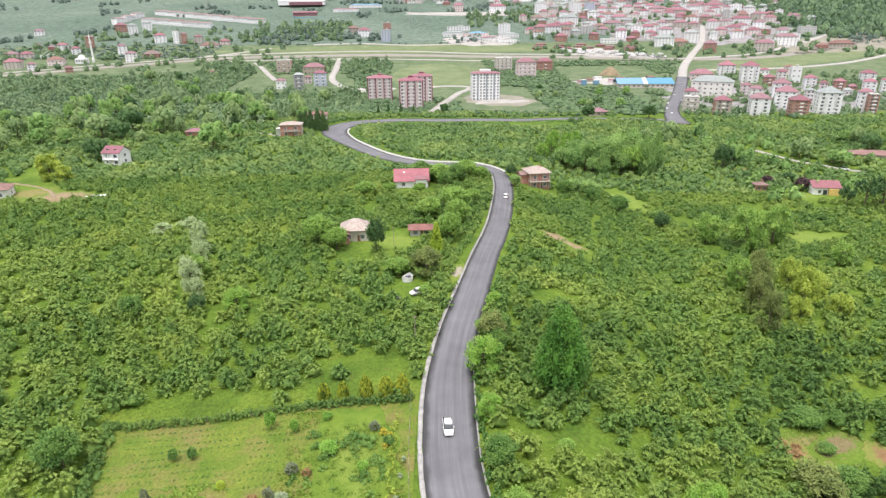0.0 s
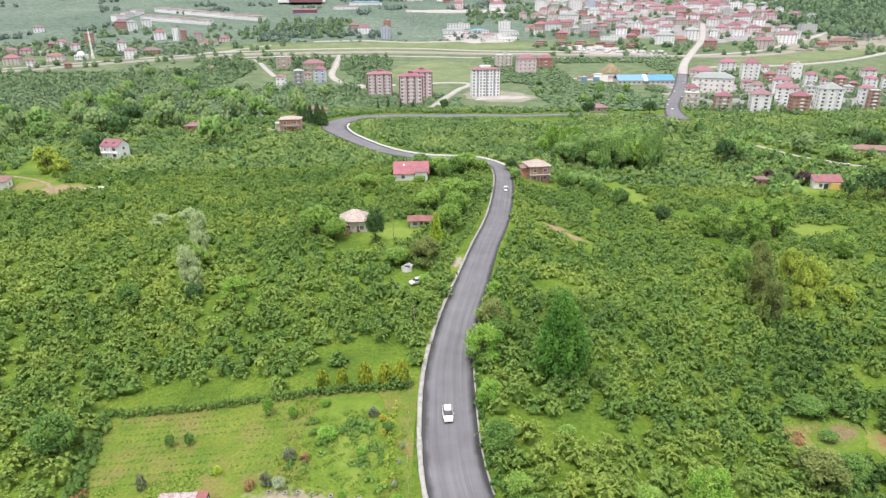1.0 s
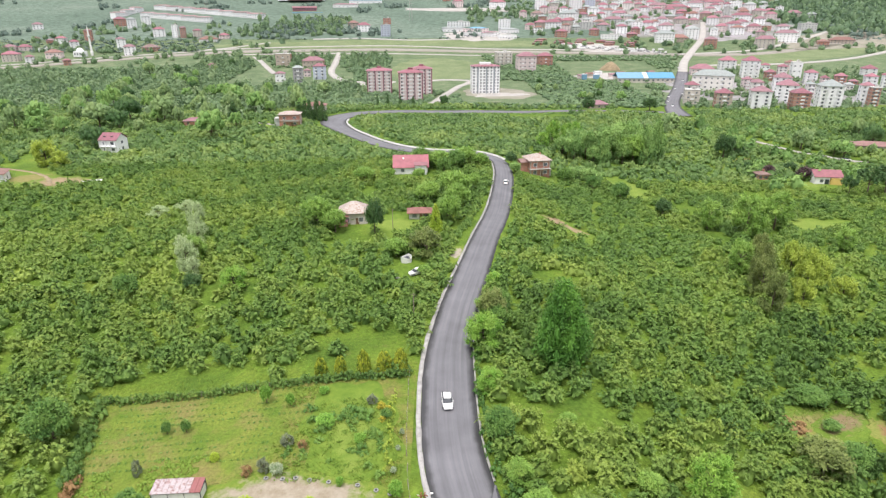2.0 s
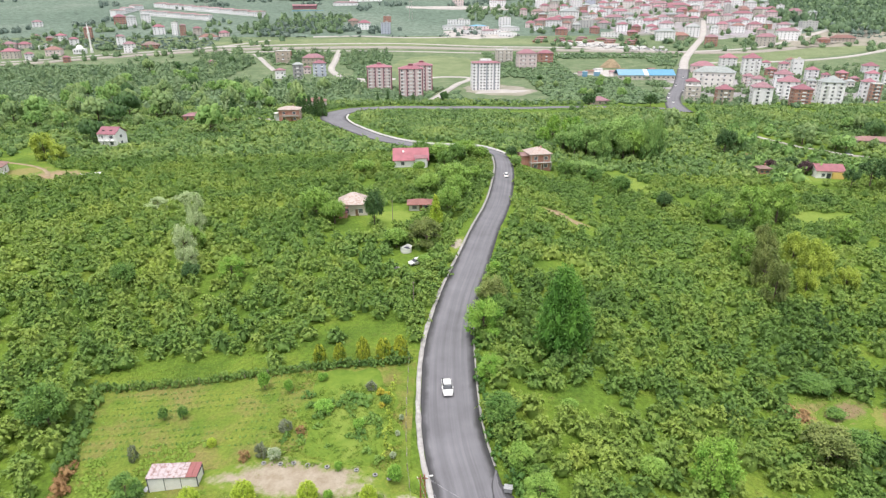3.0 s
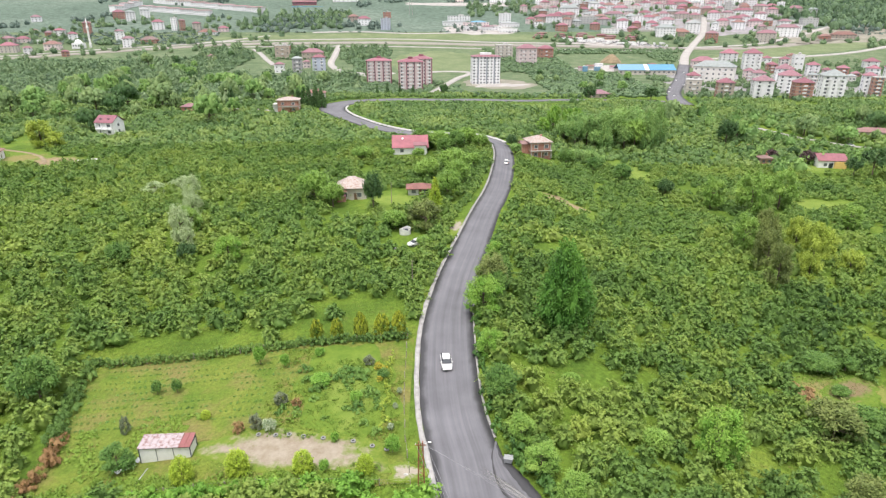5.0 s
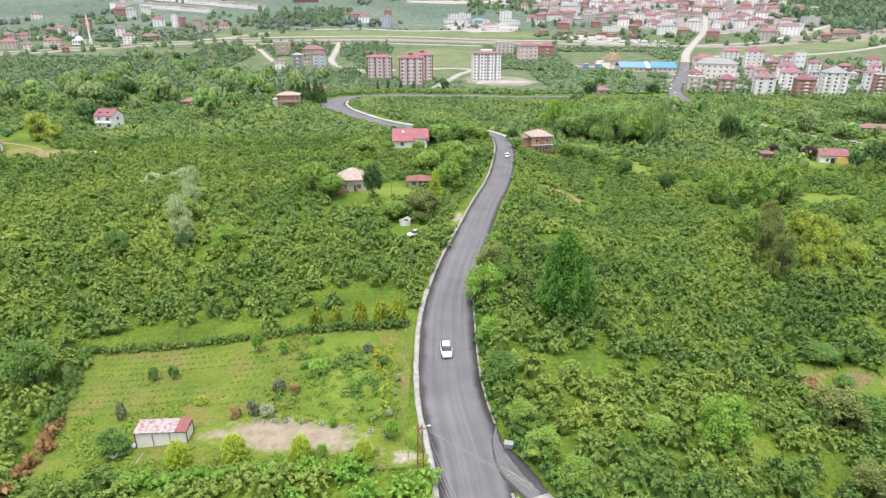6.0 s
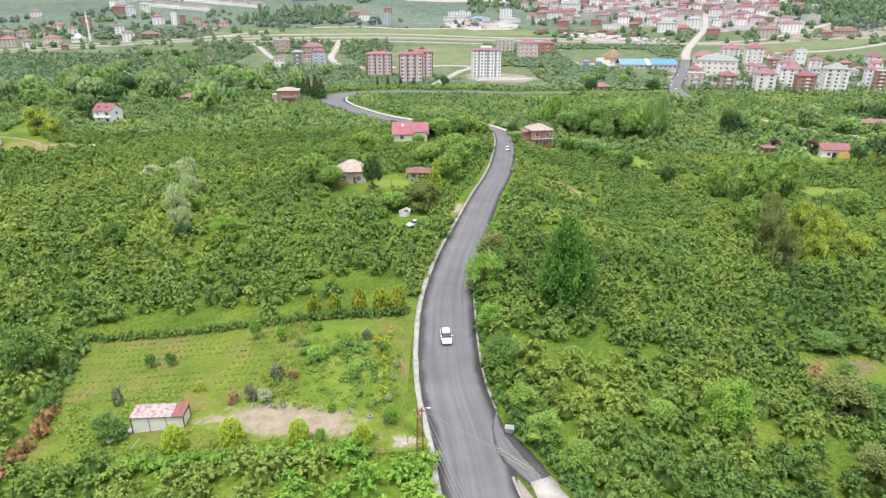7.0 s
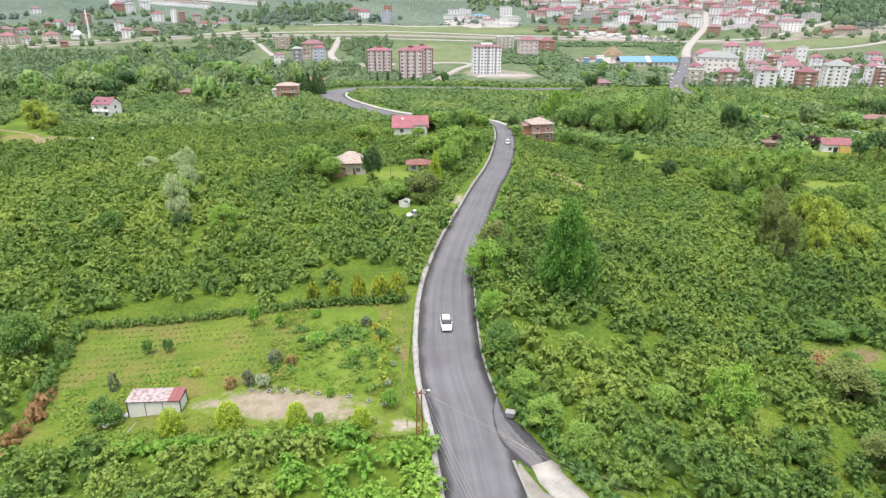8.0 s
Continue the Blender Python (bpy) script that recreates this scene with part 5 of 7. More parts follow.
    patch("ground_terrace", "bare pale terraced ground above the valley", 70, 1290, 120, 26, TRACK, 24, 0, 0.6, 0.2)
    patch("ground_town", "grassy built-up ground of the town", 440, 1150, 210, 190, TOWN_GROUND, 25, 0, 0.4, 0.2)
    patch("ground_slope_field", "open dry green slope above the river", 620, 960, 150, 50, DRY_LAWN, 26, 30, 0.5, 0.2)


def build_tracks():
    side = curve_points([(8.0, 66.5, 0.12), (7.9, 63.6, 0.75), (8.6, 60.8, 1.5), (9.5, 58.3, 1.95), (10.8, 55.9, 1.75), (11.8, 54.0, 1.35)], 0.5)
    tagged(ribbon("road_junction", side, -side[:, 2], side[:, 2], 0.155, ASPHALT, across=5, rough=0.05), "grey asphalt apron of a side road junction", "road", kind="structure")
    tagged(ribbon("road_junction_edge", side, -side[:, 2], -side[:, 2] * 0.3, 0.175, FRESH_ASPHALT, across=3, rough=0.12), "fresh black asphalt edge of the junction apron", "road", kind="structure")
    swept = curve_points([(4.6, 63.5, 0.9), (5.8, 61.2, 1.6), (7.4, 59.2, 2.0), (9.0, 57.6, 1.9), (10.6, 55.9, 1.6), (11.7, 54.1, 1.3)], 0.5)
    tagged(ribbon("road_dust", swept, -swept[:, 2], swept[:, 2], 0.185, DUSTY_ASPHALT, bottom=0.1, across=7), "pale dust swept over the asphalt by turning wheels", "road", kind="structure")
    lane = curve_points([(11.7, 54.1, 1.3), (12.7, 51.7, 1.6), (14.1, 49.2, 1.6), (16.3, 45, 1.6), (19.5, 38, 1.6)], 1.0)
    tagged(ribbon("road_lane", lane, -lane[:, 2], lane[:, 2], 0.2, LANE, across=4, rough=0.08), "pale concrete side lane", "lane", kind="structure")
    wedge = curve_points([(9.0, 54.0, 0.3), (9.9, 51, 0.75), (11.0, 48.6, 1.3), (12.6, 44, 2.0)], 1.0)
    tagged(ribbon("ground_wedge", wedge, -wedge[:, 2], wedge[:, 2], 0.12, GRAVEL, across=4, rough=0.15), "gravel wedge between road and side lane", "ground", kind="structure")
    tip = curve_points([(8.75, 54.5, 0.15), (9.3, 51.5, 0.15), (9.9, 48.5, 0.15), (10.9, 44, 0.15)], 1.0)
    tagged(ribbon("kerb_wedge", tip, -0.18, 0.18, 0.27, CONCRETE, rough=0.02), "pale concrete kerb at the tip of the wedge", "kerb", kind="structure")
    strip("river", "wide gravel bed of the regulated river", [(-620, 715), (-533, 764), (-384, 850), (-297, 886), (-203, 897), (-58, 900), (85, 880), (179, 872), (313, 850), (420, 850), (520, 890), (620, 950), (760, 1060)], 9.5, GRAVEL, 0.5, 12, category="river")
    strip("track", "pale dirt track on the river bank", [(-330, 905), (-203, 925), (-58, 930), (85, 902), (179, 893), (300, 872)], 3.0, TRACK, 0.7, 12)
    strip("track_near", "pale dirt track beside the pasture", [(-290, 862), (-203, 872), (-58, 868), (85, 846), (200, 838), (310, 818)], 2.2, TRACK, 0.7, 12)
    strip("lane_west", "pale lane to the brick houses", FAR_LANES[0], 3.0, TRACK, 0.5)
    strip("lane_flats", "pale lane leading to the flats", FAR_LANES[1], 4.0, TRACK, 0.6)
    strip("lane_block", "pale drive between the flats and the white block", FAR_LANES[2], 3.4, TRACK, 0.5)
    strip("lane_east", "pale path winding through the orchard", PATHS[0], 1.3, TRACK, 0.3)
    strip("lane_farm", "pale farm lane beside the lawn", PATHS[2], 0.8, EARTH, 0.15)
    strip("road_embankment", "pale embankment road above the river", [(330, 760), (430, 770), (520, 800), (620, 862), (760, 960)], 4.0, TRACK, 0.6, 12)
    strip("road_far", "pale road on the far bank", [(330, 850), (440, 880), (540, 950), (640, 1030), (800, 1160)], 4.0, TRACK, 0.7, 12)
    strip("road_hill", "pale main road along the foot of the hill", [(-60, 1310), (100, 1265), (240, 1270), (420, 1300), (640, 1330)], 5.0, TRACK, 0.9, 20)
    strip("lane_village", "pale lane in front of the village", [(-640, 745), (-520, 800), (-440, 850), (-330, 900), (-250, 960)], 3.0, TRACK, 0.6, 12)
    strip("lane_hamlet", "pale lane to the hamlet", [(-190, 985), (-120, 990), (-40, 975), (60, 985), (130, 1000)], 3.2, TRACK, 0.7, 12)
    strip("lane_slope", "pale lane in front of the stone house", PATHS[1], 1.6, TRACK, 0.25)


build_yards()
build_tracks()


# ---- shapes ----
def box(w, d, h, at_=(0, 0, 0), bevel=0.0):
    """A block with its base centred on at_."""
    bm = bmesh.new()
    bmesh.ops.create_cube(bm, size=1)
    for v in bm.verts:
        v.co = (v.co.x * w + at_[0], v.co.y * d + at_[1], (v.co.z + 0.5) * h + at_[2])
    if bevel:
        bmesh.ops.bevel(bm, geom=bm.edges[:], offset=bevel, segments=1, affect="EDGES")
    return bm


def rod(a, b, r, sides=6):
    return tube([a, b], [r, r], sides)


def solid(rows):
    """A closed shape from rings of points, lowest first."""
    bm = bmesh.new()
    rings = [[bm.verts.new(p) for p in row] for row in rows]
    n = len(rings[0])
    for r0, r1 in zip(rings, rings[1:]):
        for k in range(n):
            bm.faces.new((r0[k], r0[(k + 1) % n], r1[(k + 1) % n], r1[k]))
    bm.faces.new(rings[0][::-1])
    bm.faces.new(rings[-1])
    return bm


def hip_roof(w, d, rise, eave=0.5, z=0.0, ridge=None):
    """A hipped roof with a thin eaves board."""
    W, D = w / 2 + eave, d / 2 + eave
    if ridge is None:
        ridge = max(0.3, W - D) if W > D else 0.3
    R = (ridge, 0.12) if W >= D else (0.12, max(0.3, D - W))
    ring = lambda x, y, h: [(-x, -y, h), (x, -y, h), (x, y, h), (-x, y, h)]
    return solid([ring(W - 0.15, D - 0.15, z), ring(W, D, z + 0.05), ring(W, D, z + 0.22), ring(R[0], R[1], z + 0.22 + rise)])


def gable_roof(w, d, rise, eave=0.4, z=0.0):
    W, D = w / 2 + eave, d / 2 + eave
    bm = bmesh.new()
    prof = [(-D, z), (0, z + rise), (D, z), (D, z + 0.18), (0, z + rise + 0.2), (-D, z + 0.18)]
    ends = [[bm.verts.new((x, y, h)) for y, h in prof] for x in (-W, W)]
    for k in range(6):
        bm.faces.new((ends[0][k], ends[0][(k + 1) % 6], ends[1][(k + 1) % 6], ends[1][k]))
    bm.faces.new(ends[0][::-1])
    bm.faces.new(ends[1])
    return bm


def shared(name, bm, material):
    """Mesh data for pieces that are used many times."""
    me = bpy.data.meshes.new(name)
    bmesh.ops.recalc_face_normals(bm, faces=bm.faces)
    bm.to_mesh(me)
    bm.free()
    me.materials.append(material)
    return me


def piece(name, me, parent, m):
    ob = new(name, me)
    ob.parent = parent
    ob.matrix_basis = m
    return ob


# ---- buildings ----
def wall_material(name, color, vary=0.1):
    m = Nodes(name)
    info = m.add("ShaderNodeObjectInfo").outputs["Random"]
    a = tuple(c * 0.9 for c in color)
    b = tuple(min(1, c * 1.08) for c in color)
    base = m.ramp(info, (0.0, a), (1.0, b))
    stain = m.ramp(m.noise(0.35, 5), (0.3, 1 - vary), (0.65, 1.0))
    fine = m.ramp(m.noise(3.0, 4), (0.3, 0.93), (0.7, 1.03))
    return m.done(m.mix(1.0, m.mix(1.0, base, stain, "MULTIPLY"), fine, "MULTIPLY"), 0.85)


def brick_material():
    m = Nodes("hollow_brick")
    coord = m.add("ShaderNodeTexCoord").outputs["Object"]
    node = m.add("ShaderNodeTexBrick")
    m.link(coord, node.inputs["Vector"])
    node.inputs["Color1"].default_value = (0.36, 0.165, 0.12, 1)
    node.inputs["Color2"].default_value = (0.43, 0.22, 0.17, 1)
    node.inputs["Mortar"].default_value = (0.42, 0.36, 0.3, 1)
    node.inputs["Scale"].default_value = 2.2
    stain = m.ramp(m.noise(0.5, 5), (0.3, 0.8), (0.7, 1.1))
    return m.done(m.mix(1.0, node.outputs[0], stain, "MULTIPLY"), 0.9)


def roof_material(name, color, worn=0.25):
    m = Nodes(name)
    info = m.add("ShaderNodeObjectInfo").outputs["Random"]
    dull = tuple(0.55 * c + 0.45 * (0.3 * color[0] + 0.6 * color[1] + 0.1 * color[2]) for c in color)
    base = m.ramp(info, (0.0, tuple(c * 0.82 for c in color)), (0.4, color), (0.75, tuple(c * 1.1 for c in dull)), (1.0, tuple(min(1, c * 1.18) for c in color)))
    wear = m.ramp(m.noise(0.5, 5, 0.65), (0.35, 1 - worn), (0.7, 1.05))
    coord = m.add("ShaderNodeTexCoord").outputs["Object"]
    wave = m.add("ShaderNodeTexWave")
    m.link(coord, wave.inputs["Vector"])
    wave.inputs["Scale"].default_value = 0.9
    m.bump(wave.outputs["Fac"], 0.3, 0.05)
    return m.done(m.mix(1.0, base, wear, "MULTIPLY"), 0.6)


def rusty_sheet(name, base, rust, amount):
    m = Nodes(name)
    mask = m.ramp(m.noise(1.9, 6, 0.7), (amount - 0.05, 0.0), (amount + 0.07, 1.0))
    fine = m.ramp(m.noise(9, 4), (0.3, 0.85), (0.7, 1.05))
    return m.done(m.mix(1.0, m.mix(mask, base, rust), fine, "MULTIPLY"), 0.55, 0.0)


def glass_material():
    m = Nodes("dark_window_glass")
    m.bsdf.inputs["Specular IOR Level"].default_value = 0.6
    return m.done((0.035, 0.042, 0.05), 0.08)


WALLS = {
    "white": wall_material("white_render", (0.8, 0.8, 0.81)), "cream": wall_material("cream_render", (0.74, 0.71, 0.68)),
    "pink": wall_material("pink_render", (0.7, 0.59, 0.585)), "grey": wall_material("grey_render", (0.5, 0.5, 0.49)),
    "beige": wall_material("beige_render", (0.58, 0.535, 0.48), 0.2), "dark": wall_material("raw_grey_concrete", (0.36, 0.36, 0.37), 0.2),
    "blue": wall_material("blue_grey_render", (0.48, 0.52, 0.62)), "yellow": wall_material("yellow_render", (0.7, 0.5, 0.16)), "brick": brick_material()}
# the palest red roof has distance haze put into its colour
ROOFS = {
    "rred": roof_material("red_roof_sheet", (0.3, 0.11, 0.14), 0.35), "rhazed": roof_material("hazed_red_tiles", (0.36, 0.2, 0.2), 0.35), "rgrey": roof_material("grey_green_roof", (0.28, 0.31, 0.3)),
    "rdark": roof_material("weathered_tiles", (0.25, 0.12, 0.095), 0.4), "flat": wall_material("concrete_slab", (0.5, 0.49, 0.47), 0.25),
    "rrasp": roof_material("raspberry_sheet", (0.29, 0.09, 0.11)), "rhut": roof_material("brick_red_sheet", (0.26, 0.11, 0.09), 0.3), "rblue": roof_material("blue_roof_sheet", (0.1, 0.3, 0.47), 0.15), "rpale": rusty_sheet("pale_rusty_roof", (0.4, 0.35, 0.315), (0.28, 0.16, 0.125), 0.53)}
SLAB = wall_material("raw_concrete", (0.42, 0.39, 0.36), 0.25)
GLASS = glass_material()
# pane grey includes curtains and a painted-in reflection of the sky
PANE_GLASS = plain("window_glass", (0.14, 0.15, 0.17), 0.1, 0.35, 0.7)
# far glazing is greyed in its colour for haze and mirrored sky
FAR_GLASS = plain("hazed_glazing", (0.17, 0.18, 0.2), 0.2, 0.3, 0.5)
GREY_GLASS = plain("grey_glazing", (0.3, 0.33, 0.36), 0.2, 0.2, 0.8)
FRAME_WHITE = plain("white_frame", (0.75, 0.75, 0.73), 0.5, 0.05)
WOOD_DOOR = plain("brown_door", (0.16, 0.09, 0.05), 0.6, 0.2)
PANE = shared("window", box(1.35, 0.12, 1.35), PANE_GLASS)
FRAME = shared("frame", join(box(1.6, 0.16, 0.12, (0, 0, -0.12)), box(1.6, 0.16, 0.12, (0, 0, 1.35)), box(0.12, 0.16, 1.35, (-0.73, 0, 0)), box(0.12, 0.16, 1.35, (0.73, 0, 0))), FRAME_WHITE)
NAMES = {"rred": "red hipped roof", "rhazed": "pale red roof", "rgrey": "grey-green hipped roof", "rdark": "weathered tile roof", "flat": "flat concrete roof", "rrasp": "raspberry red roof", "rhut": "brick-red sheet roof", "rblue": "blue sheet roof", "rpale": "pale rusty roof"}
WALL_NAMES = {"brick": "bare red brick", "dark": "raw grey concrete", "white": "white rendered", "cream": "cream rendered", "pink": "pale pink rendered", "grey": "grey rendered",
              "beige": "unfinished beige", "blue": "blue-grey rendered", "yellow": "yellow rendered"}
STOREYS = {1: "single-storey", 2: "two-storey", 3: "three-storey", 4: "four-storey", 5: "five-storey", 6: "six-storey", 7: "seven-storey", 8: "eight-storey", 9: "nine-storey"}


def block(x, y, w, storeys, wall, roof, yaw, d=None, sh=2.9, framed=False, balconies=0, per=None, rise=None, label="", side=None, group="", sink=2.5, gable=False):
    """A house with its front foot centred on (x, y): walls, roof, storey slabs, windows and balconies."""
    d = d or min(15.0, max(7.0, w * 0.72))
    name = "apartment_building" if storeys > 2 else "house"
    root = new(name)
    c, s = math.cos(radians(yaw)), math.sin(radians(yaw))
    root.matrix_basis = pose(x - s * d / 2, y + c * d / 2, float(land(x, y)) - 0.1, 0, 0, yaw)
    h = storeys * sh
    tagged(root, label or f"{STOREYS[storeys]} {WALL_NAMES[wall]} building with a {NAMES[roof]}", "apartment building" if storeys > 2 else "house", group=group)
    part("wall", box(w, d, h + sink, (0, 0, -sink)), WALLS[wall], root)
    if roof == "flat":
        part("roof", join(box(w + 0.3, d + 0.3, 0.3, (0, 0, h)), box(w * 0.22, d * 0.3, 1.8, (w * 0.1, d * 0.1, h + 0.3))), ROOFS[roof], root)
    else:
        shape = gable_roof(w, d, rise or d * 0.3, 0.6, h) if gable else hip_roof(w, d, rise or min(w, d) * 0.3, 0.7, h)
        top = part("roof", shape, ROOFS[roof], root)
        if gable:
            for sx in (-1, 1):
                part("gable", solid([[(sx * w / 2 - 0.1, -d / 2, h - 0.02), (sx * w / 2 + 0.1, -d / 2, h - 0.02), (sx * w / 2 + 0.1, d / 2, h - 0.02), (sx * w / 2 - 0.1, d / 2, h - 0.02)], [(sx * w / 2 - 0.1, -0.05, h + (rise or d * 0.3) * 0.93), (sx * w / 2 + 0.1, -0.05, h + (rise or d * 0.3) * 0.93), (sx * w / 2 + 0.1, 0.05, h + (rise or d * 0.3) * 0.93), (sx * w / 2 - 0.1, 0.05, h + (rise or d * 0.3) * 0.93)]]), WALLS[wall], root)
        if storeys < 9 and w < 40 and y < 620 and roof != "rhut":
            part("chimney", box(0.7, 0.7, 1.6, (w * 0.18, d * 0.08, h + min(w, d) * 0.1), 0.05), WALLS["brick"], top)
    if wall in ("brick", "beige", "dark"):
        for k in range(storeys):
            part("floor_slab", box(w + 0.36, d + 0.36, 0.34, (0, 0, (k + 1) * sh - 0.34)), SLAB, root)
    n = per or max(2, int(w / 4.6))
    m = max(1, int(d / 6.5)) if per is None or per > 3 else 1
    gap = w / n
    side = side if side is not None else (-1 if x > 0 else 1)
    tall = 1.0 if sh > 2.6 else 0.8
    distant = []
    for k in range(storeys):
        z = k * sh + (0.95 if sh > 2.6 else 0.75)
        for i in range(n):
            wide = 1.25 if (i + storeys) % 3 == 0 else 1.0
            spot = pose(-w / 2 + gap * (i + 0.5), -d / 2, z) @ Matrix.Diagonal((wide, 1, tall, 1))
            if y > 800:
                distant.append(spot)
                continue
            ob = piece("window", PANE, root, spot)
            if framed:
                piece("frame", FRAME, ob, pose(0, -0.02, 0))
        for i in range(m):
            spot = pose(side * w / 2, -d / 2 + d / m * (i + 0.5), z, 0, 0, 90) @ Matrix.Diagonal((1, 1, tall, 1))
            if y > 800:
                distant.append(spot)
                continue
            ob = piece("window", PANE, root, spot)
            if framed:
                piece("frame", FRAME, ob, pose(0, -0.02 * side, 0))
    if distant:
        # windows far away, too small to pick apart
        shape = np.array([v.co[:] for v in PANE.vertices])
        faces = np.array([p.vertices[:] for p in PANE.polygons])
        verts = np.concatenate([shape @ np.array(s.to_3x3()).T + np.array(s.translation) for s in distant])
        ob = mesh_object("glazing", verts, np.concatenate([faces + len(shape) * k for k in range(len(distant))]), FAR_GLASS)
        ob.parent = root
        tagged(ob, kind="stuff")
    for b in range(balconies):
        bx = -w / 2 + w * (b + 0.5) / balconies
        for k in range(1, storeys):
            part("balcony", join(box(2.6, 1.2, 0.16, (bx, -d / 2 - 0.6, k * sh)), box(2.6, 0.1, 0.9, (bx, -d / 2 - 1.15, k * sh + 0.16))), WALLS["white"], root)
    if framed:
        part("door", box(1.0, 0.12, 2.05, (w * 0.12, -d / 2 - 0.02, 0.1), 0.02), WOOD_DOOR, root)
    return root


def build_flats():
    for x, y, w, n, d in ((-53, 578, 23, 7, 15), (-21, 512, 20, 8, 14), (-13, 560, 19, 8, 14)):
        b = block(x, y, w, n, "pink", "rred", 4, d=d, balconies=3, rise=2.4, label=f"{STOREYS[n]} pale pink flats with red stripes and red roof")
        for sx in (-0.5, -0.17, 0.17, 0.5):
            part("red_stripe", box(0.9, 0.2, n * 2.9, (sx * (w - 0.9), -d / 2 - 0.1, 0)), ROOFS["rred"], b, "red painted stripe")
        part("red_stripe", box(0.2, 2.4, n * 2.9, (w / 2 + 0.1, 0, 0)), ROOFS["rred"], b, "red painted stripe")
        part("roof_box", box(4, 4, 2.2, (0, 1, n * 2.9 + 1.6)), ROOFS["rred"], b)
    tower = block(46, 571, 25.5, 9, "white", "rred", 3, d=17, sh=2.7, per=8, rise=1.8, label="nine-storey new white apartment block with red roof edge")
    part("parapet", box(10, 6, 1.9, (0, 0, 25.6), 0.1), WALLS["white"], tower)
    for sx in (-0.3, 0.02, 0.3):
        part("glazed_strip", box(1.3, 0.2, 23.5, (sx * 25, -8.55, 0.4)), GREY_GLASS, tower, "grey glazed balcony strip")


build_flats()


def build_near_houses():
    a = block(-10.4, 236.5, 13.4, 1, "white", "rrasp", 3, d=11.0, sh=2.7, framed=True, rise=3.9, gable=True, label="single-storey white house with a raspberry red roof")
    part("annex", join(box(4.6, 3.6, 5.4, (3.9, -5.4, -1.5))), WALLS["white"], a)
    part("annex_roof", gable_roof(4.8, 4.0, 0.9, 0.3, 3.9), ROOFS["rrasp"], a).matrix_basis = pose(3.9, -5.4, 0)
    for k in (-1.0, 1.0):
        ob = piece("window", PANE, a, pose(3.9 + k, -7.2, 0.9))
        piece("frame", FRAME, ob, pose(0, -0.02, 0))
    part("skylight", box(0.7, 3.2, 0.25, (-2.4, -1.6, 5.1), 0.05), FRAME_WHITE, a, "pale roof hatch").rotation_euler = (0.0, 0.0, -0.35)
    part("dish", solid([[(0.45 * math.cos(q) * f, 0.12 * f, 0.45 * math.sin(q) * f) for q in np.arange(8) * math.pi / 4] for f in (0.3, 1.0)]), FRAME_WHITE, a, "white satellite dish").matrix_basis = pose(-3, -3, 6.0, -30)
    b = block(-25.7, 176.0, 8.6, 1, "beige", "rpale", 4, d=7.0, sh=3.6, framed=True, rise=2.8, label="old beige cottage with a pale rusty hipped roof")
    part("lean_to", box(2.6, 2.2, 2.2, (-3.2, -4.4, -0.4)), WALLS["brick"], b, "brick lean-to")
    part("lean_to_roof", box(3.0, 2.6, 0.14, (-3.2, -4.4, 1.8)), ROOFS["rred"], b)
    part("porch_roof", box(2.4, 1.8, 0.14, (-2.7, -4.2, 3.0)), ROOFS["rdark"], b)
    h = block(-5.4, 179.5, 6.8, 1, "grey", "rhut", 2, d=4.6, sh=2.1, rise=1.1, per=2, label="low grey hut with a brick-red sheet roof")
    part("door", box(0.95, 0.1, 1.95, (0.3, -2.32, 0.0), 0.02), WOOD_DOOR, h)
    # dark slab stands for the shade inside an open doorway
    part("door", box(1.1, 0.1, 1.8, (2.4, -2.32, 0.0), 0.02), GLASS, h, "dark open doorway")
    u = block(44.6, 253.0, 9.0, 2, "brick", "rpale", 10, d=9.5, sh=3.3, rise=2.2, framed=True, label="unfinished two-storey brick house with a pale hipped roof")
    part("balcony", join(box(9.4, 1.4, 0.2, (0, -5.45, 3.1)), *[box(0.25, 0.25, 2.9, (x, -5.95, 0)) for x in (-4.4, 0, 4.4)]), SLAB, u)
    for x in (-4.3, -1.5, 1.5, 4.3):
        part("column", box(0.35, 0.35, 6.2, (x, -4.8, 0)), SLAB, u)
    part("wing", box(3.2, 6.5, 6.6, (-6.1, 1.0, -1.0)), WALLS["brick"], u, "lower brick side wing")
    part("wing_roof", gable_roof(3.4, 6.9, 0.9, 0.3, 5.6), ROOFS["rdark"], u, "brown tiled wing roof").matrix_basis = pose(-6.1, 1.0, 0)
    w = block(-162.5, 296.5, 9.0, 2, "white", "rred", -10, d=8.6, sh=3.0, rise=3.0, gable=True, label="white two-storey house with a red roof and open hatches")
    # near-black boxes paint the shaded inside of two open hatches
    for x in (-2.6, 1.6):
        part("roof_hatch", box(1.4, 1.3, 0.8, (x, -2.2, 7.05), 0.1), GLASS, w, "dark open roof hatch")
    for x in (-4.3, -1.4, 1.4, 4.3):
        part("column", box(0.35, 0.35, 5.8, (x, -5.0, 0)), WALLS["white"], w)
    part("balcony", box(9, 1.2, 0.25, (0, -4.8, 2.9)), WALLS["white"], w)
    v = block(-90.5, 373, 12.5, 2, "brick", "rpale", 4, d=9, sh=3.5, rise=1.6, framed=True, label="unfinished two-storey brick villa with a pale roof")
    part("balcony", join(box(9.5, 1.6, 0.2, (0.8, -5.3, 3.1)), box(9.5, 0.12, 0.8, (0.8, -6.05, 3.3))), SLAB, v)
    part("stair_tower", box(3.2, 6.0, 5.0, (-7.3, 0.4, -0.4)), WALLS["white"], v)
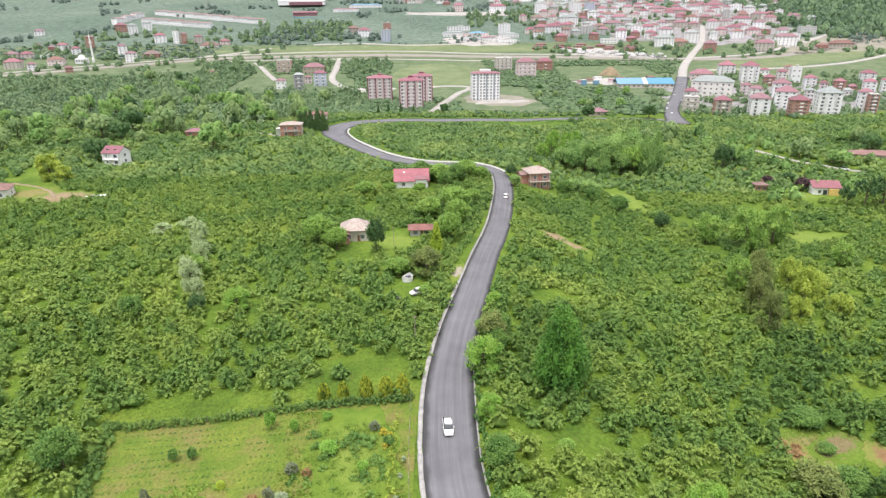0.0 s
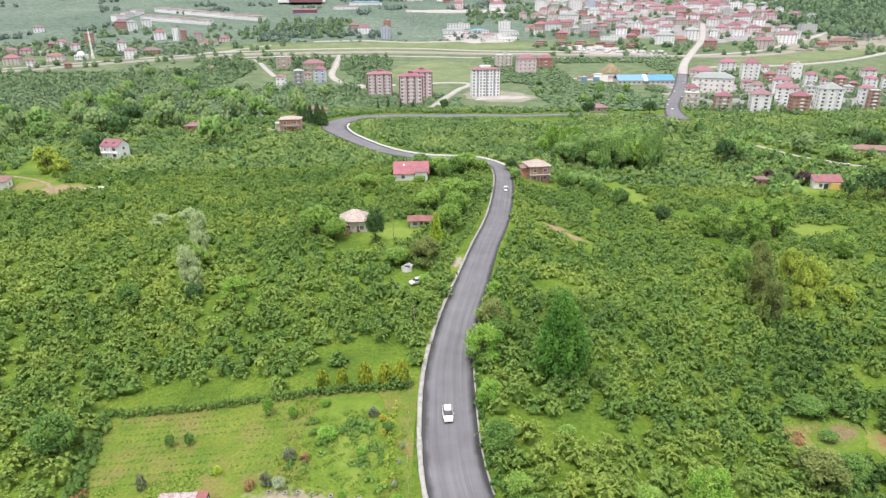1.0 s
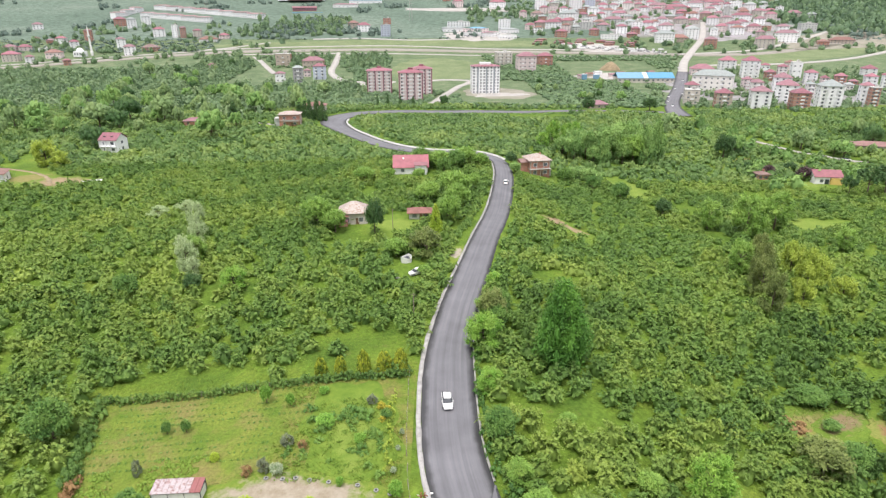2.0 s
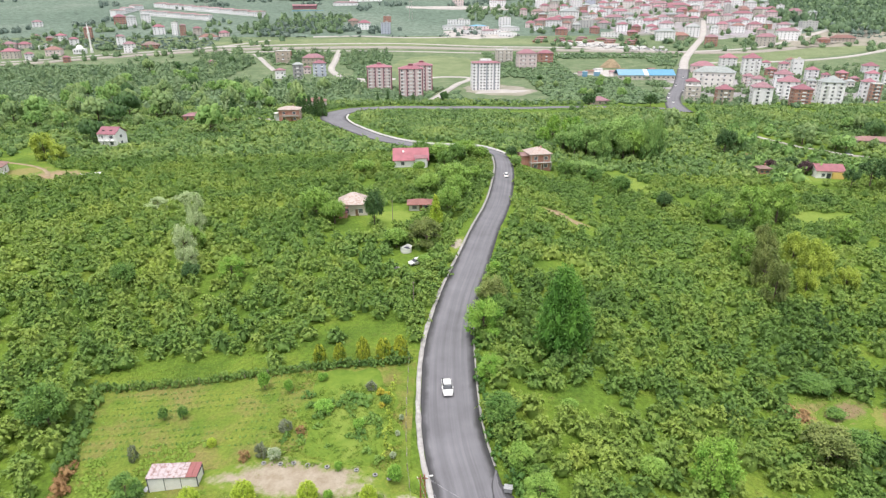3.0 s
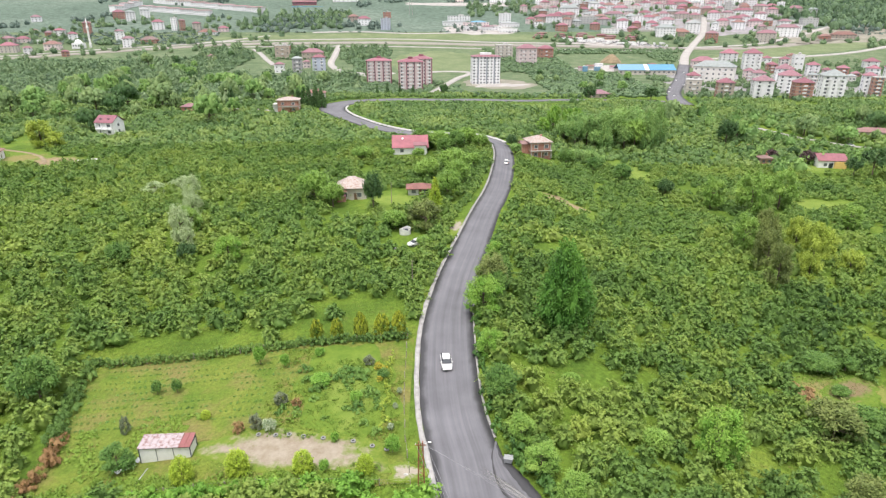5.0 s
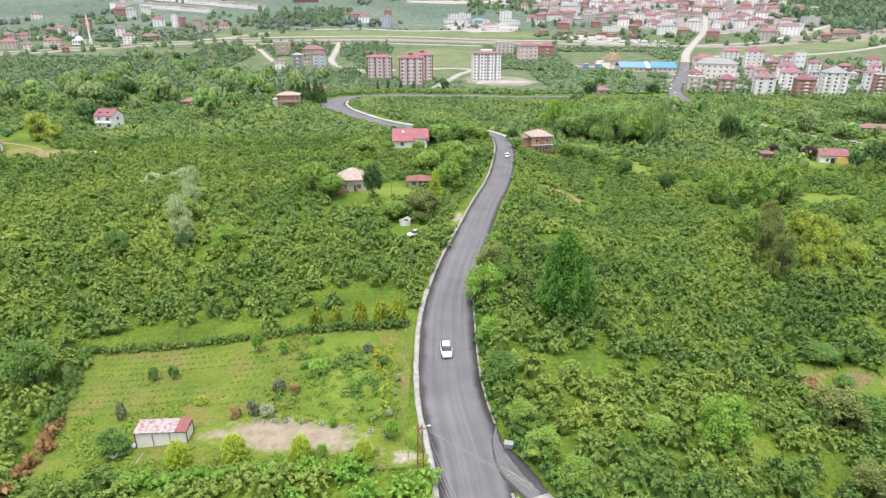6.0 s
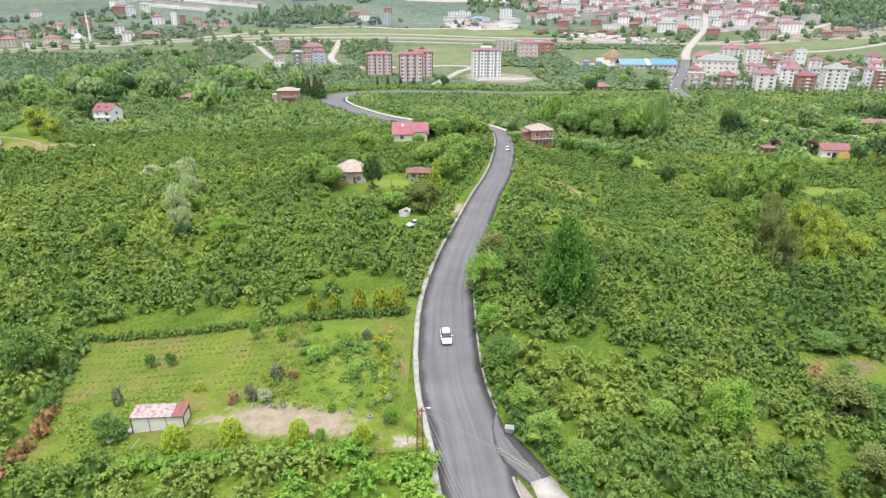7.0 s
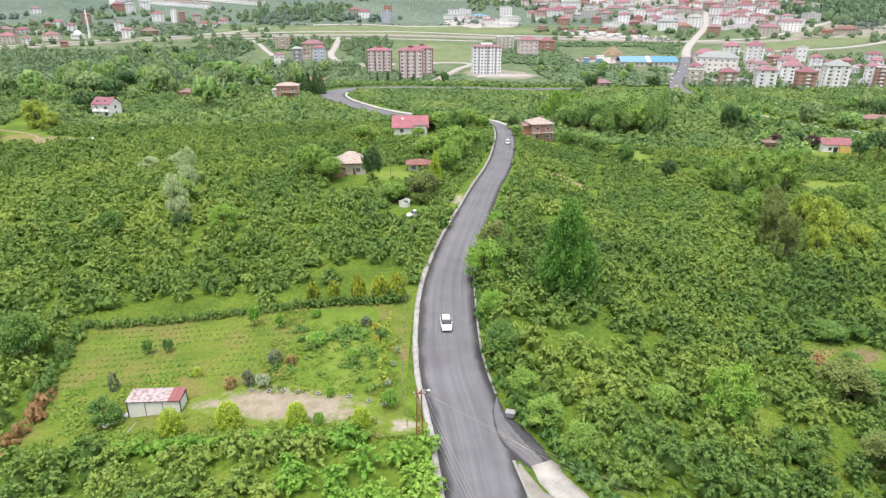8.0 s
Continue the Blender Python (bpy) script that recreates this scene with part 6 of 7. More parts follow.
    part("porch_roof", box(3.8, 7.0, 0.25, (-7.5, -0.6, 4.6)), ROOFS["flat"], v)
    for y in (-3.8, 2.6):
        part("column", box(0.3, 0.3, 4.8, (-9.0, y, -0.2)), WALLS["white"], v)
    k = block(177.5, 262, 11.5, 1, "white", "rrasp", -8, d=8.5, sh=3.4, rise=2.4, framed=True, gable=True, label="white and yellow house with a raspberry red roof")
    part("annex", box(5.0, 1.0, 3.3, (3.2, -4.7, -0.3)), WALLS["yellow"], k, "yellow front wall")
    # flat dark slab in place of the shade within the porch
    part("porch", box(1.6, 0.5, 2.2, (-0.6, -4.35, 0.2)), GLASS, k, "dark porch opening")
    block(152, 270, 5.0, 1, "brick", "rdark", 0, d=4.5, sh=2.6, rise=1.0, label="tiny brick hut with a brown roof")
    block(-152, 378, 11, 1, "brick", "rred", 5, d=7, sh=2.8, rise=1.6, label="low brick house with a pale red roof")
    block(-86, 432, 15, 2, "beige", "rdark", 5, d=9, sh=2.8, rise=1.8, label="old beige house behind the conifers")
    block(126, 470, 15, 1, "brick", "rred", 10, d=10, sh=3.0, rise=2.6, label="brick cottage with a pale red roof among trees")
    block(-181, 236, 12, 1, "white", "rdark", 20, d=9, sh=3.6, rise=2.2, framed=True, label="white farmhouse with a weathered dark roof at the yard")
    block(240, 322, 20, 1, "beige", "rhut", -18, d=9, sh=2.8, rise=1.8, label="long farm building with a dull brown roof")
    block(-215, 395, 8, 1, "white", "rdark", 0, d=6, sh=2.6, rise=1.2, label="small white house among dense trees")


build_near_houses()


def build_apartments():
    block(253, 565, 35.0, 4, "cream", "rgrey", -30, d=16.0, sh=3.93, balconies=2)
    block(297, 690, 24.1, 2, "pink", "rred", -14, d=16.0, sh=3.66)
    block(340, 723, 17.6, 4, "white", "rred", -14, d=16.0, sh=2.85, balconies=2)
    block(342, 672, 17.1, 5, "white", "rred", -16, d=16.0, sh=3.56, balconies=2)
    block(354, 653, 9.8, 3, "brick", "rred", -16, d=9.3, sh=2.90, balconies=1)
    block(368, 656, 8.8, 5, "cream", "rred", -16, d=8.4, sh=2.79, balconies=1)
    block(391, 670, 10.0, 3, "white", "flat", -14, d=9.5, sh=5.52, per=2, label="tall blank white hall between the apartment houses")
    block(383, 628, 11.1, 4, "white", "rred", -18, d=10.5, sh=2.80, balconies=1)
    block(385, 608, 6.4, 3, "pink", "rred", -18, d=8.0, sh=2.91, balconies=1)
    block(395, 599, 9.4, 4, "brick", "rred", -20, d=8.9, sh=2.82, balconies=1)
    block(413, 606, 6.8, 2, "brick", "rred", -20, d=8.0, sh=2.72)
    block(465, 661, 13.5, 4, "white", "rred", -20, d=12.8, sh=2.64, balconies=2)
    block(416, 586, 10.0, 4, "white", "rred", -20, d=9.5, sh=3.02, balconies=1)
    block(439, 596, 8.5, 4, "white", "rred", -22, d=8.1, sh=3.07, balconies=1)
    block(223, 534, 10.4, 3, "cream", "rred", -14, d=9.9, sh=3.55, balconies=1)
    block(206, 491, 11.3, 3, "beige", "flat", -16, d=10.7, sh=3.73, balconies=1)
    block(220, 465, 11.5, 4, "brick", "rred", -14, d=10.9, sh=2.88, balconies=1)
    block(293, 578, 8.5, 4, "pink", "rred", -14, d=8.0, sh=2.73, balconies=1)
    block(278, 530, 9.7, 5, "cream", "rred", -16, d=9.3, sh=2.59, balconies=1)
    block(245, 458, 13.5, 5, "white", "rred", -16, d=12.8, sh=2.69, balconies=2)
    block(314, 556, 14.5, 5, "white", "rred", -22, d=13.7, sh=2.90, balconies=2)
    block(286, 498, 15.9, 5, "white", "rred", -26, d=15.1, sh=2.72, balconies=2)
    block(271, 450, 11.9, 5, "brick", "rred", -12, d=11.3, sh=2.56, balconies=1)
    block(319, 520, 6.1, 4, "cream", "rgrey", -16, d=8.0, sh=3.07, balconies=1)
    block(300, 462, 15.6, 6, "white", "rgrey", -18, d=14.8, sh=2.75, balconies=2)
    block(338, 478, 8.5, 5, "white", "rred", -18, d=8.1, sh=3.05, balconies=1)
    block(330, 457, 6.2, 6, "brick", "flat", -18, d=8.0, sh=2.65, balconies=1)
    block(350, 456, 8.9, 5, "white", "rred", -20, d=8.4, sh=2.93, balconies=1)
    block(377, 709, 8.8, 2, "white", "rred", -16, d=8.4, sh=4.06)
    block(413, 723, 9.5, 2, "pink", "rdark", -16, d=9.0, sh=4.45)
    block(376, 556, 6.0, 2, "cream", "rgrey", -16, d=8.0, sh=4.02)


def build_quarter():
    block(-187, 768, 17.9, 3, "brick", "flat", 5, d=12.5, sh=5.10, balconies=1)
    block(-166, 661, 9.9, 2, "white", "rred", 4, d=6.9, sh=4.39)
    block(-145, 653, 10.1, 4, "dark", "rgrey", 6, d=7.1, sh=3.89, balconies=1)
    block(-127, 677, 13.2, 4, "blue", "rred", 4, d=9.3, sh=3.43, balconies=2)
    block(-150, 762, 25.1, 2, "brick", "rred", 4, d=15.0, sh=3.98)
    block(-144, 696, 7.6, 2, "pink", "rred", 6, d=6.0, sh=3.37)
    block(84, 770, 19.9, 4, "beige", "flat", 4, d=13.9, sh=3.84, balconies=2)
    block(106, 724, 21.4, 4, "pink", "rred", 6, d=14.9, sh=4.27, balconies=2)
    block(134, 763, 17.4, 3, "brick", "rred", 6, d=12.2, sh=3.98, balconies=1)


def build_town():
    block(435, 1260, 35.9, 4, "pink", "rred", -23, d=15.0, sh=2.84)
    block(462, 1237, 39.6, 3, "beige", "rred", -20, d=15.0, sh=3.72)
    block(514, 1271, 28.6, 4, "white", "rred", -5, d=15.0, sh=3.38)
    block(563, 1300, 38.5, 4, "pink", "rred", -12, d=15.0, sh=2.92)
    block(447, 1108, 18.7, 2, "beige", "rred", -25, d=13.1, sh=3.23)
    block(474, 1090, 19.1, 4, "white", "rred", -16, d=13.4, sh=3.18)
    block(395, 977, 20.9, 5, "white", "rgrey", -14, d=14.6, sh=2.97)
    block(366, 952, 26.3, 2, "brick", "rdark", -22, d=15.0, sh=3.24)
    block(343, 945, 27.8, 4, "white", "rgrey", -5, d=15.0, sh=3.41)
    block(344, 997, 15.7, 2, "cream", "rred", -22, d=11.0, sh=3.37)
    block(394, 902, 16.7, 4, "brick", "rred", -17, d=11.7, sh=3.08)
    block(543, 1132, 32.9, 3, "white", "rred", -15, d=15.0, sh=3.44)
    block(552, 1086, 17.3, 4, "white", "rred", -18, d=12.1, sh=2.94)
    block(599, 1222, 20.1, 5, "white", "rgrey", -13, d=14.0, sh=3.41)
    block(624, 1192, 19.7, 3, "beige", "rred", -10, d=13.8, sh=3.28)
    block(634, 1178, 11.3, 6, "white", "flat", -4, d=7.9, sh=3.07)
    block(649, 1158, 24.0, 3, "beige", "rred", -24, d=15.0, sh=3.51)
    block(667, 1131, 14.7, 4, "white", "rgrey", -14, d=10.3, sh=3.05)
    block(516, 1026, 20.2, 3, "pink", "rred", -10, d=14.2, sh=3.16)
    block(504, 981, 13.6, 3, "beige", "rred", -22, d=9.5, sh=3.04)
    block(469, 898, 26.0, 4, "beige", "rred", -31, d=15.0, sh=3.26)
    block(563, 1024, 17.6, 3, "white", "rred", -4, d=12.3, sh=3.16)
    block(525, 945, 30.9, 4, "white", "rred", -23, d=15.0, sh=3.41)
    block(552, 966, 10.5, 4, "white", "flat", -23, d=7.3, sh=3.47)
    block(605, 1027, 24.0, 4, "grey", "flat", -7, d=15.0, sh=3.45)
    block(571, 925, 15.0, 1, "brick", "rdark", -17, d=10.5, sh=4.74)
    block(603, 932, 32.5, 2, "brick", "rdark", -21, d=15.0, sh=2.79)
    block(700, 1073, 18.2, 2, "grey", "flat", -12, d=12.7, sh=3.14)
    block(597, 1282, 23.7, 5, "white", "flat", -28, d=15.0, sh=3.14)
    block(539, 1184, 11.1, 5, "grey", "flat", -9, d=7.8, sh=3.51)
    block(438, 997, 11.0, 3, "white", "rgrey", -18, d=7.7, sh=3.64)
    block(393, 1110, 18.9, 3, "white", "rred", -23, d=13.2, sh=2.77)
    block(207, 1274, 19.4, 6, "white", "rgrey", -1, d=13.6, sh=3.63)
    block(279, 1277, 21.6, 6, "white", "flat", 5, d=15.0, sh=3.47)
    block(305, 1276, 19.7, 6, "blue", "flat", -16, d=13.8, sh=3.47)
    block(233, 1167, 13.8, 6, "white", "rred", -3, d=9.7, sh=3.20)
    block(238, 1149, 35.0, 4, "white", "rgrey", -13, d=15.0, sh=3.09)
    block(161, 1178, 12.7, 4, "pink", "rred", 2, d=8.9, sh=2.91)
    block(187, 1176, 22.1, 3, "pink", "rdark", 1, d=15.0, sh=2.91)
    block(156, 1058, 15.7, 2, "pink", "rred", -13, d=11.0, sh=3.98)
    block(197, 1066, 26.7, 3, "white", "rred", 3, d=15.0, sh=3.56)
    block(115, 1065, 18.9, 5, "white", "flat", 1, d=13.2, sh=3.19)
    block(254, 1058, 30.2, 4, "grey", "flat", -3, d=15.0, sh=2.87)
    block(303, 1170, 15.2, 3, "white", "rred", 0, d=10.7, sh=2.90)
    block(337, 1175, 28.4, 3, "white", "rred", -12, d=15.0, sh=2.91)
    block(310, 1109, 31.1, 3, "grey", "rred", -2, d=15.0, sh=2.77)
    block(349, 1258, 17.6, 4, "white", "rred", 1, d=12.3, sh=3.09)
    block(379, 1271, 21.4, 4, "cream", "rred", -21, d=15.0, sh=3.38)
    block(329, 1040, 17.2, 5, "white", "flat", -1, d=12.0, sh=2.96)
    block(360, 1167, 21.5, 4, "cream", "flat", -13, d=15.0, sh=3.37)
    block(269, 974, 28.7, 2, "white", "flat", -10, d=15.0, sh=3.71)
    block(340, 1006, 17.3, 3, "white", "rred", -21, d=12.1, sh=3.39)
    block(126, 1310, 32.6, 4, "white", "rred", 2, d=15.0, sh=2.93)
    block(45, 1323, 22.0, 4, "pink", "rred", -7, d=15.0, sh=2.96)
    block(419, 1333, 14.5, 3, "pink", "rred", 0, d=10.1, sh=3.62)
    block(436, 1307, 20.4, 3, "white", "rred", -17, d=14.3, sh=3.55)
    block(39, 1090, 38.3, 3, "white", "flat", 0, d=15.0, sh=2.72)
    block(65, 1038, 42.3, 2, "pink", "flat", -5, d=15.0, sh=3.04)
    block(90, 1000, 25.5, 2, "white", "flat", 0, d=15.0, sh=3.37)
    block(-602, 895, 15.5, 2, "pink", "rred", 12, d=10.8, sh=3.81)
    block(-552, 818, 19.0, 3, "beige", "rred", 11, d=13.3, sh=3.05)
    block(-517, 803, 9.9, 3, "white", "rred", 27, d=6.9, sh=2.77)
    block(-670, 1082, 15.2, 3, "white", "rred", 26, d=10.6, sh=2.70)
    block(-614, 979, 9.7, 2, "pink", "rred", 21, d=6.8, sh=2.50)
    block(-584, 966, 10.9, 1, "brick", "rred", 31, d=7.6, sh=4.08)
    block(-566, 961, 13.7, 3, "white", "rred", 10, d=9.6, sh=2.70)
    block(-528, 929, 12.6, 3, "white", "rred", 28, d=8.8, sh=2.89)
    block(-531, 975, 10.2, 5, "brick", "rred", 8, d=7.2, sh=3.28)
    block(-458, 926, 12.2, 4, "white", "rred", 29, d=8.5, sh=3.14)
    block(-418, 864, 14.4, 4, "white", "rred", 19, d=10.1, sh=2.96)
    block(-544, 1108, 18.4, 4, "brick", "rred", 19, d=12.9, sh=2.98)
    block(-515, 1090, 14.4, 5, "white", "rgrey", 28, d=10.1, sh=2.89)
    block(-505, 1122, 15.5, 4, "white", "rgrey", 23, d=10.8, sh=3.47)
    block(-437, 1010, 17.6, 4, "white", "rred", 22, d=12.3, sh=2.96)
    block(-410, 1004, 8.6, 6, "white", "flat", 1, d=6.0, sh=3.22)
    block(-397, 1003, 8.2, 5, "brick", "rred", 9, d=6.0, sh=3.03)
    block(-377, 1007, 11.6, 3, "beige", "rred", 1, d=8.1, sh=3.38)
    block(-406, 898, 20.8, 2, "brick", "rdark", 6, d=14.6, sh=2.68)
    block(-510, 842, 18.6, 2, "pink", "rdark", 11, d=13.0, sh=3.98)
    block(-461, 787, 8.4, 2, "brick", "rred", 28, d=6.0, sh=3.07)
    block(-267, 745, 6.5, 2, "pink", "rred", 1, d=6.0, sh=3.25)
    block(-347, 968, 26.1, 1, "white", "rdark", 6, d=15.0, sh=4.09)
    block(-330, 992, 14.9, 2, "pink", "rred", 11, d=10.4, sh=2.92)
    block(-553, 901, 19.3, 1, "white", "flat", 29, d=13.5, sh=4.61)
    block(-586, 907, 16.5, 2, "pink", "rred", 33, d=11.5, sh=2.70)
    block(-117, 1046, 20.8, 3, "white", "rred", 10, d=14.6, sh=3.50)
    block(-80, 1007, 14.0, 6, "blue", "flat", -5, d=9.8, sh=2.95)
    block(-85, 1118, 13.4, 3, "brick", "flat", 4, d=9.4, sh=3.40)
    block(-138, 1077, 17.9, 3, "brick", "rdark", 10, d=12.5, sh=2.99)


build_apartments()
build_quarter()
build_town()


# ---- far landmarks ----
def build_landmarks():
    hall = new("hall")
    hall.matrix_basis = pose(220, 656, float(land(220, 652)) - 0.1, 0, 0, -3)
    tagged(hall, "long low hall with a blue sheet roof", "hall")
    part("wall", box(58, 24, 4.6, (0, 0, -0.5)), WALLS["beige"], hall)
    part("roof", gable_roof(27, 24, 5.0, 0.6, 4.1), ROOFS["rblue"], hall).matrix_basis = pose(-15.5, 0, 0)
    part("roof", gable_roof(27, 24, 5.0, 0.6, 4.1), ROOFS["rblue"], hall).matrix_basis = pose(15.5, 0, 0)
    part("skylight", gable_roof(3.0, 24, 5.0, 0.6, 4.15), FRAME_WHITE, hall, "white roof strip")
    for i in range(12):
        piece("window", PANE, hall, pose(-27 + i * 4.9, -12, 1.6) @ Matrix.Diagonal((1.6, 1, 1, 1)))
    for x, y, w, d, h in ((160, 668, 5, 4, 5.5), (174, 672, 6, 5, 4.5)):
        tank = new("water_tank")
        tank.matrix_basis = pose(*at(x, y))
        tagged(tank, "blue site container in the building yard", "container")
        part("body", box(w, d, h, bevel=0.2), ROOFS["rblue"], tank)
        part("lid", box(w * 0.9, d * 0.9, 0.3, (0, 0, h)), FRAME_WHITE, tank)
    rng = np.random.default_rng(5)
    ring = np.arange(18) * 2 * math.pi / 18
    rows = []
    for f, up in ((1.0, -0.5), (0.8, 2.8), (0.5, 6.2), (0.2, 8.8), (0.04, 9.2)):
        j = 1 + rng.normal(0, 0.06, 18)
        rows.append([(math.cos(a) * 13 * f * q, math.sin(a) * 10 * f * q, up) for a, q in zip(ring, j)])
    heap = part("earth_heap", solid(rows), EARTH)
    heap.matrix_basis = pose(*at(206, 735))
    tagged(heap, "tall heap of brown excavated earth", "heap")
    for i in range(9):
        x, y = 158 + i * 12, 676 + (i * 7 % 5) * 6
        shed = new("site_shed")
        shed.matrix_basis = pose(*at(x, y), 0, 0, i * 11 % 30)
        tagged(shed, "small weathered site shed with a sheet roof", "shed", group="site sheds")
        part("wall", box(7 + i % 3, 5, 3.0), WALLS[("pink", "brick", "white")[i % 3]], shed)
        part("roof", gable_roof(7.4 + i % 3, 5, 1.1, 0.3, 3.0), ROOFS[("rred", "rdark", "flat")[i % 3]], shed)
    # village mosque
    mosque = new("mosque")
    mosque.matrix_basis = pose(*at(-482, 858), 0, 0, 10)
    tagged(mosque, "small white village mosque with a slender minaret", "mosque")
    part("wall", box(14, 12, 7), WALLS["white"], mosque)
    rows = [[(4.6 * math.cos(t) * math.cos(a), 4.6 * math.cos(t) * math.sin(a), 7 + 4.6 * math.sin(t)) for a in np.arange(16) * math.pi / 8] for t in (0, 0.3, 0.65, 1.0, 1.3, 1.54)]
    part("dome", solid(rows), WALLS["white"], mosque)
    rows = [[(r * math.cos(a), r * math.sin(a), z) for a in np.arange(10) * math.pi / 5] for r, z in ((1.9, -0.5), (1.9, 6), (1.3, 7), (1.25, 25), (2.0, 25.6), (2.0, 27), (1.1, 27.2), (1.0, 33), (0.05, 40))]
    part("minaret", solid(rows), FRAME_WHITE, mosque, "tall white pointed minaret").matrix_basis = pose(11.5, 9, 0)
    for i in range(4):
        piece("window", PANE, mosque, pose(-5 + i * 3.3, -6, 2.6) @ Matrix.Diagonal((1.2, 1, 1.8, 1)))
    # terraces of holiday rows
    for x0, y0, x1, y1, n in ((-570, 1312, -318, 1178, 8), (-554, 1210, -402, 1140, 5), (-590, 1192, -581, 1290, 3)):
        for k in range(n):
            x, y = x0 + (x1 - x0) * (k + 0.5) / n, y0 + (y1 - y0) * (k + 0.5) / n
            yaw = math.degrees(math.atan2(y1 - y0, x1 - x0))
            block(x, y, math.hypot(x1 - x0, y1 - y0) / n - 0.3, 2, "white", "rhazed", yaw, d=11, sh=4.3, per=6, rise=1.6, sink=9.0, label="long white terrace of row houses with low pale red roofs", group="row-house terraces")
    # white hall with a domed roof
    dome = new("sports_hall")
    dome.matrix_basis = pose(*at(-295, 1440), 0, 0, 6)
    tagged(dome, "large white sports hall with a curved roof", "hall")
    part("wall", box(100, 50, 9, (0, 0, -1)), WALLS["white"], dome)
    rows = [[(50 * k * sx, 25 * k * sy, z) for sx, sy in ((-1, -1), (1, -1), (1, 1), (-1, 1))] for k, z in ((1.03, 8), (1.0, 9), (0.8, 13), (0.4, 15.5))]
    part("roof", solid(rows), FRAME_WHITE, dome)
    part("canopy", box(70, 14, 6, (10, -34, -1)), ROOFS["rred"], dome, "red entrance hall")
    stand_ = new("grandstand")
    stand_.matrix_basis = pose(*at(-261, 1290), 0, 0, 6)
    tagged(stand_, "low red sports building behind a blue fence", "hall")
    part("wall", box(46, 16, 7, (0, 0, -2)), ROOFS["rred"], stand_)
    part("roof", gable_roof(46, 16, 2.4, 1.0, 5), ROOFS["rrasp"], stand_)
    part("fence_panel", box(60, 0.4, 2.2, (8, -34, -6)), ROOFS["rblue"], stand_, "blue fence panel")
    for i in range(9):
        piece("window", PANE, stand_, pose(-20 + i * 5, -8, 1.2) @ Matrix.Diagonal((1.8, 1, 1.6, 1)))
    for x, y, w, roof in ((-185, 1330, 52, "rred"), (-150, 1390, 70, "rblue"), (60, 1005, 34, "flat"), (88, 1000, 30, "rred"), (112, 985, 28, "flat"), (30, 1045, 36, "rgrey"), (70, 1040, 26, "rblue"), (120, 1030, 30, "rgrey")):
        block(x, y, w, 1, "white", roof, 6, d=18, sh=6.0, per=6, rise=2.0, label=f"low white industrial shed with a {NAMES[roof].replace('hipped ', '')}")
    for i in range(15):
        block(150 + i * 11 - (i % 3) * 5, 935 + (i * 17 % 40) - i * 2.0, 14, 1, "brick", "rred" if i % 2 else "rdark", i * 9 % 25 - 8, d=7, sh=2.8, per=2, rise=1.3, label="low brick workshop with a pale red roof")
    for x, y, h in ((-470, 1330, 45), (-45, 1150, 42)):
        mast = new("pylon")
        mast.matrix_basis = pose(*at(x, y))
        tagged(mast, "slender grey lattice power pylon", "pylon")
        legs = [rod((sx * 3, sy * 3, 0), (sx * 0.5, sy * 0.5, h), 0.2, 4) for sx in (-1, 1) for sy in (-1, 1)]
        part("tower", join(*legs), SLAB, mast)
        for z in (h * 0.7, h * 0.8, h * 0.9):
            part("crossarm", rod((-5, 0, z), (5, 0, z), 0.18, 4), SLAB, mast)


build_landmarks()


def build_far_houses():
    """The dense part of the town that climbs the slope behind the river."""
    rng = random.Random(77)
    walls = ["white", "white", "white", "pink", "cream", "beige", "grey", "brick"]
    done = [(o.location.x, o.location.y) for o in scene.objects if o.name.split(".")[0] in ("house", "apartment_building")]
    count = 0
    for i in range(3000):
        y = rng.uniform(985, 1560)
        x = rng.uniform(0.16 * y, 0.53 * y)
        if count == 190 or road_gap(np.array([x]), np.array([y]))[0] < 8 or any((x - a) ** 2 + ((y - b) * 0.5) ** 2 < 17**2 for a, b in done):
            continue
        done.append((x, y))
        count += 1
        block(x, y, rng.uniform(13, 21), rng.choice((2, 3, 3, 4)), rng.choice(walls), rng.choice(("rred", "rred", "rred", "flat", "rgrey", "rdark")), rng.uniform(-40, 10), per=3)
    for i in range(22):
        y = rng.uniform(1400, 1500)
        x = rng.uniform(-80, 0.17 * y)
        block(x, y, rng.uniform(14, 24), rng.choice((2, 3, 4)), rng.choice(walls), rng.choice(("rred", "flat", "rgrey")), rng.uniform(-15, 15), per=3)


build_far_houses()


# ---- vehicles ----
CAR_WHITE = plain("white_car_paint", (0.78, 0.78, 0.77), 0.25, 0.03)
CAR_GREY = plain("grey_car_paint", (0.35, 0.36, 0.38), 0.25, 0.03)
TYRE = plain("tyre_rubber", (0.02, 0.02, 0.02), 0.9, 0.2)
STEEL = plain("dull_steel", (0.42, 0.43, 0.44), 0.4, 0.15, metal=0.6)
LAMP_RED = plain("red_lamp", (0.4, 0.02, 0.02), 0.3, 0.05)
LAMP_CLEAR = plain("clear_lamp", (0.7, 0.72, 0.75), 0.15, 0.05)


def car_shell(sections):
    """A body lofted from cross sections: (y, half width, sill, shoulder, roof half width, roof height)."""
    rows = []
    for y, hw, low, mid, rw, top in sections:
        rows.append([(-hw * 0.9, y, low), (-hw, y, low + 0.18), (-hw, y, mid), (-rw, y, top), (rw, y, top), (hw, y, mid), (hw, y, low + 0.18), (hw * 0.9, y, low)])
    return solid(rows)


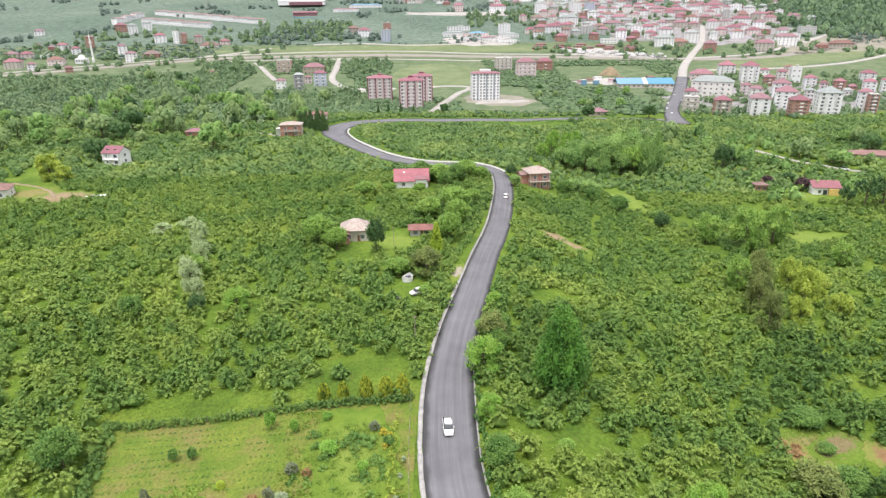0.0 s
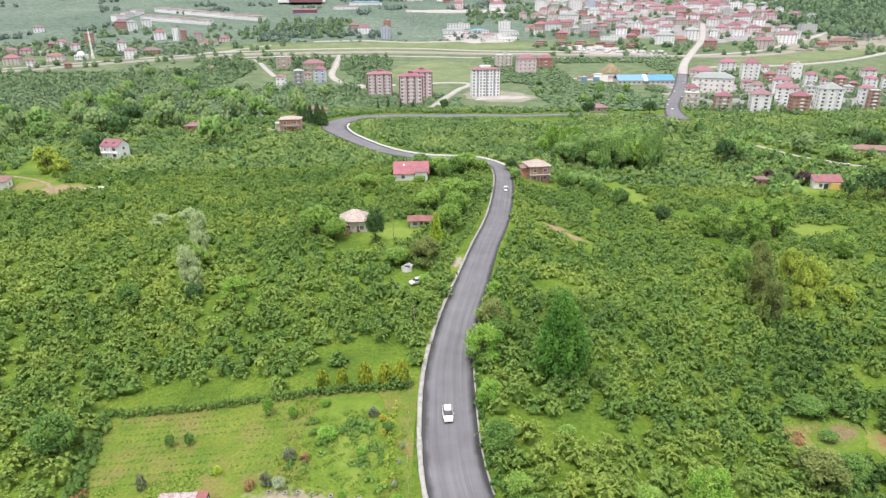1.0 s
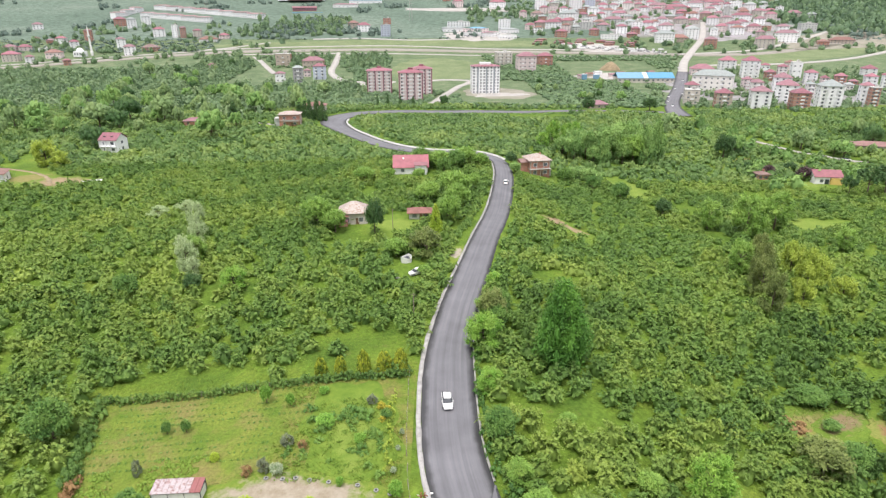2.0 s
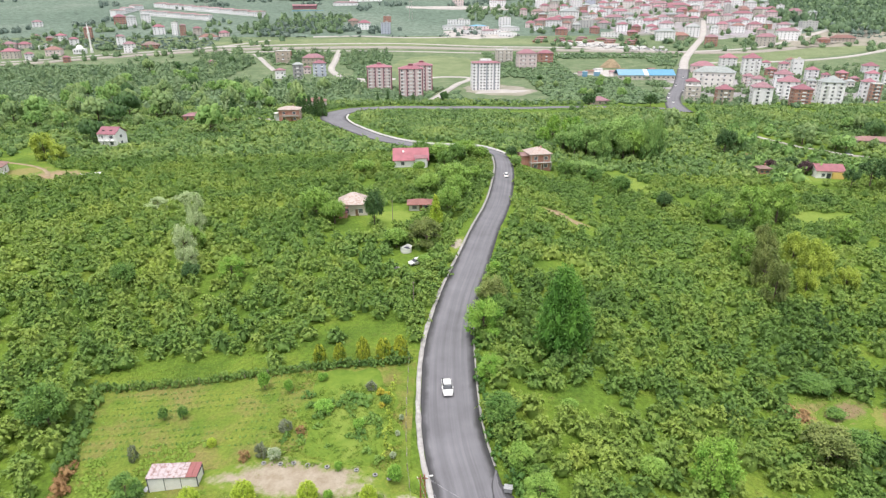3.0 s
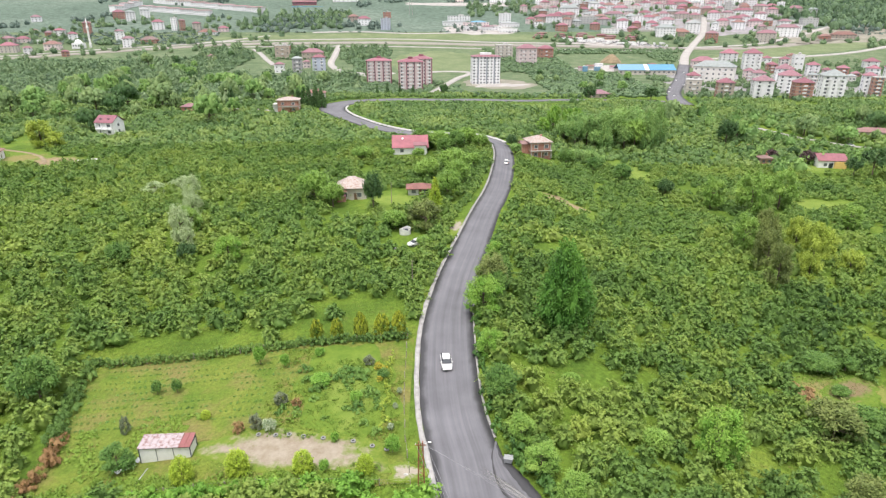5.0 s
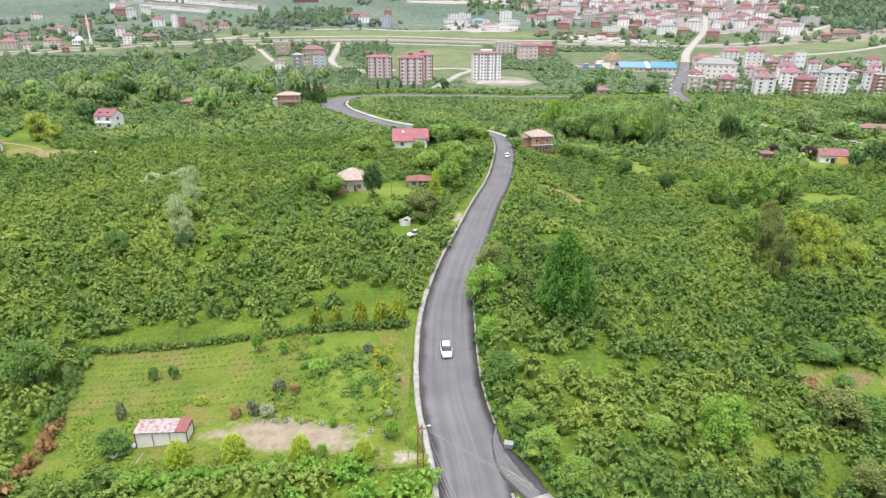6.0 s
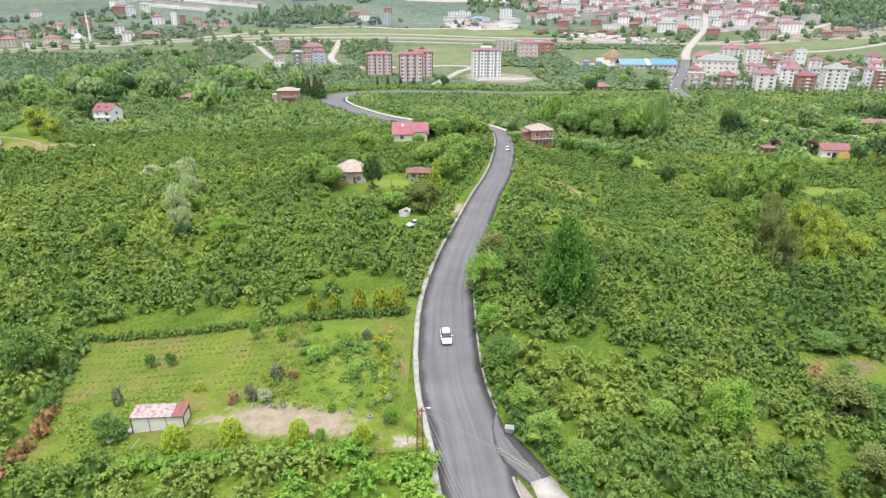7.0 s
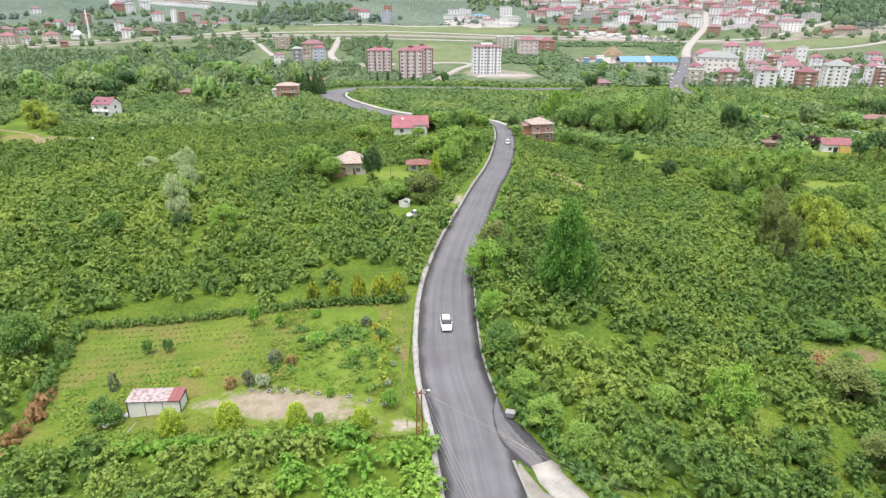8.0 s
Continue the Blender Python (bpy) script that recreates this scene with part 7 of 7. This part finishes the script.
def make_car(label, paint, pickup=False):
    root = new("car")
    tagged(root, label, "car")
    part("body", car_shell([(-2.1, 0.62, 0.42, 0.62, 0.6, 0.66), (-2.0, 0.78, 0.3, 0.72, 0.7, 0.8), (-1.2, 0.86, 0.24, 0.9, 0.76, 0.96), (-0.4, 0.87, 0.22, 0.94, 0.78, 1.0),
                            (1.3, 0.87, 0.22, 0.96, 0.78, 1.02), (2.0, 0.82, 0.3, 0.95, 0.74, 1.0), (2.12, 0.68, 0.42, 0.8, 0.62, 0.86)]), paint, root)
    part("cabin_glass", car_shell([(-1.15, 0.78, 0.92, 0.96, 0.74, 0.98), (-0.4, 0.8, 0.92, 1.0, 0.6, 1.4), (1.2, 0.8, 0.92, 1.0, 0.6, 1.42), (1.95, 0.76, 0.92, 0.98, 0.7, 1.02)]), GLASS, root, "dark tinted glass")
    part("roof_panel", car_shell([(-0.48, 0.6, 1.36, 1.4, 0.55, 1.44), (0.3, 0.63, 1.38, 1.44, 0.58, 1.49), (1.25, 0.61, 1.38, 1.42, 0.56, 1.46)]), paint, root)
    for sx in (-1, 1):
        part("headlight", box(0.36, 0.12, 0.16, (sx * 0.56, -2.0, 0.62), 0.03), LAMP_CLEAR, root, "clear headlight")
        part("tail_lamp", box(0.2, 0.1, 0.3, (sx * 0.66, 2.08, 0.66), 0.03), LAMP_RED, root, "red tail lamp")
        part("mirror", box(0.2, 0.12, 0.14, (sx * 0.96, -0.75, 0.98), 0.03), paint, root)
        for y in (-1.3, 1.3):
            wheel = part("wheel", tube([(sx * 0.66, y, 0.32), (sx * 0.72, y, 0.32), (sx * 0.86, y, 0.32), (sx * 0.9, y, 0.32)], [0.28, 0.32, 0.32, 0.28], 14), TYRE, root)
            part("rim", tube([(sx * 0.86, y, 0.32), (sx * 0.915, y, 0.32)], [0.2, 0.18], 10), STEEL, wheel)
    part("bumper", box(1.5, 0.14, 0.2, (0, -2.1, 0.36), 0.04), paint, root)
    part("bumper", box(1.5, 0.14, 0.2, (0, 2.12, 0.38), 0.04), paint, root)
    return root


def stand(root, x, y, turn, up=0.14):
    root.matrix_basis = pose(*at(x, y, up), 0, 0, turn)
    return root


def small_car(label, paint):
    """A parked car far away: body, cabin, wheels."""
    root = new("parked_car")
    tagged(root, label, "car", group="parked vehicles")
    part("body", car_shell([(-2.1, 0.75, 0.3, 0.65, 0.7, 0.75), (-1.2, 0.87, 0.25, 0.9, 0.8, 0.95), (1.9, 0.87, 0.25, 0.95, 0.8, 1.0), (2.1, 0.75, 0.35, 0.85, 0.7, 0.9)]), paint, root)
    part("cabin", car_shell([(-1.1, 0.78, 0.9, 0.95, 0.74, 0.98), (-0.4, 0.78, 0.9, 1.0, 0.6, 1.42), (1.2, 0.78, 0.9, 1.0, 0.6, 1.42), (1.9, 0.75, 0.9, 0.98, 0.7, 1.0)]), GLASS, root)
    for y in (-1.3, 1.3):
        part("axle", tube([(-0.88, y, 0.32), (0.88, y, 0.32)], [0.32, 0.32], 8), TYRE, root)
    return root


def build_vehicles():
    stand(make_car("white saloon car driving on the asphalt road", CAR_WHITE), 1.5, 85.4, 4)
    stand(make_car("white hatchback driving away up the road", CAR_WHITE), 26.6, 224.0, 172)
    first = small_car("parked white car in the gravel lot", CAR_WHITE)
    second = small_car("parked grey car in the gravel lot", CAR_GREY)
    stand(first, 180, 935, 20, 0.5)
    stand(second, 186, 931, 20, 0.5)
    rng = random.Random(9)
    for i in range(130):
        u, v = rng.random(), rng.random()
        x, y = 186 + 125 * u, 928 - 62 * u + 22 * (v - 0.5)
        copy_thing(first if rng.random() < 0.75 else second, pose(*at(x, y, 0.5), 0, 0, rng.choice((15, 100)) + rng.uniform(-8, 8)))
    lorry = new("parked_lorry")
    tagged(lorry, "parked white lorry in the gravel lot", "lorry", group="parked vehicles")
    part("box_body", box(2.4, 5.6, 2.5, (0, 0.9, 0.7), 0.06), CAR_WHITE, lorry)
    part("cab", box(2.2, 1.7, 2.1, (0, -2.9, 0.5), 0.2), CAR_WHITE, lorry)
    part("windscreen", box(2.0, 0.1, 0.8, (0, -3.76, 1.5), 0.02), GLASS, lorry)
    for y in (-2.8, 2.4):
        part("axle", tube([(-1.1, y, 0.45), (1.1, y, 0.45)], [0.45, 0.45], 8), TYRE, lorry)
    stand(lorry, 200, 905, 60, 0.5)
    for i in range(32):
        u = rng.random()
        x, y = 184 + 140 * u, 918 - 52 * u + rng.uniform(-14, 14)
        copy_thing(lorry, pose(*at(x, y, 0.5), 0, 0, rng.choice((60, 75, 150)) + rng.uniform(-8, 8)))
    copy_thing(first, pose(*at(212, 303, 0.35), 0, 0, 70))
    for x, y, t in ((186, 478, 20), (192, 505, 20), (204, 536, 22), (224, 556, 22), (232, 596, 22), (246, 640, 22), (238, 640, 22), (252, 660, 22), (262, 655, 22), (282, 720, 22), (290, 745, 22)):
        copy_thing(first, pose(*at(x, y, 0.25), 0, 0, -t))
    for i in range(26):
        copy_thing(first if i % 3 else second, pose(*at(60 + rng.uniform(-50, 60), 1010 + rng.uniform(-35, 30), 0.6), 0, 0, rng.uniform(0, 180)))


build_vehicles()


# ---- the field and the roadside ----
SHEET_WALL = plain("white_sheet_wall", (0.72, 0.72, 0.7), 0.5, 0.08)
SHEET_ROOF = rusty_sheet("rusty_white_sheet", (0.4, 0.345, 0.35), (0.24, 0.135, 0.125), 0.54)
SHEET_RED = rusty_sheet("red_sheet", (0.26, 0.09, 0.09), (0.2, 0.08, 0.06), 0.55)
SEAM = plain("dark_blue_frame", (0.05, 0.055, 0.08), 0.6, 0.1)
RUST_STEEL = plain("rusty_steel", (0.26, 0.1, 0.05), 0.85, 0.3, 3)
GALVANISED = plain("galvanised_steel", (0.45, 0.47, 0.48), 0.45, 0.15, metal=0.4)
POST_WOOD = plain("grey_post_wood", (0.3, 0.26, 0.2), 0.9, 0.25, 3)
BIN_LID = plain("dull_grey_lid", (0.3, 0.31, 0.31), 0.7, 0.2, 2)
WIRE = plain("wire", (0.3, 0.3, 0.32), 0.5, 0.05)


def build_shed():
    root = new("shed")
    root.matrix_basis = pose(*at(-36.6, 66.35, 0.0), 0, 0, 3)
    tagged(root, "white sheet-metal shed with a rusty roof", "shed")
    w, d, h = 6.7, 2.35, 2.2
    part("wall", box(w, d, h + 0.6, (0, 0, -0.6)), SHEET_WALL, root)
    for x in (-w / 6, w / 6):
        part("seam", box(0.06, 0.06, h + 0.3, (x, -d / 2 - 0.02, -0.3)), SEAM, root)
    for x in (-w / 2, w / 2):
        part("corner_post", box(0.11, 0.1, h + 0.3, (x, -d / 2 - 0.03, -0.3)), SEAM, root)
    part("corner_post", box(0.13, 0.13, h + 0.3, (w / 2 + 0.01, d / 2, -0.3)), SEAM, root)
    part("fascia", box(w + 0.2, 0.08, 0.16, (0, -d / 2 - 0.09, h - 0.1)), SEAM, root)
    part("fascia", box(0.08, d + 0.1, 0.16, (w / 2 + 0.07, 0, h - 0.1)), SEAM, root)
    # roof sheets with standing ribs, higher at the back
    n = 9
    for i in range(n):
        x0 = -w / 2 - 0.1 + (w + 0.2) * i / n
        step = (w + 0.2) / n
        sheet = solid([[(x0, -d / 2 - 0.2, h + 0.02), (x0 + step - 0.02, -d / 2 - 0.2, h + 0.02), (x0 + step - 0.02, d / 2 + 0.15, h + 0.26), (x0, d / 2 + 0.15, h + 0.26)],
                       [(x0, -d / 2 - 0.2, h + 0.09), (x0 + step - 0.02, -d / 2 - 0.2, h + 0.09), (x0 + step - 0.02, d / 2 + 0.15, h + 0.33), (x0, d / 2 + 0.15, h + 0.33)]])
        rib = solid([[(x0 + a, -d / 2 - 0.2, h + 0.085) for a in (0.0, 0.05)] + [(x0 + a, d / 2 + 0.15, h + 0.325) for a in (0.05, 0.0)],
                     [(x0 + a, -d / 2 - 0.2, h + 0.125) for a in (0.01, 0.04)] + [(x0 + a, d / 2 + 0.15, h + 0.365) for a in (0.04, 0.01)]])
        sheet = join(sheet, rib)
        part("roof_sheet", sheet, SHEET_RED if i > 6 else SHEET_ROOF, root, "red roof sheet" if i > 6 else "")
    for i, (x, y, a) in enumerate(((-41.2, 64.4, 20), (-42.3, 63.8, 60), (-40.6, 65.6, 80), (-43.0, 64.6, 110))):
        scrap = part("scrap_sheet", box(1.3 - i * 0.2, 0.7, 0.06, bevel=0.01), SHEET_WALL if i != 2 else STEEL)
        scrap.matrix_basis = pose(*at(x, y, 0.12), 12, 8 * (i % 2), a)
        tagged(scrap, "bent scrap sheet lying beside the shed", "scrap")
    pole = part("fallen_pole", rod((0, -1.6, 0.1), (0.3, 1.6, 0.14), 0.07), GALVANISED)
    pole.matrix_basis = pose(*at(-38.8, 62.2, 0.04))
    tagged(pole, "grey pole lying on the grass", "pole")


def build_pole():
    root = new("power_pole")
    root.matrix_basis = pose(*at(-1.95, 56.7, 0))
    tagged(root, "rust-brown steel lattice power pole with street lamp", "power pole")
    h = 8.2
    for sx in (-1, 1):
        part("leg", join(rod((sx * 0.42, -0.12, -0.3), (sx * 0.24, -0.1, h), 0.075, 4), rod((sx * 0.42, 0.12, -0.3), (sx * 0.24, 0.1, h), 0.075, 4)), RUST_STEEL, root)
    n = 14
    for k in range(n):
        z0, z1 = h * k / n, h * (k + 1) / n
        a, b = 0.42 - 0.18 * k / n, 0.42 - 0.18 * (k + 1) / n
        s = 1 if k % 2 else -1
        part("brace", rod((-s * a, -0.12, z0), (s * b, -0.12, z1), 0.04, 4), RUST_STEEL, root)
    part("crossarm", box(1.3, 0.1, 0.1, (0, 0, h - 0.5)), RUST_STEEL, root)
    for x in (-0.6, -0.2, 0.2, 0.6):
        part("insulator", tube([(x, 0, h - 0.4), (x, 0, h - 0.32), (x, 0, h - 0.24)], [0.05, 0.07, 0.03], 8), FRAME_WHITE, root)
    part("lamp_arm", tube([(0.14, 0, h - 0.2), (0.5, -0.05, h - 0.02), (0.95, -0.1, h + 0.02)], [0.035, 0.03, 0.03], 6), GALVANISED, root)
    part("lamp_head", solid([[(0.85, -0.18, h - 0.03), (1.25, -0.2, h), (1.25, 0.0, h), (0.85, -0.02, h - 0.03)], [(0.88, -0.16, h + 0.08), (1.2, -0.18, h + 0.1), (1.2, -0.02, h + 0.1), (0.88, -0.04, h + 0.08)]]), FRAME_WHITE, root, "white street lamp head")

    def wire(a, b, sag, r=0.014):
        pts = []
        for i in range(17):
            f = i / 16
            pts.append((a[0] + (b[0] - a[0]) * f, a[1] + (b[1] - a[1]) * f, a[2] + (b[2] - a[2]) * f - sag * 4 * f * (1 - f)))
        ob = part("cable", tube(pts, [r] * 17, 4), WIRE, root)
        return ob

    for i, x in enumerate((-0.6, -0.2, 0.2, 0.6)):
        wire((x, 0, h - 0.26), (9.5 + x * 0.6, -30, h - 0.2 + 0.1 * i), 0.5)
    for i in range(3):
        wire((0.6, 0, h - 0.3 - 0.15 * i), (28.0 + 2.2 * i, -22.5, 7.2 - 0.1 * i), 0.5, 0.009)


def build_bin():
    root = new("waste_container")
    root.matrix_basis = pose(*at(9.2, 62.3, 0.15), 0, 0, -12) @ Matrix.Diagonal((0.85, 0.85, 0.85, 1))
    tagged(root, "grey galvanised waste container beside the road", "waste container")
    part("tub", solid([[(-0.55, -0.38, 0.2), (0.55, -0.38, 0.2), (0.55, 0.38, 0.2), (-0.55, 0.38, 0.2)], [(-0.68, -0.52, 1.05), (0.68, -0.52, 1.05), (0.68, 0.52, 1.05), (-0.68, 0.52, 1.05)]]), GALVANISED, root)
    part("lid", solid([[(-0.69, -0.5, 1.06), (0.69, -0.5, 1.06), (0.69, 0.5, 1.06), (-0.69, 0.5, 1.06)], [(-0.66, -0.3, 1.22), (0.66, -0.3, 1.22), (0.66, 0.3, 1.22), (-0.66, 0.3, 1.22)]]), BIN_LID, root, "dull grey hinged lid")
    part("rim", join(box(1.42, 0.06, 0.08, (0, -0.53, 1.02)), box(1.42, 0.06, 0.08, (0, 0.53, 1.02))), STEEL, root)
    for sx in (-1, 1):
        part("trunnion", rod((sx * 0.66, 0, 0.9), (sx * 0.84, 0, 0.9), 0.05, 8), STEEL, root)
        for sy in (-1, 1):
            part("wheel", rod((sx * 0.45 - 0.04, sy * 0.3, 0.1), (sx * 0.45 + 0.04, sy * 0.3, 0.1), 0.1, 10), TYRE, root)


def tyre_mesh():
    rows = []
    n = 18
    bm = bmesh.new()
    prof = ((0.2, 0.0), (0.33, 0.0), (0.36, 0.05), (0.36, 0.16), (0.33, 0.21), (0.2, 0.21), (0.18, 0.1))
    rings = [[bm.verts.new((r * math.cos(2 * math.pi * k / n), r * math.sin(2 * math.pi * k / n), z)) for r, z in prof] for k in range(n)]
    m = len(prof)
    for k in range(n):
        for i in range(m):
            bm.faces.new((rings[k][i], rings[(k + 1) % n][i], rings[(k + 1) % n][(i + 1) % m], rings[k][(i + 1) % m]))
    return bm


def build_tyres():
    grey = plain("sun_bleached_rubber", (0.26, 0.26, 0.25), 0.9, 0.25, 3)
    first = new("tyre")
    tagged(first, "old whitewashed tyre lying as a planter in the yard", "tyre", group="tyres in the yard")
    part("carcass", tyre_mesh(), grey, first)
    part("soil", tube([(0, 0, 0.02), (0, 0, 0.12)], [0.22, 0.21], 12), TYRE, first)
    spots = ((-25.0, 68.7), (-22.5, 68.3), (-20.6, 68.3), (-18.5, 67.8), (-15.7, 67.3), (-11.5, 66.6), (-8.8, 65.6), (-6.8, 64.9))
    for i, (x, y) in enumerate(spots):
        m = pose(*at(x, y, 0.2), 0, 0, i * 40)
        if i == 0:
            first.matrix_basis = m
        else:
            copy_thing(first, m)


def build_fences():
    def run(points, gap, h, label):
        root = new("fence")
        tagged(root, label, "fence")
        p = curve_points(points, gap)
        rng = random.Random(3)
        post = shared("post", box(0.11, 0.11, h + 0.3, (0, 0, -0.3)), POST_WOOD)
        for x, y in p[:, :2]:
            piece("post", post, root, pose(*at(x, y), rng.uniform(-4, 4), rng.uniform(-4, 4), 0))
        for up in (0.4, 0.8):
            pts = [at(x, y, h * up) for x, y in p[:, :2]]
            part("fence_wire", tube(pts, [0.006] * len(pts), 4), WIRE, root)

    run([(-3.6, 60.5), (-4.3, 66), (-4.9, 74), (-5.2, 84), (-5.3, 94)], 2.6, 1.35, "leaning wooden fence posts with wire along the road")
    run([(-6, 93.9), (-17, 92.9), (-30, 91.9), (-45, 91.1), (-59, 90.8)], 3.6, 1.35, "wooden posts with wire along the field hedge")
    run([(-3.4, 58.4), (-14, 58.9), (-28, 59.0), (-38, 58.6)], 3.2, 1.2, "wooden posts with wire below the yard")


def build_clutter():
    tank = new("plastic_tank")
    tank.matrix_basis = pose(*at(-8.2, 146.4, 0), 0, 0, 10)
    tagged(tank, "white round open water tank with a broken rim", "tank")
    rim = [1.75, 1.7, 1.9, 1.6, 1.3, 1.1, 1.5, 1.8, 1.75, 1.4, 1.2, 1.6]
    turn = [(math.cos(i * math.pi / 6), math.sin(i * math.pi / 6)) for i in range(12)]
    part("tub", solid([[(1.45 * c, 1.2 * s, 0) for c, s in turn], [(1.5 * c, 1.25 * s, k) for (c, s), k in zip(turn, rim)], [(1.38 * c, 1.13 * s, k) for (c, s), k in zip(turn, rim)], [(1.35 * c, 1.1 * s, 0.12) for c, s in turn]]), SHEET_WALL, tank)
    part("scrap", box(1.5, 1.1, 1.2, (0.1, 0.1, 0.14), 0.2), SEAM, tank, "dark scrap inside")
    van = make_car("white car parked among the garden shrubs", CAR_WHITE)
    stand(van, -5.2, 138.6, -60, 0.05)
    tunnel = new("greenhouse")
    tunnel.matrix_basis = pose(*at(-138, 236, 0), 0, 0, 24)
    tagged(tunnel, "low white plastic tunnel greenhouse", "greenhouse")
    part("cover", solid([[(x, 1.3 * math.cos(a), 1.5 * math.sin(a)) for a in np.linspace(0, math.pi, 9)] for x in (-4.2, 4.2)]), SHEET_WALL, tunnel)
    for x in (-4.2, -1.4, 1.4, 4.2):
        part("hoop", tube([(x, 1.33 * math.cos(a), 1.53 * math.sin(a)) for a in np.linspace(0, math.pi, 9)], [0.04] * 9, 4), GALVANISED, tunnel)
    for i, (x, y, w) in enumerate(((29, 178, 1.4), (-4.0, 60.2, 0.7), (-2.6, 56.8, 0.9), (-10.4, 136.5, 1.5))):
        rng = np.random.default_rng(i)
        rows = [[(math.cos(a) * w * f * q, math.sin(a) * w * 0.7 * f * q, z) for a, q in zip(np.arange(9) * 2 * math.pi / 9, 1 + rng.normal(0, 0.1, 9))] for f, z in ((0.5, -0.1), (0.55, 0.12), (0.4, 0.32), (0.15, 0.42))]
        stone = part("boulder", solid(rows), KERB_WHITE)
        stone.matrix_basis = pose(*at(x, y))
        tagged(stone, "pale weathered boulder lying in the grass", "boulder")
    for x, y, h in ((-13.4, 171, 6.5), (-5.2, 116, 6.0)):
        post = new("utility_pole")
        post.matrix_basis = pose(*at(x, y))
        tagged(post, "plain wooden utility pole in the grass", "utility pole")
        part("shaft", tube([(0, 0, -0.3), (0, 0, h)], [0.11, 0.07], 8), POST_WOOD, post)
        part("crossarm", box(0.9, 0.08, 0.08, (0, 0, h - 0.4)), POST_WOOD, post)


build_shed()
build_pole()
build_bin()
build_tyres()
build_fences()
build_clutter()
